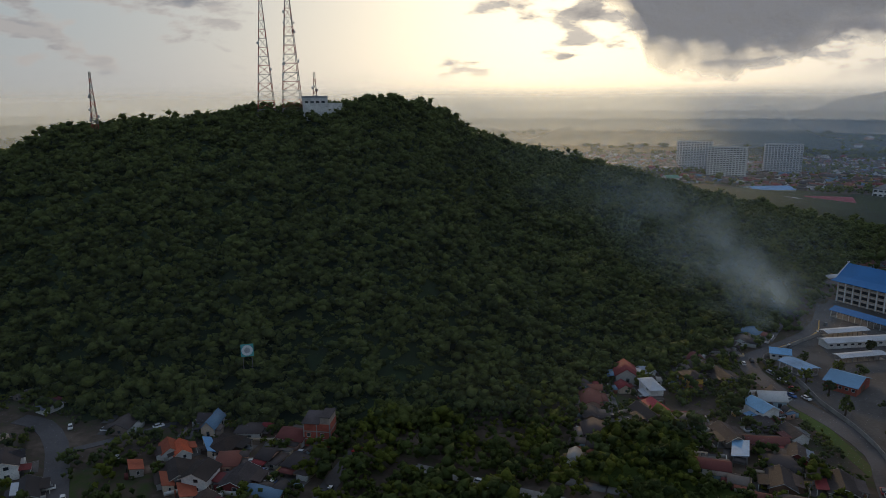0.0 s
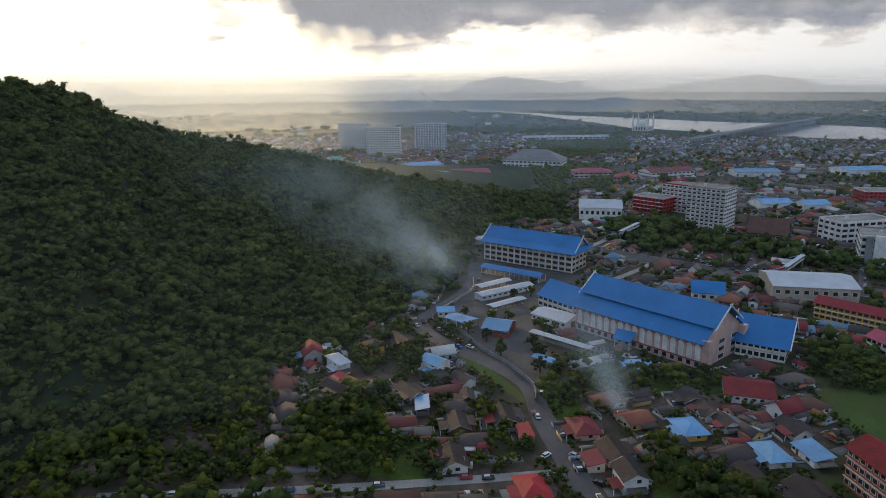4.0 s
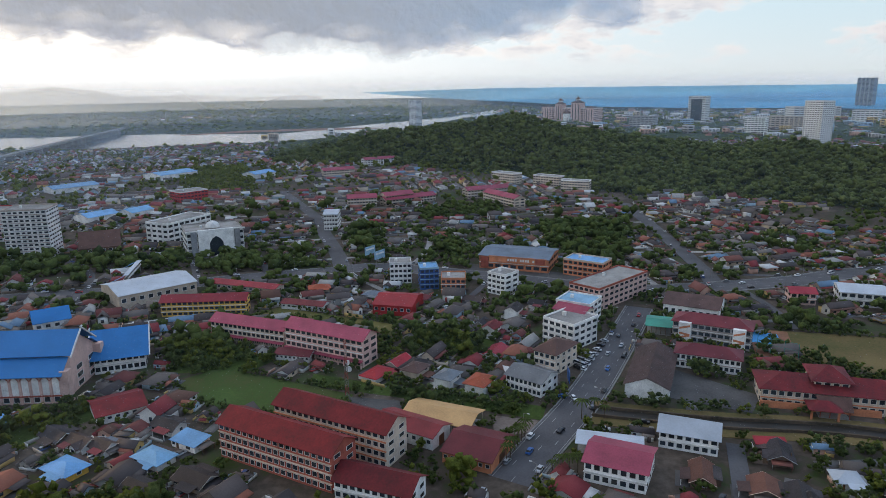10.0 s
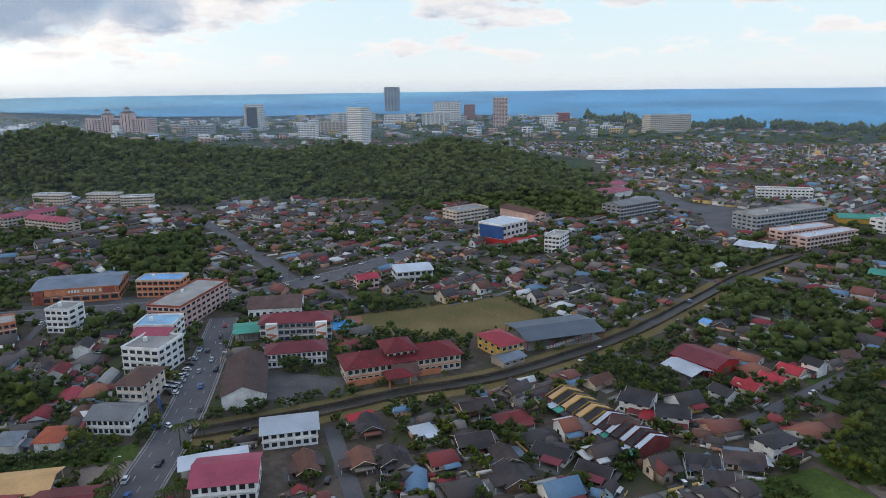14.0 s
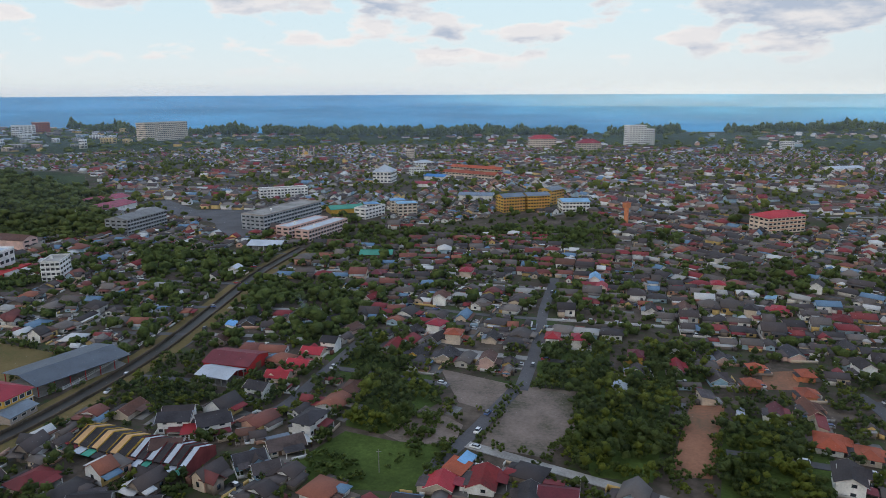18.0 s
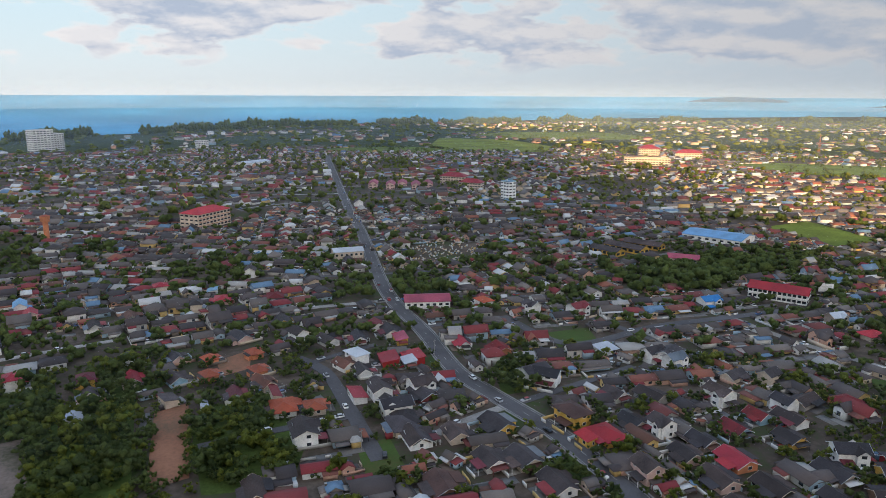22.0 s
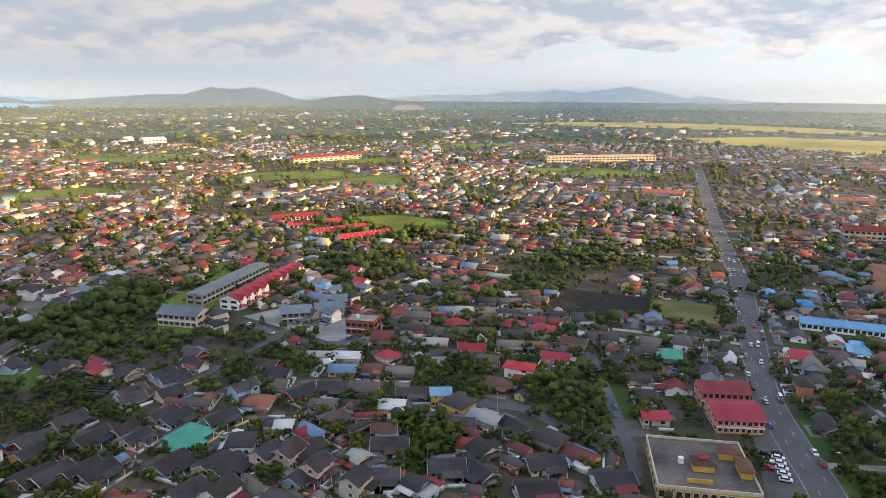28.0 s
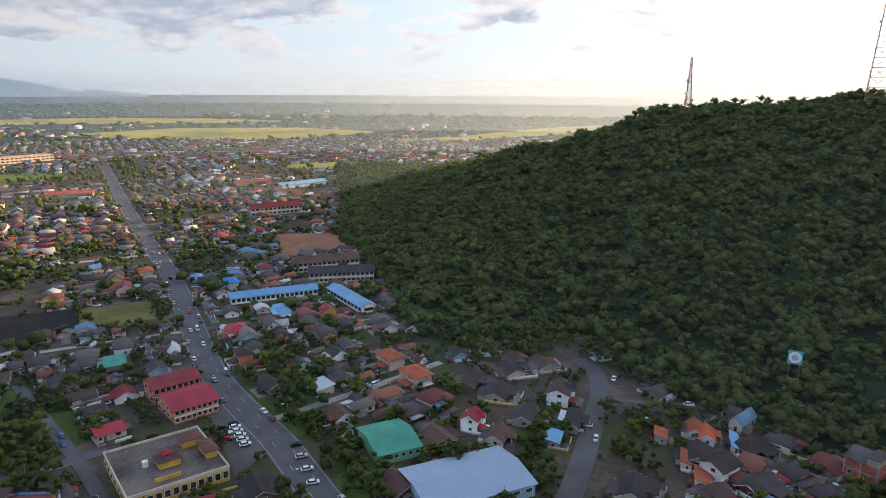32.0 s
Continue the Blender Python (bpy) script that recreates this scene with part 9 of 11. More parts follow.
area("lush_field", GRASS_LUSH, 0.024, "lush green field with shrubs beside the new houses", "field", (-332.9, -214.0), (-383.3, -208.0), (-440.4, -207.7), (-446.6, -170.0), (-374.5, -172.0), (-318.0, -192.0), free=True)
grove((-263.9, -36.0), (-301.1, -25.0), (-302.5, -6.6), (-290.7, 11.4), (-267.0, 6.1))
grove((-274.2, 30.0), (-300.6, 58.1), (-250.8, 60.5), (-244.2, 33.7))
grove((-229.2, 116.8), (-247.2, 137.1), (-243.7, 149.2), (-201.6, 126.6), (-204.3, 111.0))
grove((-611.7, -154.1), (-649.7, -32.2), (-551.2, -36.4), (-564.1, -142.5))
grove((-230.0, 120.8), (-231.4, 142.5), (-197.6, 123.3), (-208.5, 111.1))
grove((-152.4, 173.9), (-146.8, 199.8), (-127.6, 178.1), (-140.4, 169.4))
grove((-178.8, 115.6), (-170.2, 130.5), (-151.4, 115.8), (-161.9, 104.2))
grove((330.2, 778.5), (480.1, 953.4), (583.7, 923.4), (617.9, 768.0), (528.9, 635.3), (428.0, 630.9), (371.8, 529.0), (299.3, 531.4), (287.8, 624.7))
grove((790.8, 1302.9), (1065.5, 1294.4), (787.4, 932.4), (612.3, 902.3))
grove((366.1, 469.4), (435.7, 450.8), (406.0, 387.0), (343.0, 384.0))
grove((957.6, 634.2), (1024.0, 553.1), (790.2, 411.7), (733.5, 477.1))
grove((583.8, 215.7), (580.6, 184.9), (481.9, 148.9), (473.7, 172.9))
grove((628.9, 41.5), (661.9, -17.0), (508.4, -26.2), (491.8, 21.0))
grove((679.1, 180.1), (725.8, 102.0), (655.7, 86.4), (617.2, 158.1))
grove((445.1, 282.7), (479.3, 212.3), (437.6, 185.3), (410.9, 252.2))
grove((467.7, -359.5), (462.3, -397.0), (364.8, -320.0), (384.0, -297.0))
grove((531.6, -1.9), (558.4, -27.4), (469.4, -28.4), (466.3, -3.6))
grove((416.2, -368.4), (351.1, -405.6), (308.1, -343.5), (322.3, -292.2))
grove((74.8, -315.2), (46.7, -343.8), (31.7, -305.0), (50.2, -275.8))
grove((-95.5, -427.5), (-138.2, -434.3), (-128.2, -382.7), (-93.0, -377.7))
grove((-293.7, -124.3), (-310.3, -91.6), (-284.4, -74.2), (-264.5, -103.1))
grove((-471.1, -119.8), (-508.8, -76.7), (-446.4, -52.2), (-416.5, -91.9))
grove((-353.3, 345.9), (-273.5, 298.6), (-211.0, 290.7), (-263.9, 356.9), (-368.3, 395.3))
grove((-282.3, 225.5), (-244.2, 216.6), (-205.4, 217.0), (-183.9, 231.4), (-193.4, 251.4), (-231.1, 243.6), (-284.8, 252.5))
grove((-260.6, 124.1), (-278.1, 156.1), (-237.2, 155.9), (-214.5, 126.7), (-228.8, 114.4))
grove((199.6, -250.5), (193.2, -288.9), (158.5, -266.6), (162.3, -224.5))
grove((328.3, -306.1), (305.5, -360.8), (258.7, -327.1), (266.5, -264.8))
grove((-277.2, -21.3), (-301.6, -0.9), (-279.9, 8.8), (-249.9, -5.8))
grove((-227.7, -36.8), (-245.3, -22.4), (-232.4, -4.9), (-206.9, -14.5), (-203.0, -28.7))
grove((-281.9, 15.7), (-315.5, 48.2), (-281.4, 52.8), (-251.1, 31.0))
grove((-91.8, -196.4), (-111.1, -199.1), (-108.5, -179.0), (-90.7, -177.3))
grove((-110.9, -281.9), (-128.8, -283.8), (-120.5, -252.9), (-104.4, -251.8))
grove((-262.4, 16.4), (-285.6, 26.1), (-307.4, 59.2), (-251.1, 64.9), (-242.1, 35.6))
grove((165.0, 234.2), (183.5, 218.2), (210.8, 205.4), (230.8, 196.1), (222.3, 182.8), (196.9, 192.5), (174.0, 201.3), (158.5, 215.7))
grove((154.2, 240.9), (163.9, 225.8), (147.6, 203.6), (140.8, 215.4))
grove((155.9, 165.1), (166.8, 154.0), (173.7, 134.3), (153.6, 115.0), (139.1, 139.0))
for k, pts in enumerate(GROVES):
    if math.hypot(sum(q[0] for q in pts), sum(q[1] for q in pts)) / len(pts) < 420:
        area("undergrowth", GRASS_LUSH, 0.010 + 0.0003 * k, "rank green undergrowth below a grove", "grass", *pts, free=True)
fringe = (GB > -9) & (GB < 13.5) & (GR > 180) & (GR < 275) & (hills <= 0.6)
wooded |= fringe & ~taken
fill_rng = random.Random(11)


def pick(rng, table):
    k = rng.random() * sum(table.values())
    for name, w in table.items():
        k -= w
        if k <= 0:
            return name
    return name


far_spots = {"gable": [], "hip": [], "low": [], "porch": [], "ell": [], "hipped": [], "long": [], "patched": []}
# small estates: rows of houses front to front across a lane, back to back behind
zone_rng = random.Random(8)
ZONES = []
for zx in np.arange(-1650, 1651, 165.0):
    for zy in np.arange(-1650, 1651, 165.0):
        x, y = zx + zone_rng.uniform(-60, 60), zy + zone_rng.uniform(-60, 60)
        k = np.argmin((ROAD_POINTS[:, 0] - x) ** 2 + (ROAD_POINTS[:, 1] - y) ** 2)
        ZONES.append((x, y, ROAD_POINTS[k, 2] + zone_rng.choice((0, 0, math.pi / 2)), zone_rng.uniform(12.2, 14.2), zone_rng.uniform(0, 30)))
ZONE_XY = np.array([(z[0], z[1]) for z in ZONES])


def lushness(x, y):
    return noise.noise((x * 0.009, y * 0.009, 1.7)) + 0.5 * noise.noise((x * 0.03, y * 0.03, 7.7))


lots, lane_spots = [], []
for k, (zx, zy, turn, pitch, off) in enumerate(ZONES):
    c, q = math.cos(turn), math.sin(turn)
    for street in range(-5, 6):
        v0 = street * 35.0 + off
        for i in range(-22, 23):
            u = i * 8.0
            x, y = zx + u * c - v0 * q, zy + u * q + v0 * c
            r = math.hypot(x, y)
            if not 160 < r < 1150 or np.argmin((ZONE_XY[:, 0] - x) ** 2 + (ZONE_XY[:, 1] - y) ** 2) != k or lushness(x, y) > 0.2:
                continue
            gi, gj = int((x + SPAN) / CELL), int((y + SPAN) / CELL)
            if not (taken[gi - 1:gi + 2, gj - 1:gj + 2].any() or wooded[gi, gj]):
                lane_spots.append((x, y, 0.0, turn, 1.04, 1, 1))
        for side in (-1, 1):
            for i in range(-14, 15):
                u, v = i * pitch + zone_rng.uniform(-1, 1), v0 + side * (9.6 + zone_rng.uniform(-0.8, 0.8))
                x, y = zx + u * c - v * q, zy + u * q + v * c
                if max(abs(x), abs(y)) < SPAN - 20 and 150 < math.hypot(x, y) < 1600 and np.argmin((ZONE_XY[:, 0] - x) ** 2 + (ZONE_XY[:, 1] - y) ** 2) == k:
                    lots.append((x, y, math.degrees(turn) + (0 if side > 0 else 180)))
for spot in lane_spots:
    mark_disc(spot[0], spot[1], 3.0)
for x, y, turn in lots:
    r = math.hypot(x, y)
    if lushness(x, y) > (0.24 if r < 760 else 0.20) or fill_rng.random() < (0.05 if r < 760 else 0.08):
        continue
    i, j = int((x + SPAN) / CELL), int((y + SPAN) / CELL)
    w, d = fill_rng.uniform(9.2, 12.6), fill_rng.uniform(7.2, 9.6)
    if taken[i - 1:i + 2, j - 1:j + 2].any() or wooded[i, j]:
        continue
    kind = fill_rng.choice(("gable", "gable", "hip", "low")) if r > 760 else fill_rng.choice(("porch", "porch", "ell", "ell", "hipped", "hipped", "long", "patched"))
    far_spots[kind].append((x, y, 0.0, radians(turn + fill_rng.gauss(0, 2.5)), w / 10, d / 8, 1.5 if fill_rng.random() < 0.14 else fill_rng.uniform(0.78, 0.96)))
    mark_disc(x, y, max(w, d) * 0.5)

# low annexes, sheds and kitchens in the gaps of the nearer quarters
for i in range(0, SIDE):
    for j in range(i % 2, SIDE, 2):
        x, y, r = GX[i, j], GY[i, j], GR[i, j]
        if r > 760 or taken[i, j] or wooded[i, j] or lushness(x, y) > 0.16 or fill_rng.random() < 0.55:
            continue
        if taken[i - 1:i + 2, j - 1:j + 2].any():
            continue
        k = np.argmin((ROAD_POINTS[:, 0] - x) ** 2 + (ROAD_POINTS[:, 1] - y) ** 2)
        w, d = fill_rng.uniform(5.0, 8.0), fill_rng.uniform(3.8, 5.6)
        far_spots[fill_rng.choice(("long", "patched", "porch"))].append((x, y, 0.0, ROAD_POINTS[k, 2] + fill_rng.choice((0, 0, 1.571, 3.1416)) + fill_rng.gauss(0, 0.05), w / 10, d / 8, fill_rng.uniform(0.66, 0.84)))
        mark_disc(x, y, w * 0.5)

# beyond: whole quarters as joined roofs and walls
for _ in range(6500):
    r, b = math.sqrt(fill_rng.uniform(1600 ** 2, 3300 ** 2)), fill_rng.uniform(-180, 180)
    x, y = polar(r, b)
    bb = b if b > 0 else b + 360
    if 122 < bb < 283 and r > np.interp(bb, [c[0] for c in COAST], [c[1] for c in COAST]) - 70:
        continue
    if -84 < b < -24 and r > np.interp(b, [-84, -78, -74, -64, -51, -40, -31, -25], [2900, 2300, 1850, 1620, 1600, 1780, 2480, 2900]) - 20 and r < 3050:
        continue
    if (20 < b < 75 and r > 1700 and fill_rng.random() < 0.8) or (-70 < b < 0 and fill_rng.random() < 0.75) or (75 < b < 122 and r > 2100 and fill_rng.random() < 0.7):
        continue
    if noise.noise((x * 0.004, y * 0.004, 9.0)) > 0.05 or any(inside(x, y, a) for a in AREAS[:46]):
        continue
    w = fill_rng.uniform(11, 22)
    far_spots[fill_rng.choice(("gable", "hip", "low"))].append((x, y, float(far_rise(np.array(r))), radians(fill_rng.choice((20, 110, 65, 155)) + fill_rng.gauss(0, 8)), w / 10, w / 11, fill_rng.choice((1.0, 1.1, 1.8))))


def triangles(g):
    f = []
    for q in g.f:
        f += [(q[0], q[i], q[i + 1]) for i in range(1, len(q) - 1)]
    return np.array(g.v, dtype=float), np.array(f)


def wall_shape(gabled):
    g = Geo()
    g.v = [(-5, -4, 0), (5, -4, 0), (5, 4, 0), (-5, 4, 0), (-5, -4, 3), (5, -4, 3), (5, 4, 3), (-5, 4, 3), (-5, 0, 5.1 if gabled else 3), (5, 0, 5.1 if gabled else 3)]
    g.f = [(0, 1, 5, 4), (2, 3, 7, 6), (1, 2, 6, 9, 5), (3, 0, 4, 8, 7), (4, 5, 6, 7)]
    return triangles(g)


def thin(g, keep):
    g.f = [g.f[i] for i in keep]
    return triangles(g)


SHAPES = {"gable": (wall_shape(True), thin(gable_roof(Geo(), -5, 5, -4, 4, 3, 5.2), (0, 1, 4, 5))),
          "hip": (wall_shape(False), thin(hip_roof(Geo(), -5, 5, -4, 4, 3.05, 5.2), (0, 1, 2, 3))),
          "low": (wall_shape(True), thin(gable_roof(Geo(), -5.4, 5.4, -3.2, 4.6, 3, 4.9), (0, 1, 4, 5)))}


def rich(walls, roofs, panes):
    """A small house out of several boxes: walls (x0, y0, x1, y1, height, gable rise), roofs as ready pieces, window places."""
    w, g = Geo(), Geo()
    for x0, y0, x1, y1, h, rise in walls:
        if rise:
            gabled_walls(w, x0, x1, y0, y1, 0, h, h + rise)
        else:
            w.box(x0, y0, 0, x1, y1, h)
    for x, y, side in panes:
        g.box(x - 0.7, y - 0.04, 0.9, x + 0.7, y + 0.04, 2.1) if side else g.box(x - 0.04, y - 0.6, 0.9, x + 0.04, y + 0.6, 2.1)
    r = Geo()
    for piece in roofs:
        k = len(r.v)
        r.v += piece.v
        r.f += [tuple(k + i for i in q) for q in piece.f]
    return triangles(w), triangles(r), triangles(g)


def crosswise(g, x):
    """A roof turned a quarter and moved along x."""
    g.v = [(-b + x, a, c) for a, b, c in g.v]
    return g


def lean(x0, x1, y0, y1, z0, z1):
    return Geo().slab([(x0, y0, z0), (x1, y0, z0), (x1, y1, z1), (x0, y1, z1)], 0.12)


FOUR_PANES = [(-3.4, -4.03, 1), (1.2, -4.03, 1), (-2.6, 4.03, 1), (5.03, 0.6, 0), (-5.03, -0.8, 0)]
RICH = {
    "porch": rich([(-5, -4, 5, 4, 3.0, 2.0), (-4.4, 4.02, 1.8, 6.6, 2.2, 0)], [gable_roof(Geo(), -5, 5, -4, 4, 3, 5.0, 0.6), lean(-1.6, 4.8, -7.2, -3.9, 2.4, 2.9), lean(-4.8, 2.2, 3.9, 7.0, 2.8, 2.25)], FOUR_PANES),
    "ell": rich([(-5, -1.5, 5, 4, 3.0, 1.7), (-4.6, -5.5, -0.4, -1.52, 2.9, 0), (1.0, 4.02, 4.8, 6.2, 2.3, 0)],
                [gable_roof(Geo(), -5, 5, -1.5, 4, 3, 4.7, 0.6), crosswise(gable_roof(Geo(), -5.6, 0.4, -2.1, 2.1, 2.95, 4.35, 0.5), -2.5), lean(0.2, 5.0, -5.2, -1.7, 2.35, 2.8), lean(0.7, 5.1, 3.9, 6.6, 2.85, 2.3)],
                [(-2.6, -5.53, 1), (2.6, -1.53, 1), (-2.6, 4.03, 1), (5.03, 1.4, 0), (-5.03, 1.4, 0)]),
    "hipped": rich([(-4.6, -4, 4.6, 4, 3.1, 0), (1.2, -6.0, 4.4, -4.02, 2.9, 0)], [hip_roof(Geo(), -4.6, 4.6, -4, 4, 3.15, 5.3, 0.7), hip_roof(Geo(), 1.1, 4.5, -6.4, -2.4, 3.05, 4.3, 0.4), lean(-4.2, 0.6, -7.0, -4.6, 2.4, 2.8)], FOUR_PANES),
    "long": rich([(-6, -3, 6, 3, 2.8, 1.4), (-6, 3.02, -1, 5.4, 2.1, 0)], [gable_roof(Geo(), -6, 6, -3, 3, 2.8, 4.2, 0.5), lean(-6.3, 6.3, -5.2, -3.2, 2.25, 2.6), lean(-6.3, -0.7, 2.9, 5.8, 2.7, 2.15)],
                 [(-3.4, -3.03, 1), (2.2, -3.03, 1), (2.6, 3.03, 1), (6.03, 0.4, 0), (-6.03, -0.4, 0)]),
    "patched": rich([(-5, -3.6, 1, 3.6, 3.0, 1.8), (1.02, -4.4, 4.8, 2.0, 2.7, 0), (-3, 3.62, 3.6, 6.4, 2.3, 0)],
                    [gable_roof(Geo(), -5, 1, -3.6, 3.6, 3.0, 4.8, 0.5), lean(0.9, 5.4, -4.9, 2.4, 2.7, 3.3), lean(-3.4, 4.0, 3.5, 6.9, 2.85, 2.3), lean(-5.2, 0.6, -6.6, -3.8, 2.3, 2.75)], [(-3.4, -3.63, 1), (2.8, -4.43, 1), (-5.03, 0.4, 0), (4.83, -1, 0)]),
}
SHAPES.update(RICH)
LANE_MIX = surface("estate_lane_asphalt", (0.15, 0.145, 0.14), 0.9, 0.35, 1.0, 0.02, 0.15, second=(0.24, 0.23, 0.21))
YARD_MIX = island_mix("yard_surface_mix", [(0.17, 0.16, 0.15), (0.11, 0.105, 0.10), (0.24, 0.225, 0.205), (0.20, 0.15, 0.12), (0.14, 0.13, 0.125), (0.28, 0.27, 0.25)], 0.95, 0.2, 0.1)
CAR_MIX = island_mix("car_paint_mix", [(0.70, 0.70, 0.70), (0.02, 0.02, 0.023), (0.42, 0.43, 0.45), (0.72, 0.72, 0.71), (0.30, 0.02, 0.02), (0.10, 0.11, 0.12), (0.55, 0.55, 0.56), (0.05, 0.10, 0.25)], 0.3, 0.0, 0.5)
far_blocks = []
for _ in range(420):
    b, r = fill_rng.uniform(-128, -62), fill_rng.uniform(1750, 3250)
    x, y = polar(r, b)
    shore = np.interp(b + 360, [c[0] for c in COAST], [c[1] for c in COAST])
    if r > shore - 60 or (b > -84 and r > 1850) or any(inside(x, y, a) for a in AREAS[:48]) or lift(x, y) > 6 + float(far_rise(np.array(r))):
        continue
    w, d, h = fill_rng.uniform(12, 42), fill_rng.uniform(10, 20), fill_rng.choice((5, 6, 8, 9, 11, 14, 20))
    far_blocks.append((x, y, float(far_rise(np.array(r))) - 0.3, radians(fill_rng.choice((20, 110)) + fill_rng.gauss(0, 8)), w, d, h))
quarter = thing("town_quarters", 0, 0, 0, 0, "dense quarters of small tiled houses reaching far out", "houses")
quarter["kind"] = "stuff"
for kind, spots in far_spots.items():
    strewn("walls", "", "", [SHAPES[kind][0]], spots, FAR_WALLS, quarter)
    strewn("roofs", "", "", [SHAPES[kind][1]], spots, FAR_ROOFS, quarter)
    if kind in RICH:
        strewn("windows", "", "", [SHAPES[kind][2]], spots, GLASS, quarter)
slab_block = Geo().box(-0.5, -0.5, 0, 0.5, 0.5, 1)
slab_panes = Geo()
for z in (0.12, 0.42, 0.72):
    for x in (-0.36, -0.12, 0.12, 0.36):
        for y in (-0.505, 0.505):
            slab_panes.poly((x - 0.08, y, z), (x + 0.08, y, z), (x + 0.08, y, z + 0.16), (x - 0.08, y, z + 0.16))
    for x in (-0.505, 0.505):
        slab_panes.poly((x, -0.3, z), (x, 0.3, z), (x, 0.3, z + 0.16), (x, -0.3, z + 0.16))
strewn("blocks", "", "", [triangles(slab_block)], far_blocks, FAR_WALLS, quarter)
strewn("block_windows", "", "", [triangles(slab_panes)], far_blocks, GLASS, quarter)
close_houses = [s for kind in RICH for s in far_spots[kind]]
apron = triangles(Geo().box(-3.2, -9.2, 0, 4.9, -4.1, 0.1))
fence = triangles(Geo().box(-5.6, -9.4, 0, -3.4, -9.2, 1.4).box(-0.2, -9.4, 0, 5.6, -9.2, 1.4).box(-5.8, -9.4, 0, -5.6, 3.5, 1.4))
strewn("estate_lanes", "", "", [triangles(Geo().box(-4, -2.1, -0.3, 4, 2.1, 0.07))], lane_spots, LANE_MIX, quarter)
close_houses = close_houses + HOUSES
strewn("yard_slabs", "", "", [apron], close_houses, YARD_MIX, quarter)
side_roof = triangles(Geo().slab([(5.0, -3.4, 2.6), (7.6, -3.4, 2.15), (7.6, 3.2, 2.15), (5.0, 3.2, 2.6)], 0.1).box(7.35, -3.2, 0, 7.5, -3.05, 2.15).box(7.35, 2.9, 0, 7.5, 3.05, 2.15))
strewn("side_canopies", "", "", [side_roof], [s for i, s in enumerate(close_houses) if i % 2], FAR_ROOFS, quarter)
strewn("yard_walls", "", "", [fence], [s for i, s in enumerate(close_houses) if i % 5 < 3], FAR_WALLS, quarter)
tank = triangles(Geo().tube(3.0, 5.6, 0, 2.2, 0.5, 0.5, 7).box(-4.9, 5.0, 0, -3.2, 7.4, 2.0))
strewn("yard_sheds", "", "", [tank], [s for i, s in enumerate(close_houses) if i % 3 == 0], FAR_ROOFS, quarter)


def small_car():
    g = Geo()
    k = 8
    g.v += [(-2.1, -0.85, 0.3), (2.1, -0.85, 0.3), (2.1, 0.85, 0.3), (-2.1, 0.85, 0.3), (-2.05, -0.85, 0.92), (1.95, -0.85, 0.85), (1.95, 0.85, 0.85), (-2.05, 0.85, 0.92),
            (-1.4, -0.66, 1.45), (0.5, -0.66, 1.45), (0.5, 0.66, 1.45), (-1.4, 0.66, 1.45), (-1.8, -0.8, 0.92), (1.1, -0.8, 0.9), (1.1, 0.8, 0.9), (-1.8, 0.8, 0.92)]
    g.f = [(0, 1, 5, 4), (1, 2, 6, 5), (2, 3, 7, 6), (3, 0, 4, 7), (4, 5, 6, 7), (8, 9, 10, 11), (12, 13, 9, 8), (13, 14, 10, 9), (14, 15, 11, 10), (15, 12, 8, 11)]
    body = Geo()
    body.v, body.f = g.v, g.f[:6]
    glass = Geo()
    glass.v, glass.f = g.v, g.f[6:]
    return triangles(body), triangles(glass)


yard_cars = []
for s in close_houses:
    if fill_rng.random() < 0.45:
        a = s[3]
        lx, ly = fill_rng.uniform(0, 3) * s[4], -6.8 * s[5]
        yard_cars.append((s[0] + lx * math.cos(a) - ly * math.sin(a), s[1] + lx * math.sin(a) + ly * math.cos(a), 0.12, a + math.pi / 2, 1, 1, 1))
for line, width in ROADS:
    for i in range(1, len(line) - 1, 2):
        r = line[i].length
        if 180 < r < 1100 and fill_rng.random() < (0.5 if width > 10 else 0.22) and width != 16.0:
            u = (line[i + 1] - line[i]).normalized()
            side = fill_rng.choice((-1, 1)) * (width / 2 - 1.6)
            p = line[i] + Vector((-u.y, u.x)) * side
            yard_cars.append((p.x, p.y, 0.25, math.atan2(u.y, u.x) + (math.pi if fill_rng.random() < 0.5 else 0), 1, 1, 1))
strewn("parked_cars", "many small parked cars in yards and along lanes", "cars", [small_car()[0]], yard_cars, CAR_MIX)
strewn("parked_car_windows", "dark windows of the many parked cars", "cars", [small_car()[1]], yard_cars, GLASS)

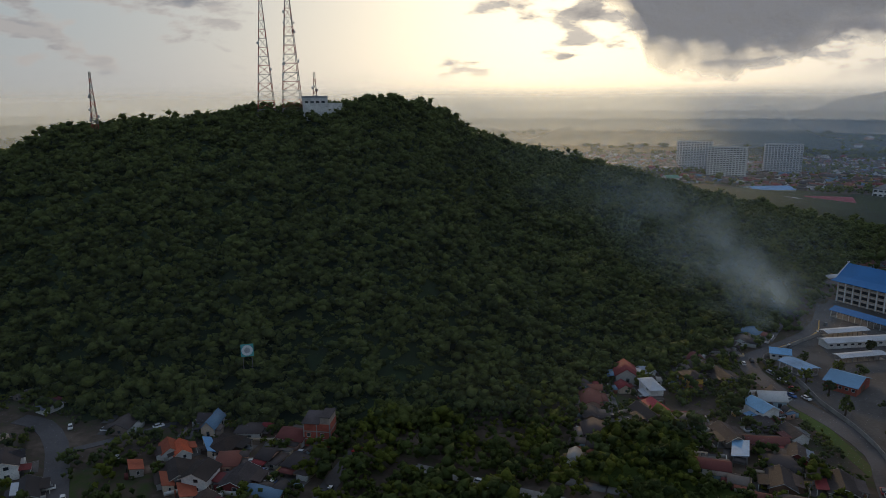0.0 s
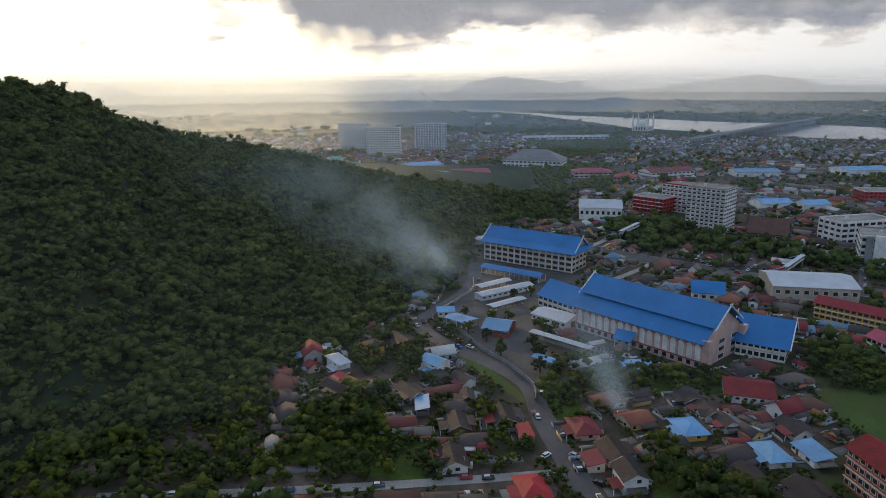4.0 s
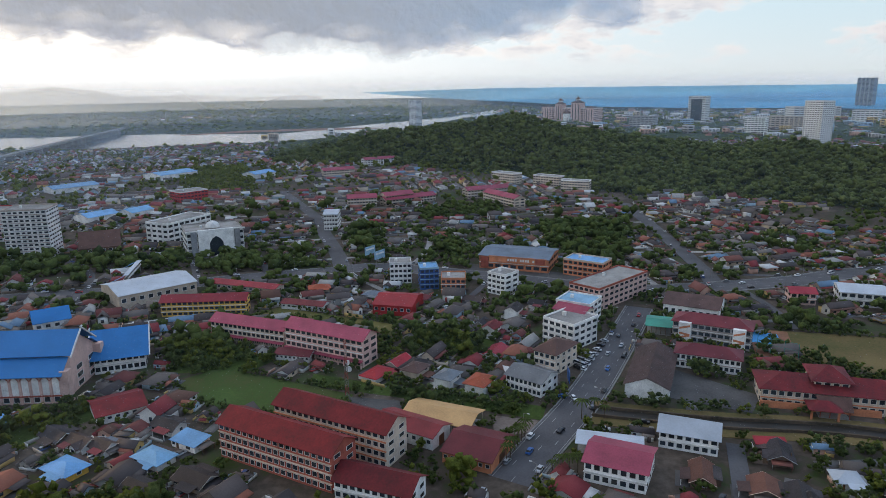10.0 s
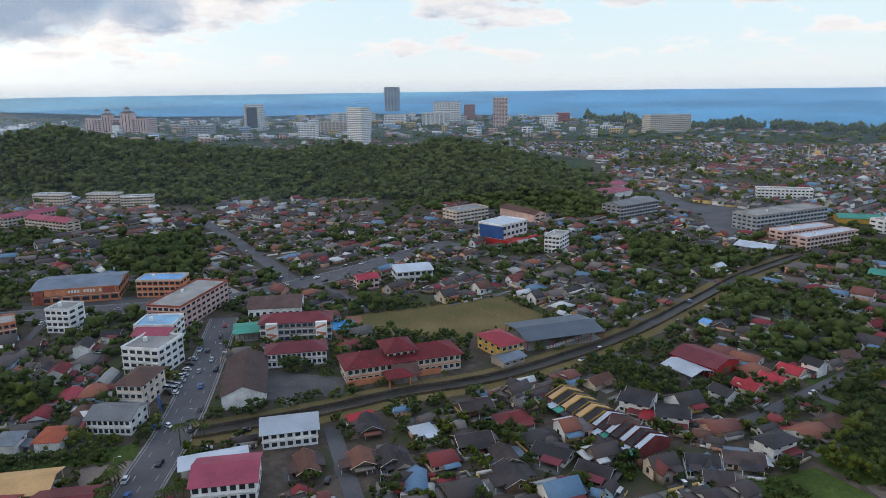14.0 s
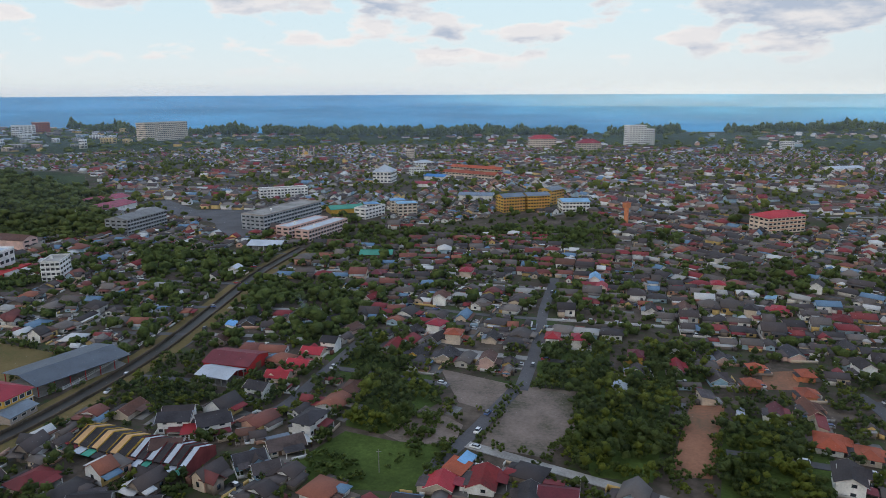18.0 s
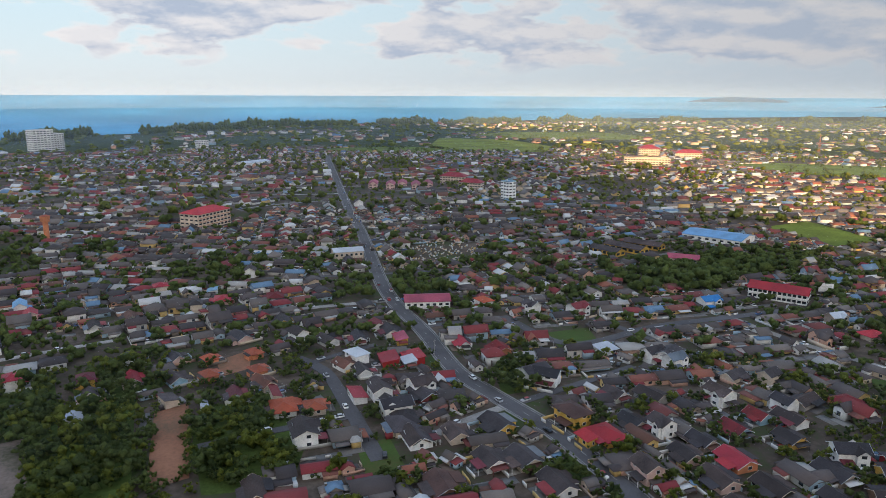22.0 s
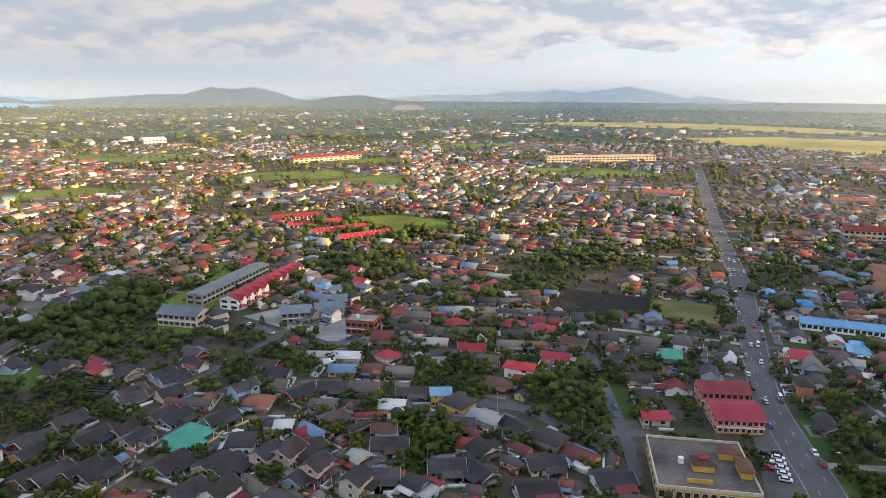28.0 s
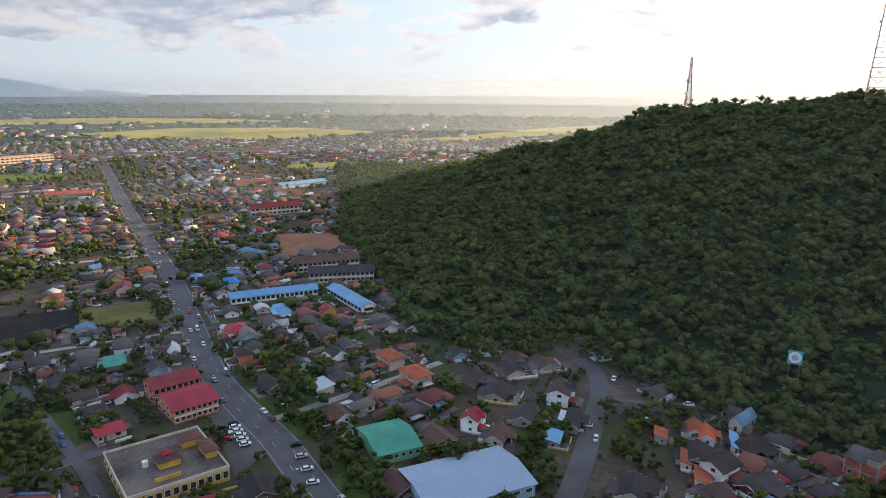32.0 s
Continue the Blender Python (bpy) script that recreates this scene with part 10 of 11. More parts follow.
# ---- trees: single ones near, joined woods farther off ----
near_trees, mid_trees = 0, []
for x, y in sorted(((float(GX[i, j]), float(GY[i, j])) for i in range(SIDE) for j in range(SIDE) if (wooded[i, j] or not taken[i, j]) and GR[i, j] < 1600),
                   key=lambda p: math.hypot(*p)):
    r = math.hypot(x, y)
    i, j = int((x + SPAN) / CELL), int((y + SPAN) / CELL)
    wood = wooded[i, j]
    if taken[i, j] and not wood:
        continue
    if wood and taken[i, j]:
        continue
    chance = 0.36 if wood else (0.12 + 0.36 * max(0.0, min(1.0, 0.3 + 1.6 * noise.noise((x * 0.018, y * 0.018, 4.4)))) if r < 620 else 0.05)
    if fill_rng.random() > chance:
        continue
    jx, jy = x + fill_rng.uniform(-1.4, 1.4), y + fill_rng.uniform(-1.4, 1.4)
    size = fill_rng.uniform(2.4, 7.4) if not wood else fill_rng.choice((4.5, 6.0, 7.5, 9.0, 12.5)) * fill_rng.uniform(0.8, 1.2)
    if r > 620:
        size = fill_rng.uniform(4.0, 9.0)
    if not wood and fill_rng.random() < 0.12:
        size *= 1.7
    if near_trees < NEAR_TREES and r < 420 and size > 4.2:
        near_trees += 1
        if not wood and fill_rng.random() < 0.10:
            palm(jx, jy, fill_rng.uniform(7, 11), fill_rng.uniform(0, 360))
        else:
            tree(jx, jy, size * fill_rng.uniform(0.85, 1.15), size, 1000 + near_trees)
    else:
        mid_trees.append((jx, jy, 0.2, fill_rng.uniform(0, 6.3), size / 2 * 1.15, size / 2 * 1.15, size * 0.62))
    mark_disc(x, y, max(2.2, size * (0.36 if wood else 0.42)) if r < 620 else size * 0.55)
shrubs = []
for pts in MEADOWS:
    xs, ys = [p[0] for p in pts], [p[1] for p in pts]
    for _ in range(int((max(xs) - min(xs)) * (max(ys) - min(ys)) / 15)):
        x, y = fill_rng.uniform(min(xs), max(xs)), fill_rng.uniform(min(ys), max(ys))
        if inside(x, y, pts) and noise.noise((x * 0.05, y * 0.05, 2.0)) > -0.02:
            s = fill_rng.choice((0.9, 1.4, 2.0, 2.8, 4.2))
            shrubs.append((x, y, 0.05, fill_rng.uniform(0, 6.3), s, s, s * 0.9))
for pts in PASTURES:
    xs, ys = [p[0] for p in pts], [p[1] for p in pts]
    for _ in range(int((max(xs) - min(xs)) * (max(ys) - min(ys)) / 330)):
        x, y = fill_rng.uniform(min(xs), max(xs)), fill_rng.uniform(min(ys), max(ys))
        if inside(x, y, pts) and noise.noise((x * 0.02, y * 0.02, 6.0)) > -0.05:
            s = fill_rng.choice((2.0, 3.0, 4.4))
            shrubs.append((x, y, 0.4, fill_rng.uniform(0, 6.3), s, s, s * 1.2))
for pts in HEDGED:
    for a, b in zip(pts, pts[1:] + pts[:1]):
        k = int(math.hypot(b[0] - a[0], b[1] - a[1]) / 3.4)
        for i in range(k):
            if fill_rng.random() < 0.75:
                s = fill_rng.uniform(1.2, 2.8)
                x, y = a[0] + (b[0] - a[0]) * i / k + fill_rng.gauss(0, 0.9), a[1] + (b[1] - a[1]) * i / k + fill_rng.gauss(0, 0.9)
                shrubs.append((x, y, 0.05, fill_rng.uniform(0, 6.3), s, s, s * 1.3))
strewn("shrubs", "scattered green shrubs and hedges on meadows and field edges", "shrubs", CROWN_MID, shrubs, LEAF[1])
close = [s for s in mid_trees if math.hypot(s[0], s[1]) < 340]
away = [s for s in mid_trees if math.hypot(s[0], s[1]) >= 340]
for leaf, words, share in ((LEAF[0], "many dark green garden trees between the houses", 0), (LEAF[1], "many bushy green garden trees between the houses", 1), (LEAF[2], "many fresh green garden trees between the houses", 2)):
    strewn("garden_trees", words, "trees", CROWN_MID, [s for i, s in enumerate(close) if i % 3 == share], leaf)
strewn("outer_trees", "green trees scattered through the farther quarters", "trees", CROWN_FAR, [s for s in away if math.hypot(s[0], s[1]) < 760], LEAF[1])
# lightest leaves used here in place of golden sun on the trees
strewn("far_town_trees", "bright trees among the far quarters, golden sunlight in their leaf colour", "trees", CROWN_LAST, [s for s in away if math.hypot(s[0], s[1]) >= 760], LEAF[2])

hill_spots = []
for table, step, size, stop in ((HILL_A, 6.0, 8.6, 40), (HILL_B, 8.6, 11.5, 40)):
    lo, hi = table[0, 0], table[-1, 0]
    spots = []
    for r in np.arange(190, 1360, step):
        db = math.degrees(step / r)
        for b in np.arange(lo, hi, db):
            foot, crest = np.interp(b, table[:, 0], table[:, 1]), np.interp(b, table[:, 0], table[:, 2])
            if r < foot - 6 or r > crest + (420 if 44 < b < 60 else stop):
                continue
            rr, bb = r + fill_rng.uniform(-2.4, 2.4), b + fill_rng.uniform(-0.45, 0.45) * db
            s = size * fill_rng.choice((0.75, 0.9, 1.05, 1.2, 1.4, 1.7)) * fill_rng.uniform(0.85, 1.15)
            x, y = polar(rr, bb)
            spots.append((x, y, lift(x, y) - 0.6, fill_rng.uniform(0, 6.3), s / 2 * 1.2, s / 2 * 1.2, s * fill_rng.uniform(0.42, 0.66)))
    hill_spots.append(spots)
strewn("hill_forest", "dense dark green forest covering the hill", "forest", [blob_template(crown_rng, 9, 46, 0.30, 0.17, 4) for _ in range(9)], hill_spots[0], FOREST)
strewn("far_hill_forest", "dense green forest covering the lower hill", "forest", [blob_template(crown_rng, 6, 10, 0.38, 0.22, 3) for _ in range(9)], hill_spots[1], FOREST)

outer = []
for _ in range(17000):
    r, b = math.sqrt(fill_rng.uniform(1560 ** 2, 4300 ** 2)), fill_rng.uniform(-180, 180)
    bb = b if b > 0 else b + 360
    x, y = polar(r, b)
    shore = np.interp(bb, [c[0] for c in COAST], [c[1] for c in COAST]) if 122 < bb < 283 else 9e9
    if r > shore - 12:
        continue
    if -84 < b < -24 and np.interp(b, [-84, -78, -74, -64, -51, -40, -31, -25], [2900, 2300, 1850, 1620, 1600, 1780, 2480, 2900]) < r < np.interp(b, [-84, -78, -74, -64, -51, -40, -31, -25], [3600, 2720, 2400, 2180, 2130, 2310, 2730, 3080]):
        continue
    if any(inside(x, y, a) for a in AREAS[:46]):
        continue
    s = fill_rng.uniform(7, 16)
    broad = fill_rng.uniform(0.8, 2.0)
    outer.append((x, y, float(far_rise(np.array(r))) - 0.5, fill_rng.uniform(0, 6.3), s * broad, s * broad * 0.6, s * 0.55))
shore_trees = []
for b in np.arange(124, 236, 0.055):
    shore = np.interp(b, [c[0] for c in COAST], [c[1] for c in COAST])
    if noise.noise((b * 0.35, 0.3, 0.0)) < -0.22:
        continue
    r = shore - fill_rng.uniform(10, 70)
    x, y = polar(r, b)
    s = fill_rng.uniform(15, 24) * (1.0 + 0.5 * noise.noise((b * 0.9, 4.3, 0.0)))
    shore_trees.append((x, y, float(far_rise(np.array(r))) - 0.5, fill_rng.uniform(0, 6.3), s * 0.48, s * 0.40, s * fill_rng.uniform(0.75, 1.05)))
strewn("shore_trees", "tall dark casuarina trees in clumps along the shore", "trees", [blob_template(crown_rng, 7, 4, 0.42, 0.3, 3) for _ in range(6)], shore_trees, LEAF[1])
# same light leaves, so distant belts look sunlit by colour
strewn("distant_trees", "distant belts of trees along fields, river and shore", "trees", [blob_template(crown_rng, 2, 1, 0.62, 0.4, 1) for _ in range(6)], outer, LEAF[2])


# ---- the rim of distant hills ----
# rim shapes glow by themselves, light and haze already mixed into each colour
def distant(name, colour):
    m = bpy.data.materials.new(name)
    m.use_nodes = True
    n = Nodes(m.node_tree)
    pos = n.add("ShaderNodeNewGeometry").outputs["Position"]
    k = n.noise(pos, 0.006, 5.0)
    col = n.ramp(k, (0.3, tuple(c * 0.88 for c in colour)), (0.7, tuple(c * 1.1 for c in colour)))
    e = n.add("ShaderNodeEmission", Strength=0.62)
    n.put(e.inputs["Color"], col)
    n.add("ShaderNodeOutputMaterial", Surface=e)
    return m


def ridge(name, r, material, rows, label):
    """A far range: rows of (bearing, degrees above the eye's level)."""
    rows = np.array(rows)
    g = Geo()
    b = np.arange(rows[0, 0], rows[-1, 0] + 0.01, 0.12)
    e = np.interp(b, rows[:, 0], rows[:, 1])
    for bb, ee in zip(b, e):
        x, y = polar(r, bb)
        wob = 0.05 * noise.noise((bb * 1.9, r * 0.01, 0)) + 0.03 * noise.noise((bb * 6, r * 0.01, 5))
        g.v += [(x, y, float(far_rise(np.array(r))) - 6), (x, y, EYE_Z + r * math.tan(radians(ee + wob * (ee > -0.3))))]
    g.f = [(2 * i, 2 * i + 2, 2 * i + 3, 2 * i + 1) for i in range(len(b) - 1)]
    return tagged(new(name, g.mesh(name, material)), label, "backdrop", kind="structure")


HILL_PALE = distant("far_hills_pale_glow", (0.74, 0.72, 0.66))
HILL_BLUE = distant("far_hills_blue_glow", (0.27, 0.33, 0.36))
HILL_DEEP = distant("far_hills_deep_glow", (0.05, 0.085, 0.115))
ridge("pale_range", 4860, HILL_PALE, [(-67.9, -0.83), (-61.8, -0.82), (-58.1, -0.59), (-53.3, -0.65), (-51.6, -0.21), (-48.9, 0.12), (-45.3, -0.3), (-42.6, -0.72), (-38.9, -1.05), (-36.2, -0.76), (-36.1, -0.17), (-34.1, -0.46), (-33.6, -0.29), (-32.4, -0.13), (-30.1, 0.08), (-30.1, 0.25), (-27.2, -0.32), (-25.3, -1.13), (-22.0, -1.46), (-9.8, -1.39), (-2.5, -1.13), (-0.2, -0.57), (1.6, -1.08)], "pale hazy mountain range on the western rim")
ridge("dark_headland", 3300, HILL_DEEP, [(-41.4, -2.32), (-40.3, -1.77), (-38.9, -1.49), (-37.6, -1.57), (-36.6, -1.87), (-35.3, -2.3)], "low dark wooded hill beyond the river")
HILL_ISLE = distant("island_blue_glow", (0.10, 0.17, 0.24))
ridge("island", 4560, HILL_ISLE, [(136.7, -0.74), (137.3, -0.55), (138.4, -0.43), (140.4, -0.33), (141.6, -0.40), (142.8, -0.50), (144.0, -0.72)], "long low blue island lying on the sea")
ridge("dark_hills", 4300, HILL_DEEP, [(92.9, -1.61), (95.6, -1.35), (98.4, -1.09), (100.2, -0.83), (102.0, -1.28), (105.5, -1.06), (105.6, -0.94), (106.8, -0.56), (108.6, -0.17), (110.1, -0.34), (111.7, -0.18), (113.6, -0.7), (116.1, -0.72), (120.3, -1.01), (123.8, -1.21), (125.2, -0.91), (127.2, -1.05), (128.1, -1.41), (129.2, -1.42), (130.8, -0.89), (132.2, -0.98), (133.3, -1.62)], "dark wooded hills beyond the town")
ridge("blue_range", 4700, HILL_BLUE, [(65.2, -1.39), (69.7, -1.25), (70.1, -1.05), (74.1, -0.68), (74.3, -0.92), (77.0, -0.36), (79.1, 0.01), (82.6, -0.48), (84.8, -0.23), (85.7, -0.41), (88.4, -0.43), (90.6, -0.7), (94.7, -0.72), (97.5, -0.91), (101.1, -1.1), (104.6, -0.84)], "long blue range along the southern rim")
HILL_GREEN = distant("near_hills_green_glow", (0.10, 0.135, 0.115))
QUARRY = distant("quarry_rock_glow", (0.34, 0.27, 0.22))
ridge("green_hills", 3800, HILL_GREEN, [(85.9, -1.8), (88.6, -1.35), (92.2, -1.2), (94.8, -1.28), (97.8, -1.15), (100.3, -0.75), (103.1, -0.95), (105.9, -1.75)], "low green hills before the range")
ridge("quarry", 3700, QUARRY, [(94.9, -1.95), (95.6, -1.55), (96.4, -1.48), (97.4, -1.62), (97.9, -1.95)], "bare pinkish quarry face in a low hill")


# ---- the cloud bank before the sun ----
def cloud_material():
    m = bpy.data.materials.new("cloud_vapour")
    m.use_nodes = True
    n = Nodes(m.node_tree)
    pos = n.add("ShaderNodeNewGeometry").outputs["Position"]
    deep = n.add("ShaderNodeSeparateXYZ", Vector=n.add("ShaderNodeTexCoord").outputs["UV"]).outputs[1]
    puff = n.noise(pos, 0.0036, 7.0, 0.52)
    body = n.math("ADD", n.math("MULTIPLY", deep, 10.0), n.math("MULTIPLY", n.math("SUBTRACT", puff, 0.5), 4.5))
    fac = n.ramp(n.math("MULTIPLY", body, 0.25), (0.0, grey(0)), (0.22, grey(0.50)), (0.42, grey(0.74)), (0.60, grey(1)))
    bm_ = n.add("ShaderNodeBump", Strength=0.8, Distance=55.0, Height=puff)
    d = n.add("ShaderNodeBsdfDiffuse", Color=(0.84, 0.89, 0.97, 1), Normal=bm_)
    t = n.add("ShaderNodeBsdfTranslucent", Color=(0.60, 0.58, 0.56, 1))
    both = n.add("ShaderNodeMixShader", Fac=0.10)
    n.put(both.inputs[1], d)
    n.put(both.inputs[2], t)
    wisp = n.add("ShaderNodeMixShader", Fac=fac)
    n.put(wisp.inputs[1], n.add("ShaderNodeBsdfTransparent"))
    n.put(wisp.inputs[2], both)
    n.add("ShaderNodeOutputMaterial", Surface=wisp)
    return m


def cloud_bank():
    """Evening cloud before the sun: its lower rim by bearing clockwise and degrees above the level; it thins out
    towards the rim. Carried on above the view to shade the town.
    """
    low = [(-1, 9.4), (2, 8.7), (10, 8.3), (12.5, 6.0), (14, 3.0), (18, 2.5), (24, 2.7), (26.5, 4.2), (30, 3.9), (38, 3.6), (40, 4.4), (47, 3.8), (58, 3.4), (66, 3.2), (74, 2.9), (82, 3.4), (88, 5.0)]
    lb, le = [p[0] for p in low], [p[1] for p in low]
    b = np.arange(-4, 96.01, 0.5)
    # heights above about 8 degrees are out of view, added to block the sun
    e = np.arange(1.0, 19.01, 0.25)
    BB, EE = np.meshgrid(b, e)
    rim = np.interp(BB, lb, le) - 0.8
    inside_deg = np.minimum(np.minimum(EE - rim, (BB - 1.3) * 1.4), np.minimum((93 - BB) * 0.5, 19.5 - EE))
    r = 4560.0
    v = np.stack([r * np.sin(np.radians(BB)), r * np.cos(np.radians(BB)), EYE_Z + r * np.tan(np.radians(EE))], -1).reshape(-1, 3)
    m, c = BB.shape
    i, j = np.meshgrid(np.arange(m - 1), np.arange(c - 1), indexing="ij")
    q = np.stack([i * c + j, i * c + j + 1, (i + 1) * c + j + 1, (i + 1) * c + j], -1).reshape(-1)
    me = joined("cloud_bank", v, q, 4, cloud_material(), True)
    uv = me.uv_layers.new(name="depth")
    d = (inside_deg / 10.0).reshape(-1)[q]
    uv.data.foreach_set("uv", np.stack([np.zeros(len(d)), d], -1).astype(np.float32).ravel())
    tagged(new("cloud_bank", me), "grey evening cloud bank, its unseen upper part added to shade the town", "cloud", kind="structure")


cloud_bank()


# ---- thin evening haze ----
def haze_material(density):
    m = bpy.data.materials.new("evening_haze")
    m.use_nodes = True
    n = Nodes(m.node_tree)
    pos = n.add("ShaderNodeNewGeometry").outputs["Position"]
    z = n.add("ShaderNodeSeparateXYZ", Vector=pos).outputs[2]
    drift = n.noise(pos, 0.0012, 3.0)
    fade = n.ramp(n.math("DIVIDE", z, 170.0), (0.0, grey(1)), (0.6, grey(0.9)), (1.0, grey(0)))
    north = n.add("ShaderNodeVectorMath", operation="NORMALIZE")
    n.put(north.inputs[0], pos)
    # denser towards the sun, so the veil stands in for its glow
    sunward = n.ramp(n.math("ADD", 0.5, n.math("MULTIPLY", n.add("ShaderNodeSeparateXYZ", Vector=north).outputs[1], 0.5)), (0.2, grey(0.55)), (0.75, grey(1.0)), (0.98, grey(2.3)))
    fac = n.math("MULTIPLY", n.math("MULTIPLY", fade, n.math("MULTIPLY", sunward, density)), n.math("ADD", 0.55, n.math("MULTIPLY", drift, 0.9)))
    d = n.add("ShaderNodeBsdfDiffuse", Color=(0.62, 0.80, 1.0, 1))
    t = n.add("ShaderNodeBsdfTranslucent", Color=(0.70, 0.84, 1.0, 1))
    both = n.add("ShaderNodeMixShader", Fac=0.5)
    n.put(both.inputs[1], d)
    n.put(both.inputs[2], t)
    clear = n.add("ShaderNodeBsdfTransparent")
    mixed = n.add("ShaderNodeMixShader", Fac=fac)
    n.put(mixed.inputs[1], clear)
    n.put(mixed.inputs[2], both)
    n.add("ShaderNodeOutputMaterial", Surface=mixed)
    return m


# see-through shells added one behind another to imitate haze with distance
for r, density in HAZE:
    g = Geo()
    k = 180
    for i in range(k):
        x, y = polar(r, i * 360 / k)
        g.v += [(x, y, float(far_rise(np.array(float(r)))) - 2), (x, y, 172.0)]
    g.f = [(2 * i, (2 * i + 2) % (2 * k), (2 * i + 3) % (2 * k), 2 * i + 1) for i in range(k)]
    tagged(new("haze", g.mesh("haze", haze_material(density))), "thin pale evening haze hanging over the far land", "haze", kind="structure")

# ---- traffic ----
traffic = random.Random(21)
PAINT_ODDS = {"white": 34, "silver": 26, "black": 18, "red": 9, "blue": 9}


def drive(line, width, lanes, gap, start=0.0, stop=1e9, chance=0.6, van_share=0.15):
    """Cars on a road, keeping left, in lanes either side of its middle."""
    run, due = 0.0, start
    for i in range(len(line) - 1):
        d = line[i + 1] - line[i]
        if d.length < 0.01:
            continue
        run += d.length
        if run < due or run > stop:
            continue
        due += gap
        u = d.normalized()
        turn = math.degrees(math.atan2(u.y, u.x))
        for side in (-1, 1):
            if traffic.random() < chance:
                k = traffic.randrange(max(1, lanes // 2)) + 0.5
                off = side * width / 2 * k / max(1, lanes // 2)
                p = line[i] + Vector((-u.y, u.x)) * off + u * traffic.uniform(-3, 3)
                car(pick(traffic, PAINT_ODDS), p.x, p.y, turn + (0 if side > 0 else 180) + traffic.gauss(0, 2), traffic.random() < van_share)


drive(*ROADS[0], 4, 16, 10, chance=0.36)
drive(*ROADS[1], 4, 34, 200, 1100, chance=0.30)
drive(*ROADS[4], 2, 30, 900, 2600, chance=0.36)
drive(*ROADS[5], 4, 13, 500, 1400, chance=0.36)
drive(*ROADS[6], 2, 38, 100, chance=0.3)


def parked(a, b, count, turn_off, share=0.0):
    """A row of parked cars from a to b."""
    a, b = Vector(a), Vector(b)
    d = b - a
    turn = math.degrees(math.atan2(d.y, d.x))
    for i in range(count):
        if traffic.random() < 0.85:
            p = a + d * ((i + 0.5) / count)
            car(pick(traffic, PAINT_ODDS), p.x, p.y, turn + turn_off + traffic.gauss(0, 4), traffic.random() < share)


parked((299.2, 6.8), (313.3, -1.0), 4, 80, 1.0)
parked((293.8, 5.6), (306.2, -1.8), 4, 80, 1.0)
parked((285.1, 5.0), (334.2, -8.0), 8, 70)
parked((-228.2, 103.2), (-207.2, 98.6), 6, 80)
parked((-227.9, 99.2), (-209.6, 94.1), 4, 80)
parked((-200.9, 113.6), (-168.5, 102.3), 4, 90)
parked((138.3, 307.8), (142.6, 271.0), 4, 10)
parked((203.4, -38.9), (200.7, -44.1), 3, 90)
parked((181.1, -191.7), (167.9, -197.2), 3, 0)
parked((-155.7, 246.4), (-149.7, 234.2), 2, 0)
parked((-162.8, -272.3), (-169.6, -265.2), 3, 90)
for spot in ((-124.4, 220.8), (-39.8, 227.9), (239.8, -6.8), (248.0, -21.3), (120.4, 177.2), (126.3, 155.8), (129.0, 172.7), (-45.9, -216.8), (263.6, 5.2), (264.4, 10.1)):
    car(pick(traffic, PAINT_ODDS), spot[0], spot[1], traffic.uniform(0, 360))


# ---- poles, lamps, signs ----
LAMP_POLE = Geo().tube(0, 0, 0, 9, 0.11, 0.07, 6).mesh("pole", STEEL)
LAMP_ARM = Geo().beam((0, 0, 8.9), (1.8, 0, 9.4), 0.1).mesh("arm", STEEL)
LAMP_HEAD = Geo().box(1.5, -0.18, 9.3, 2.4, 0.18, 9.48).mesh("lamp_head", TRIM)


def street_lamp(x, y, turn):
    ob = thing("street_lamp", x, y, 0.0, turn, "slim grey street lamp beside the road", "street lamp", "street lamps")
    part("pole", LAMP_POLE, None, ob)
    part("arm", LAMP_ARM, None, ob)
    part("lamp_head", LAMP_HEAD, None, ob)


def lamps(line, width, gap, start, stop):
    run, due, side = 0.0, start, 1
    for i in range(len(line) - 1):
        d = line[i + 1] - line[i]
        run += d.length
        if run < due or run > stop or d.length < 0.01:
            continue
        due += gap
        side = -side
        u = d.normalized()
        p = line[i] + Vector((-u.y, u.x)) * side * (width / 2 + 1.2)
        street_lamp(p.x, p.y, math.degrees(math.atan2(u.y, u.x)) - 90 * side)


lamps(*ROADS[1], 36, 150, 1200)
lamps(*ROADS[0], 34, 0, 500)
lamps(*ROADS[4], 44, 1300, 2600)
lamps(*ROADS[5], 44, 700, 1500)


def wire_pole(x, y, height, turn):
    ob = thing("utility_pole", x, y, 0, turn, "thin concrete utility pole with cross arm", "utility pole", "utility poles")
    part("pole", Geo().tube(0, 0, 0, height, 0.14, 0.1, 6), CONCRETE, ob)
    part("cross_arm", Geo().box(-0.9, -0.06, height - 0.9, 0.9, 0.06, height - 0.75), STEEL, ob)


for spot in ((118.1, -174.7), (-38.9, -223.2), (-89.3, -302.8), (-208.5, -17.9), (-240.0, 37.4), (-217.6, -45.8), (-148.2, 184.8), (105.6, 196.8), (278.9, 12.0), (-251.6, 5.9)):
    wire_pole(spot[0], spot[1], 8.5, 30)
for spot, h, f in (((244.9, 94.9), 26, 1.6), ((-474.1, -82.9), 32, 2.4), ((-643.6, -296.6), 34, 2.4), ((-1178.9, -1161.4), 40, 4), ((-641.1, -298.4), 32, 2.4), ((57.5, -831.1), 24, 2)):
    lattice("lattice_mast", "slim grey lattice mast standing among houses", spot[0], spot[1], 0, h, f, 0.8, 8, 2, int(h))


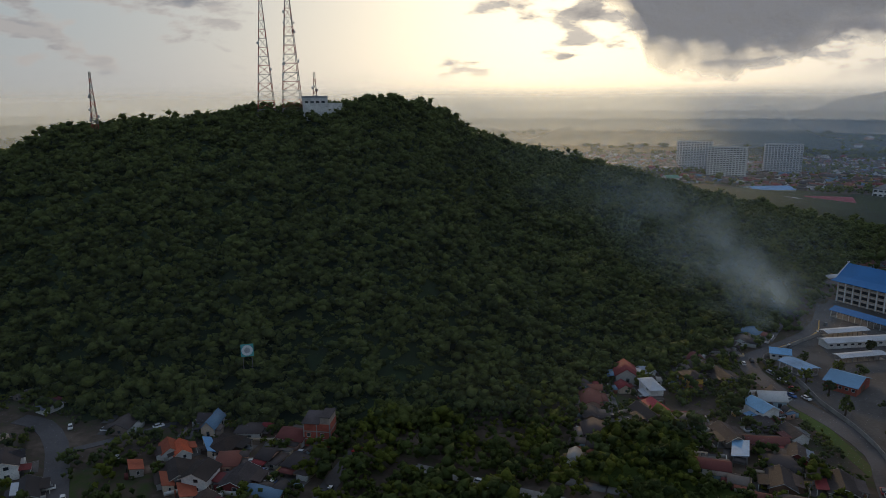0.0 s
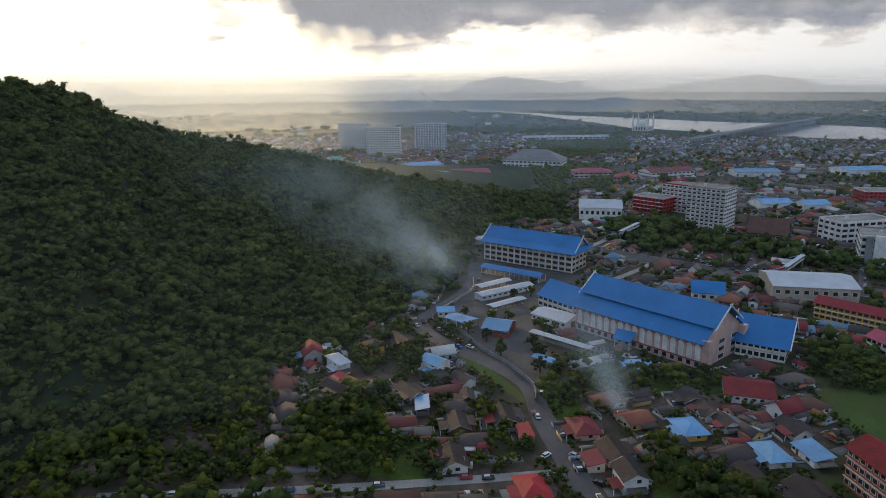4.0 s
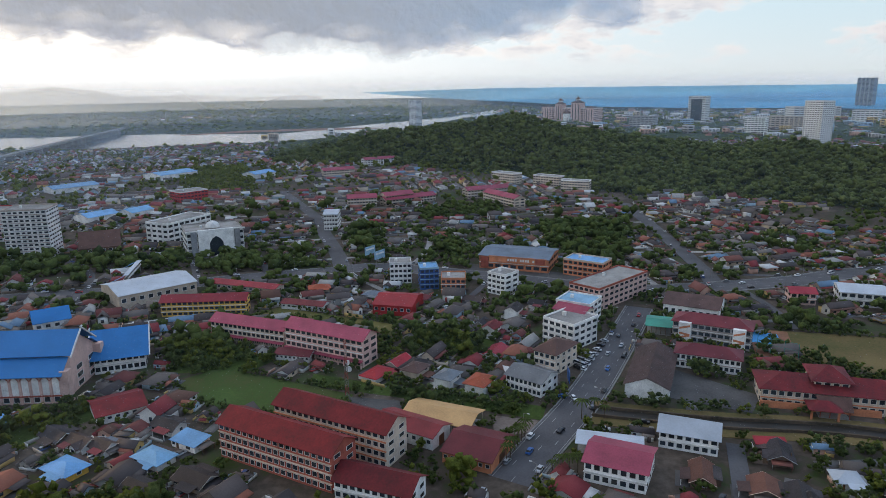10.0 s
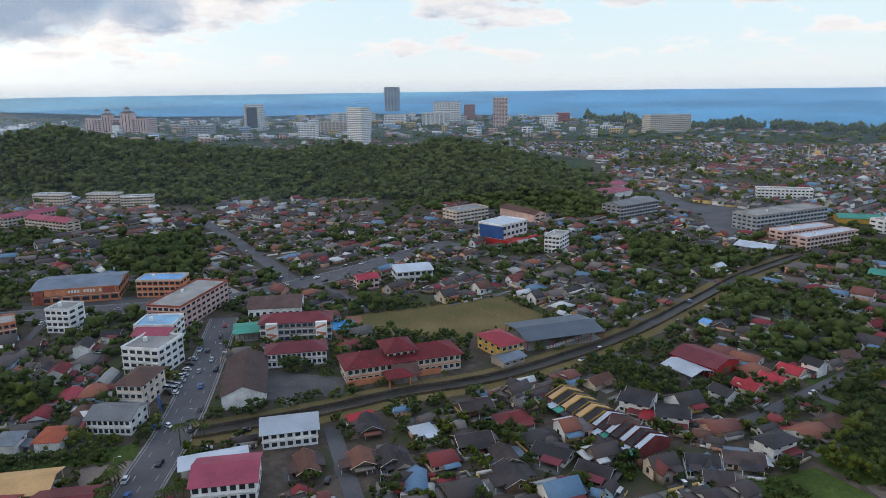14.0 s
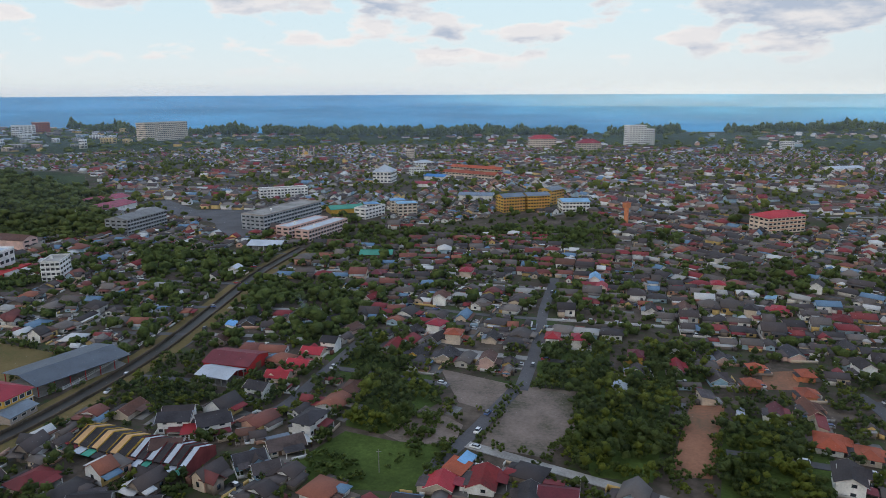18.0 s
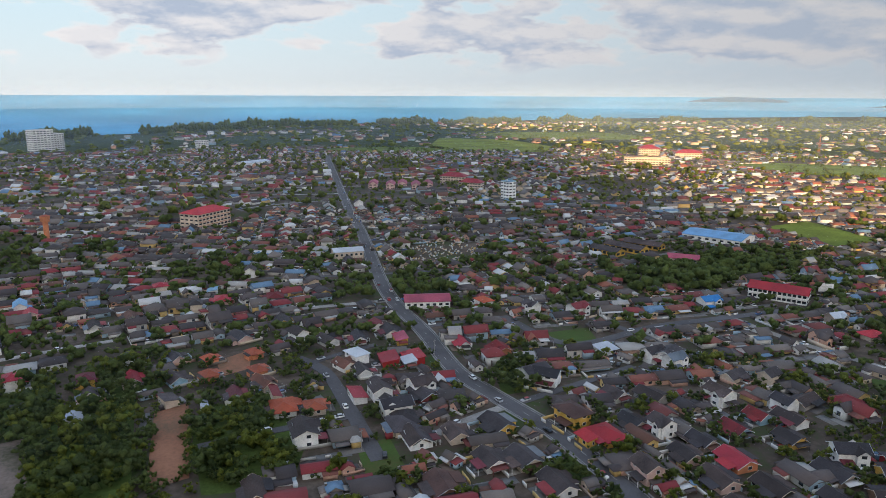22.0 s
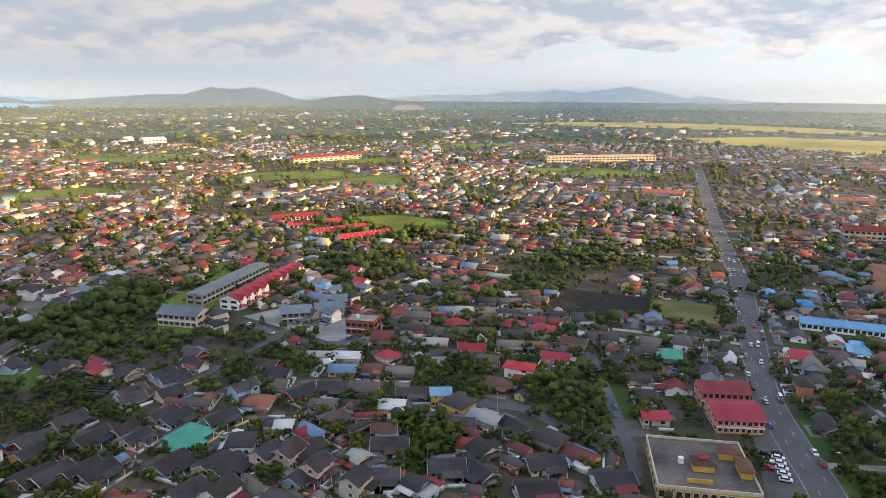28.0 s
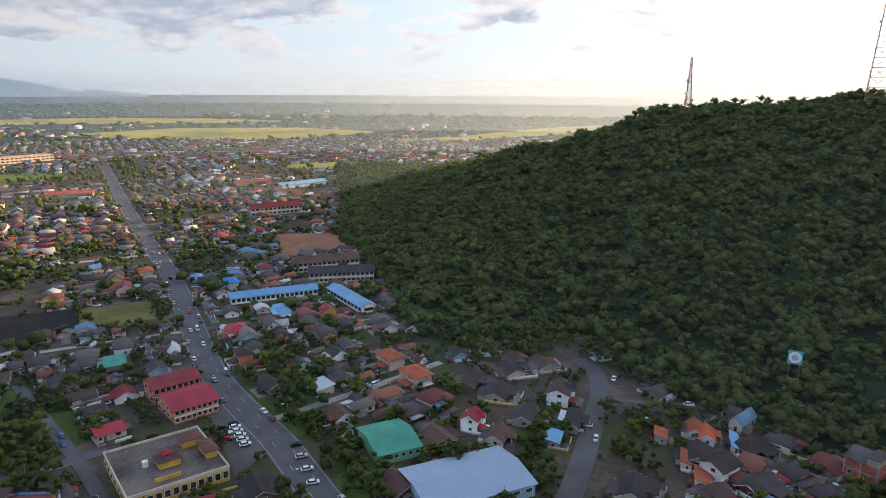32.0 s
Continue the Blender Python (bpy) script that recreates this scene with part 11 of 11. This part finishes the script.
def water_tower():
    x, y = (153.0, -656.2)
    ob = thing("water_tower", x, y, 0, 0, "orange round water tower above the houses", "water tower")
    part("shaft", Geo().tube(0, 0, 0, 15, 2.2, 2.2, 14), WALL["orange"], ob)
    part("tank", Geo().tube(0, 0, 15, 20, 3.6, 4.2, 16), WALL["orange"], ob)
    part("cap", Geo().tube(0, 0, 20, 21, 4.4, 1.0, 16), ROOF["orange"], ob)


water_tower()


def signs():
    """Store front signs and roadside boards, their lettering as plain bars."""
    a, b = (461.0, 76.6), (454.0, 28.7)
    turn, length = frontage(a, b)
    ob = thing("store_sign", a[0], a[1], 0, turn, "orange store fascia with pale lettering bars", "sign")
    part("board", Geo().box(length * 0.15, -0.9, 5.2, length * 0.98, -0.55, 9.6), WALL["orange"], ob)
    for i in range(11):
        x = length * (0.42 + 0.036 * i)
        if i not in (4, 9):
            part("letter_bar", Geo().box(x, -1.0, 6.6, x + length * 0.026, -0.9, 8.2), TRIM, ob)
    part("picture_panel", Geo().box(length * 0.03, -0.8, 0.8, length * 0.14, -0.5, 8.6), WALL["brick"], ob)
    part("picture_panel", Geo().box(length * 0.82, -1.0, 5.6, length * 0.96, -0.9, 9.0), WALL["brick"], ob)
    for spot, w, h, z, tn, m in (((276.6, 7.9), 7, 5, 2.5, 10, "blue"), ((470.5, 159.2), 12, 6, 4, -20, "sky"), ((459.3, 148.4), 12, 6, 4, -20, "sky"), ((-353.9, -330.0), 9, 5, 3, 160, "white")):
        s = thing("billboard", spot[0], spot[1], 0, tn, "roadside board on two steel posts", "billboard")
        part("panel", Geo().box(-w / 2, -0.15, z, w / 2, 0.15, z + h), WALL[m], s)
        part("white_bar", Geo().box(-w * 0.38, -0.2, z + h * 0.55, w * 0.38, -0.15, z + h * 0.75), TRIM, s)
        for k in (-1, 1):
            part("post", Geo().box(k * w * 0.35 - 0.15, -0.1, 0, k * w * 0.35 + 0.15, 0.1, z), STEEL, s)


signs()


def mural_panels():
    a, b = (340.4, -40.0), (330.9, -74.3)
    turn, length = frontage(a, b)
    ob = thing("mural_wall", a[0], a[1], 0, turn, "orange and white painted stair towers of the school", "mural")
    for x in (0.09, 0.78):
        part("stair_tower", Geo().box(length * x, -2.6, 0, length * (x + 0.16), -0.05, 10.6), WALL["white"], ob)
        for i in range(4):
            z = 1.0 + i * 2.4
            part("orange_stripe", Geo().slab([(length * x + 0.4, -2.66, z), (length * (x + 0.16) - 0.4, -2.66, z + 1.6 * (1 if i % 2 else -0.4)), (length * (x + 0.16) - 0.4, -2.62, z + 1.6 * (1 if i % 2 else -0.4)), (length * x + 0.4, -2.62, z)], 1.0), WALL["orange"], ob)


mural_panels()


def mall_roof():
    """Ramp kiosks and stair roofs on the parking deck."""
    a, b = (-195.5, 54.6), (-192.3, 85.2)
    turn, length = frontage(a, b)
    ob = thing("deck_kiosks", a[0], a[1], 4.68, turn, "brown-roofed stair kiosks on the parking deck", "kiosk")
    for x, y, w, d in ((0.40, 11, 6.5, 5), (0.86, 9, 3.6, 8), (0.72, 20, 6, 4.5)):
        part("kiosk_wall", Geo().box(length * x, y, 0, length * x + w, y + d, 2.6), WALL["yellow"], ob)
        part("kiosk_roof", hip_roof(Geo(), length * x, length * x + w, y, y + d, 2.65, 4.2, 0.7), ROOF["brown"], ob)
    part("ramp_wall", Geo().box(length * 0.3, 4, 0, length * 0.55, 4.4, 1.4), WALL["yellow"], ob)
    part("red_skylight", hip_roof(Geo(), length * 0.46, length * 0.54, 12.5, 15, 4.0, 5.2, 0.3), ROOF["red"], ob)


mall_roof()


def pool_court():
    area("blue_court", surface("court_blue", (0.05, 0.30, 0.62), 0.6, 0.15, 1.0, 0.1, 0.05), 0.12, "bright blue painted ball court", "court", (359.4, -79.6), (357.9, -92.2), (342.4, -91.3), (344.3, -78.0), free=True)
    area("court_edge", SOIL_RED, 0.08, "reddish sand round the ball court", "court", (363.6, -79.2), (362.5, -98.1), (318.8, -93.3), (318.7, -75.6), free=True)
    x, y = (320.6, -92.6)
    ob = thing("net_fence", x, y, 0, 60, "tall green net fence beside the pitch", "fence")
    for i in range(6):
        part("post", Geo().tube(i * 6, 0, 0, 9, 0.1, 0.1, 6), ROOF["teal"], ob)
    for z in (2.5, 5.5, 8.9):
        part("rail", Geo().beam((0, 0, z), (30, 0, z), 0.09), ROOF["teal"], ob)


pool_court()


def garden_beds():
    """Shade-net beds of a plant nursery."""
    a, b = Vector((-250.5, -182.9)), Vector((-248.8, -155.7))
    d = b - a
    ob = thing("plant_nursery", a.x, a.y, 0.1, math.degrees(math.atan2(d.y, d.x)), "rows of dark nursery beds under netting", "nursery")
    for i in range(14):
        part("bed", Geo().box(0, i * 2.6, 0, d.length, i * 2.6 + 1.7, 0.8), LEAF[0] if i > 6 else WATER_DARK, ob)


garden_beds()


# ---- the rubbish fire and its smoke ----
def smoke_material(name, density):
    m = bpy.data.materials.new(name)
    m.use_nodes = True
    n = Nodes(m.node_tree)
    uv = n.add("ShaderNodeTexCoord").outputs["UV"]
    pos = n.add("ShaderNodeNewGeometry").outputs["Position"]
    s = n.add("ShaderNodeSeparateXYZ", Vector=uv)
    wisps = n.noise(pos, 0.035, 6.0, 0.62)
    puffs = n.ramp(wisps, (0.38, grey(0)), (0.66, grey(1)))
    across = n.ramp(s.outputs[0], (0.0, grey(0)), (0.5, grey(1)), (1.0, grey(0)))
    along = n.ramp(s.outputs[1], (0.0, grey(0)), (0.12, grey(0.9)), (0.5, grey(0.6)), (1.0, grey(0)))
    fac = n.math("MULTIPLY", n.math("MULTIPLY", puffs, across), n.math("MULTIPLY", along, density))
    d = n.add("ShaderNodeBsdfDiffuse", Color=(0.66, 0.84, 0.94, 1))
    t = n.add("ShaderNodeBsdfTranslucent", Color=(0.56, 0.76, 0.90, 1))
    both = n.add("ShaderNodeMixShader", Fac=0.5)
    n.put(both.inputs[1], d)
    n.put(both.inputs[2], t)
    mixed = n.add("ShaderNodeMixShader", Fac=fac)
    n.put(mixed.inputs[1], n.add("ShaderNodeBsdfTransparent").outputs[0])
    n.put(mixed.inputs[2], both)
    n.add("ShaderNodeOutputMaterial", Surface=mixed)
    return m


def smoke(name, label, x, y, height, lean, spread, layers, density):
    """Drifting smoke as several curved veils one behind the other."""
    ob = thing(name, x, y, lift(x, y) + 0.3, 0, label, "smoke")
    mat = smoke_material(name + "_veil", density)
    for k in range(layers):
        g = Geo()
        rows, cols = 14, 12
        off = Vector((0.9 * math.sin(k * 2.1), 0.9 * math.cos(k * 1.3), 0)) * spread * 0.4
        turn = radians(28 * k - 30)
        for i in range(rows + 1):
            u = i / rows
            wdt = spread * (0.10 + 0.9 * u ** 0.8)
            c = Vector((lean[0] * u ** 1.5, lean[1] * u ** 1.5, height * u)) + off * u
            for j in range(cols + 1):
                s = (j / cols - 0.5) * wdt
                bow = 0.25 * wdt * math.sin(j / cols * math.pi + k)
                g.v.append((c.x + s * math.cos(turn) - bow * math.sin(turn), c.y + s * math.sin(turn) + bow * math.cos(turn), c.z))
        g.f = [(i * (cols + 1) + j, i * (cols + 1) + j + 1, (i + 1) * (cols + 1) + j + 1, (i + 1) * (cols + 1) + j) for i in range(rows) for j in range(cols)]
        veil = part("veil", g, mat, ob)
        uv = veil.data.uv_layers.new(name="drift")
        spots = [(j / cols, i / rows) for i in range(rows + 1) for j in range(cols + 1)]
        uv.data.foreach_set("uv", [q for face in g.f for k_ in face for q in spots[k_]])


fx, fy = (161.0, 189.0)
smoke("fire_smoke", "blue-grey smoke drifting from a rubbish fire", fx, fy, 44, (-10, 20), 38, 3, 0.34)
sx, sy = (179.8, 378.7)
smoke("hill_smoke", "thin blue-grey smoke hanging over the hill foot", sx, sy, 80, (-95, 50), 96, 3, 0.48)
# veil added to lighten the hill's shoulder, standing in for sunlit haze
smoke("slope_smoke", "thin haze drifting along the shoulder of the hill", 150.0, 330.0, 104, (-130, 70), 200, 2, 0.34)
tx, ty = (239.6, -288.5)
smoke("garden_smoke", "small wisp of blue smoke among trees", tx, ty, 16, (4, -6), 14, 2, 0.5)


def rubbish_fire():
    ob = thing("rubbish_fire", fx, fy, 0.1, 0, "small orange fire burning on a rubbish heap", "fire")
    m = bpy.data.materials.new("flame")
    m.use_nodes = True
    n = Nodes(m.node_tree)
    e = n.add("ShaderNodeEmission", Strength=2.2)
    e.inputs["Color"].default_value = (1.0, 0.16, 0.02, 1)
    n.add("ShaderNodeOutputMaterial", Surface=e)
    for k in range(5):
        part("flame", Geo().tube(0.8 * math.cos(k * 1.3), 0.8 * math.sin(k * 1.3), 0, 1.6 + 0.6 * (k % 3), 0.5, 0.05, 6), m, ob)
    part("heap", Geo().tube(0, 0, -0.1, 0.7, 2.6, 1.2, 9), CHAR, ob)


rubbish_fire()


# ---- mosques, footbridges, burial stones ----
def mosque(x, y, turn, size, wall, dome, label):
    ob = thing("mosque", x, y, float(far_rise(np.array(math.hypot(x, y)))), turn, label, "mosque")
    s = size
    part("prayer_hall", Geo().box(-s, -s, 0, s, s, s * 0.7), wall, ob)
    part("upper_hall", Geo().box(-s * 0.6, -s * 0.6, s * 0.7, s * 0.6, s * 0.6, s * 0.95), wall, ob)
    d = Geo()
    for i in range(8):
        a0, a1 = i / 8 * math.pi / 2, (i + 1) / 8 * math.pi / 2
        d.tube(0, 0, s * (0.95 + 0.6 * math.sin(a0)), s * (0.95 + 0.6 * math.sin(a1)), s * 0.5 * math.cos(a0), s * 0.5 * math.cos(a1), 16)
    part("dome", d, dome, ob)
    for sx, sy in ((-1, -1), (1, -1), (1, 1), (-1, 1)):
        m = part("minaret", Geo().tube(sx * s * 1.15, sy * s * 1.15, 0, s * 2.0, s * 0.12, s * 0.10, 10).tube(sx * s * 1.15, sy * s * 1.15, s * 1.5, s * 1.56, s * 0.2, s * 0.2, 10), wall, ob)
        part("spire", Geo().tube(sx * s * 1.15, sy * s * 1.15, s * 2.0, s * 2.5, s * 0.12, 0.02, 10), dome, m)
    for side in range(4):
        for k in (-0.6, -0.2, 0.2, 0.6):
            p = Matrix.Rotation(side * math.pi / 2, 3, "Z") @ Vector((k * s, -s - 0.03, 0))
            window(ob, p.x, p.y, s * 0.15, s * 0.2, s * 0.4, side * 90)


GOLD = surface("dome_gold_paint", (0.62, 0.36, 0.08), 0.4, 0.2, 1.0, 0.2, 0.05)
mx, my = (1149.5, 1326.6)
mosque(mx, my, 30, 16, WALL["white"], TRIM, "white river mosque with a dome and four slim minarets")
mx, my = (837.6, -1026.2)
mosque(mx, my, 10, 9, WALL["cream"], GOLD, "cream mosque with a golden dome among houses")


def footbridge(a, b, label):
    """A roofed steel walkway over the highway with a stair at either end."""
    turn, length = frontage(a, b)
    ob = thing("footbridge", a[0], a[1], 0, turn, label, "footbridge")
    part("deck", Geo().box(0, -1.2, 5.4, length, 1.2, 5.8), CONCRETE, ob)
    part("roof", Geo().slab([(-0.5, -1.6, 8.6), (length + 0.5, -1.6, 8.6), (length + 0.5, 1.6, 8.6), (-0.5, 1.6, 8.6)], 0.15), ROOF["white"], ob)
    for s in (-1.15, 1.05):
        part("railing", Geo().box(0, s, 5.8, length, s + 0.1, 6.9), TRIM, ob)
    for x in (0.4, length / 2, length - 0.4):
        part("pier", Geo().box(x - 0.35, -0.5, 0, x + 0.35, 0.5, 5.4), CONCRETE, ob)
        part("roof_post", Geo().box(x - 0.07, -1.1, 5.8, x + 0.07, -0.96, 8.46).box(x - 0.07, 0.96, 5.8, x + 0.07, 1.1, 8.46), STEEL, ob)
    for x, s in ((-1.3, 1), (length + 1.3, 1)):
        part("stair", Geo().slab([(x - 1.2, 1.0, 5.7), (x + 1.2, 1.0, 5.7), (x + 1.2, 12.0, 0.4), (x - 1.2, 12.0, 0.4)], 0.5), CONCRETE, ob)
        part("stair_roof", Geo().slab([(x - 1.4, 0.5, 8.5), (x + 1.4, 0.5, 8.5), (x + 1.4, 12.0, 3.2), (x - 1.4, 12.0, 3.2)], 0.12), ROOF["sky"], ob)


footbridge((373.0, 290.6), (408.6, 306.2), "roofed pale footbridge over the highway")
footbridge((348.7, 420.7), (382.3, 439.7), "roofed pale footbridge over the highway")

stone_rng = random.Random(77)
stones = []
cx, cy = (-157.0, -507.1)
for _ in range(700):
    x, y = cx + stone_rng.uniform(-60, 60), cy + stone_rng.uniform(-60, 60)
    if inside(x, y, CEMETERY):
        stones.append((x, y, 0.1, stone_rng.uniform(-0.2, 0.2), 1, 1, stone_rng.uniform(0.7, 1.3)))
strewn("burial_stones", "rows of small pale burial stones on dry grass", "stones", [triangles(Geo().box(-0.5, -0.9, 0, 0.5, 0.9, 0.35).box(-0.4, 0.7, 0.3, 0.4, 0.95, 1.2))], stones, FAR_WALLS)

for px_, py_ in ((206.0, 10.1), (207.3, 7.5), (207.6, 4.8), (207.9, 2.1), (247.0, 1.7), (251.5, -2.9), (249.0, -6.7), (210.1, 25.6), (214.2, 24.9), (218.6, 24.1), (222.7, 23.3), (226.2, 22.3), (229.0, 21.4)):
    palm(px_, py_, 6.5 + 1.5 * math.sin(px_), px_ * 7)


def terrace_gables():
    """Front gables of the units of the red terrace, with white party walls between."""
    row = bpy.data.objects["red_new_terrace"]
    for i in range(9):
        x = 4.3 + i * 8.6
        part("unit_gable", crosswise(gable_roof(Geo(), -1.6, 5.0, -2.4, 2.4, 6.1, 8.3, 0.4), x), ROOF["red"], row)
        part("gable_bay", crosswise(gabled_walls(Geo(), -1.4, 4.8, -2.3, 2.3, 0, 6.1, 8.2), x), WALL["white"], row)
        part("porch_roof", Geo().slab([(x - 4.0, -5.0, 2.7), (x - 0.4, -5.0, 2.7), (x - 0.4, -0.1, 3.3), (x - 4.0, -0.1, 3.3)], 0.12), ROOF["red"], row)


terrace_gables()

yard_rng = random.Random(14)
for x, y in ((158, 236), (166, 252), (170, 262), (152, 262), (154, 278), (176, 232), (196, 238), (188, 226), (168, 300), (160, 316), (176, 300), (212, 330), (222, 350), (198, 332), (150, 292), (204, 226), (214, 200), (206, 206)):
    tree(x + yard_rng.uniform(-2, 2), y + yard_rng.uniform(-2, 2), yard_rng.uniform(5.5, 9.0), yard_rng.uniform(6, 10), 4000 + int(x))


def party_walls():
    """White party walls that stand through the roofs of the long terraces."""
    fin = gabled_walls(Geo(), -0.2, 0.2, -1.0, 11.0, 0, 3.3, 6.4).mesh("party_wall", WALL["white"])
    for ob in [o for o in bpy.data.objects if o.name.startswith("red_terrace") and "single-storey" in o["label"]]:
        for i in range(13):
            part("party_wall", fin, None, ob).matrix_basis = pose(i * 3.75, 0, 0)


party_walls()


def striped_terraces():
    """Every other unit under sheets of another colour, with low fire walls between."""
    for name, units, sheet, fin_wall in (("terrace_row", 6, "tan", "yellow"), ("white_terrace_row", 7, "white", "maroon")):
        row = bpy.data.objects[name]
        length = max(v.co.x for v in row.children[0].data.vertices)
        step = length / units
        fin = gabled_walls(Geo(), -0.16, 0.16, -0.9, 14.9, 0, 3.75, 6.85).mesh("fire_wall", WALL[fin_wall])
        for i in range(units + 1):
            part("fire_wall", fin, None, row).matrix_basis = pose(i * step, 0, 0)
        for i in range(0, units, 2):
            part("unit_roof", gable_roof(Geo(), i * step + step * 0.46, (i + 1) * step - 0.9, 0, 14, 3.78, 6.38, 0.6), ROOF[sheet], row)
        for i in range(units):
            part("porch_roof", Geo().slab([(i * step + 0.3, -4.2, 2.5), ((i + 1) * step - 0.3, -4.2, 2.5), ((i + 1) * step - 0.3, -0.1, 3.0), (i * step + 0.3, -0.1, 3.0)], 0.1), ROOF[("maroon", "white", "teal", "dark")[i % 4]], row)


striped_terraces()
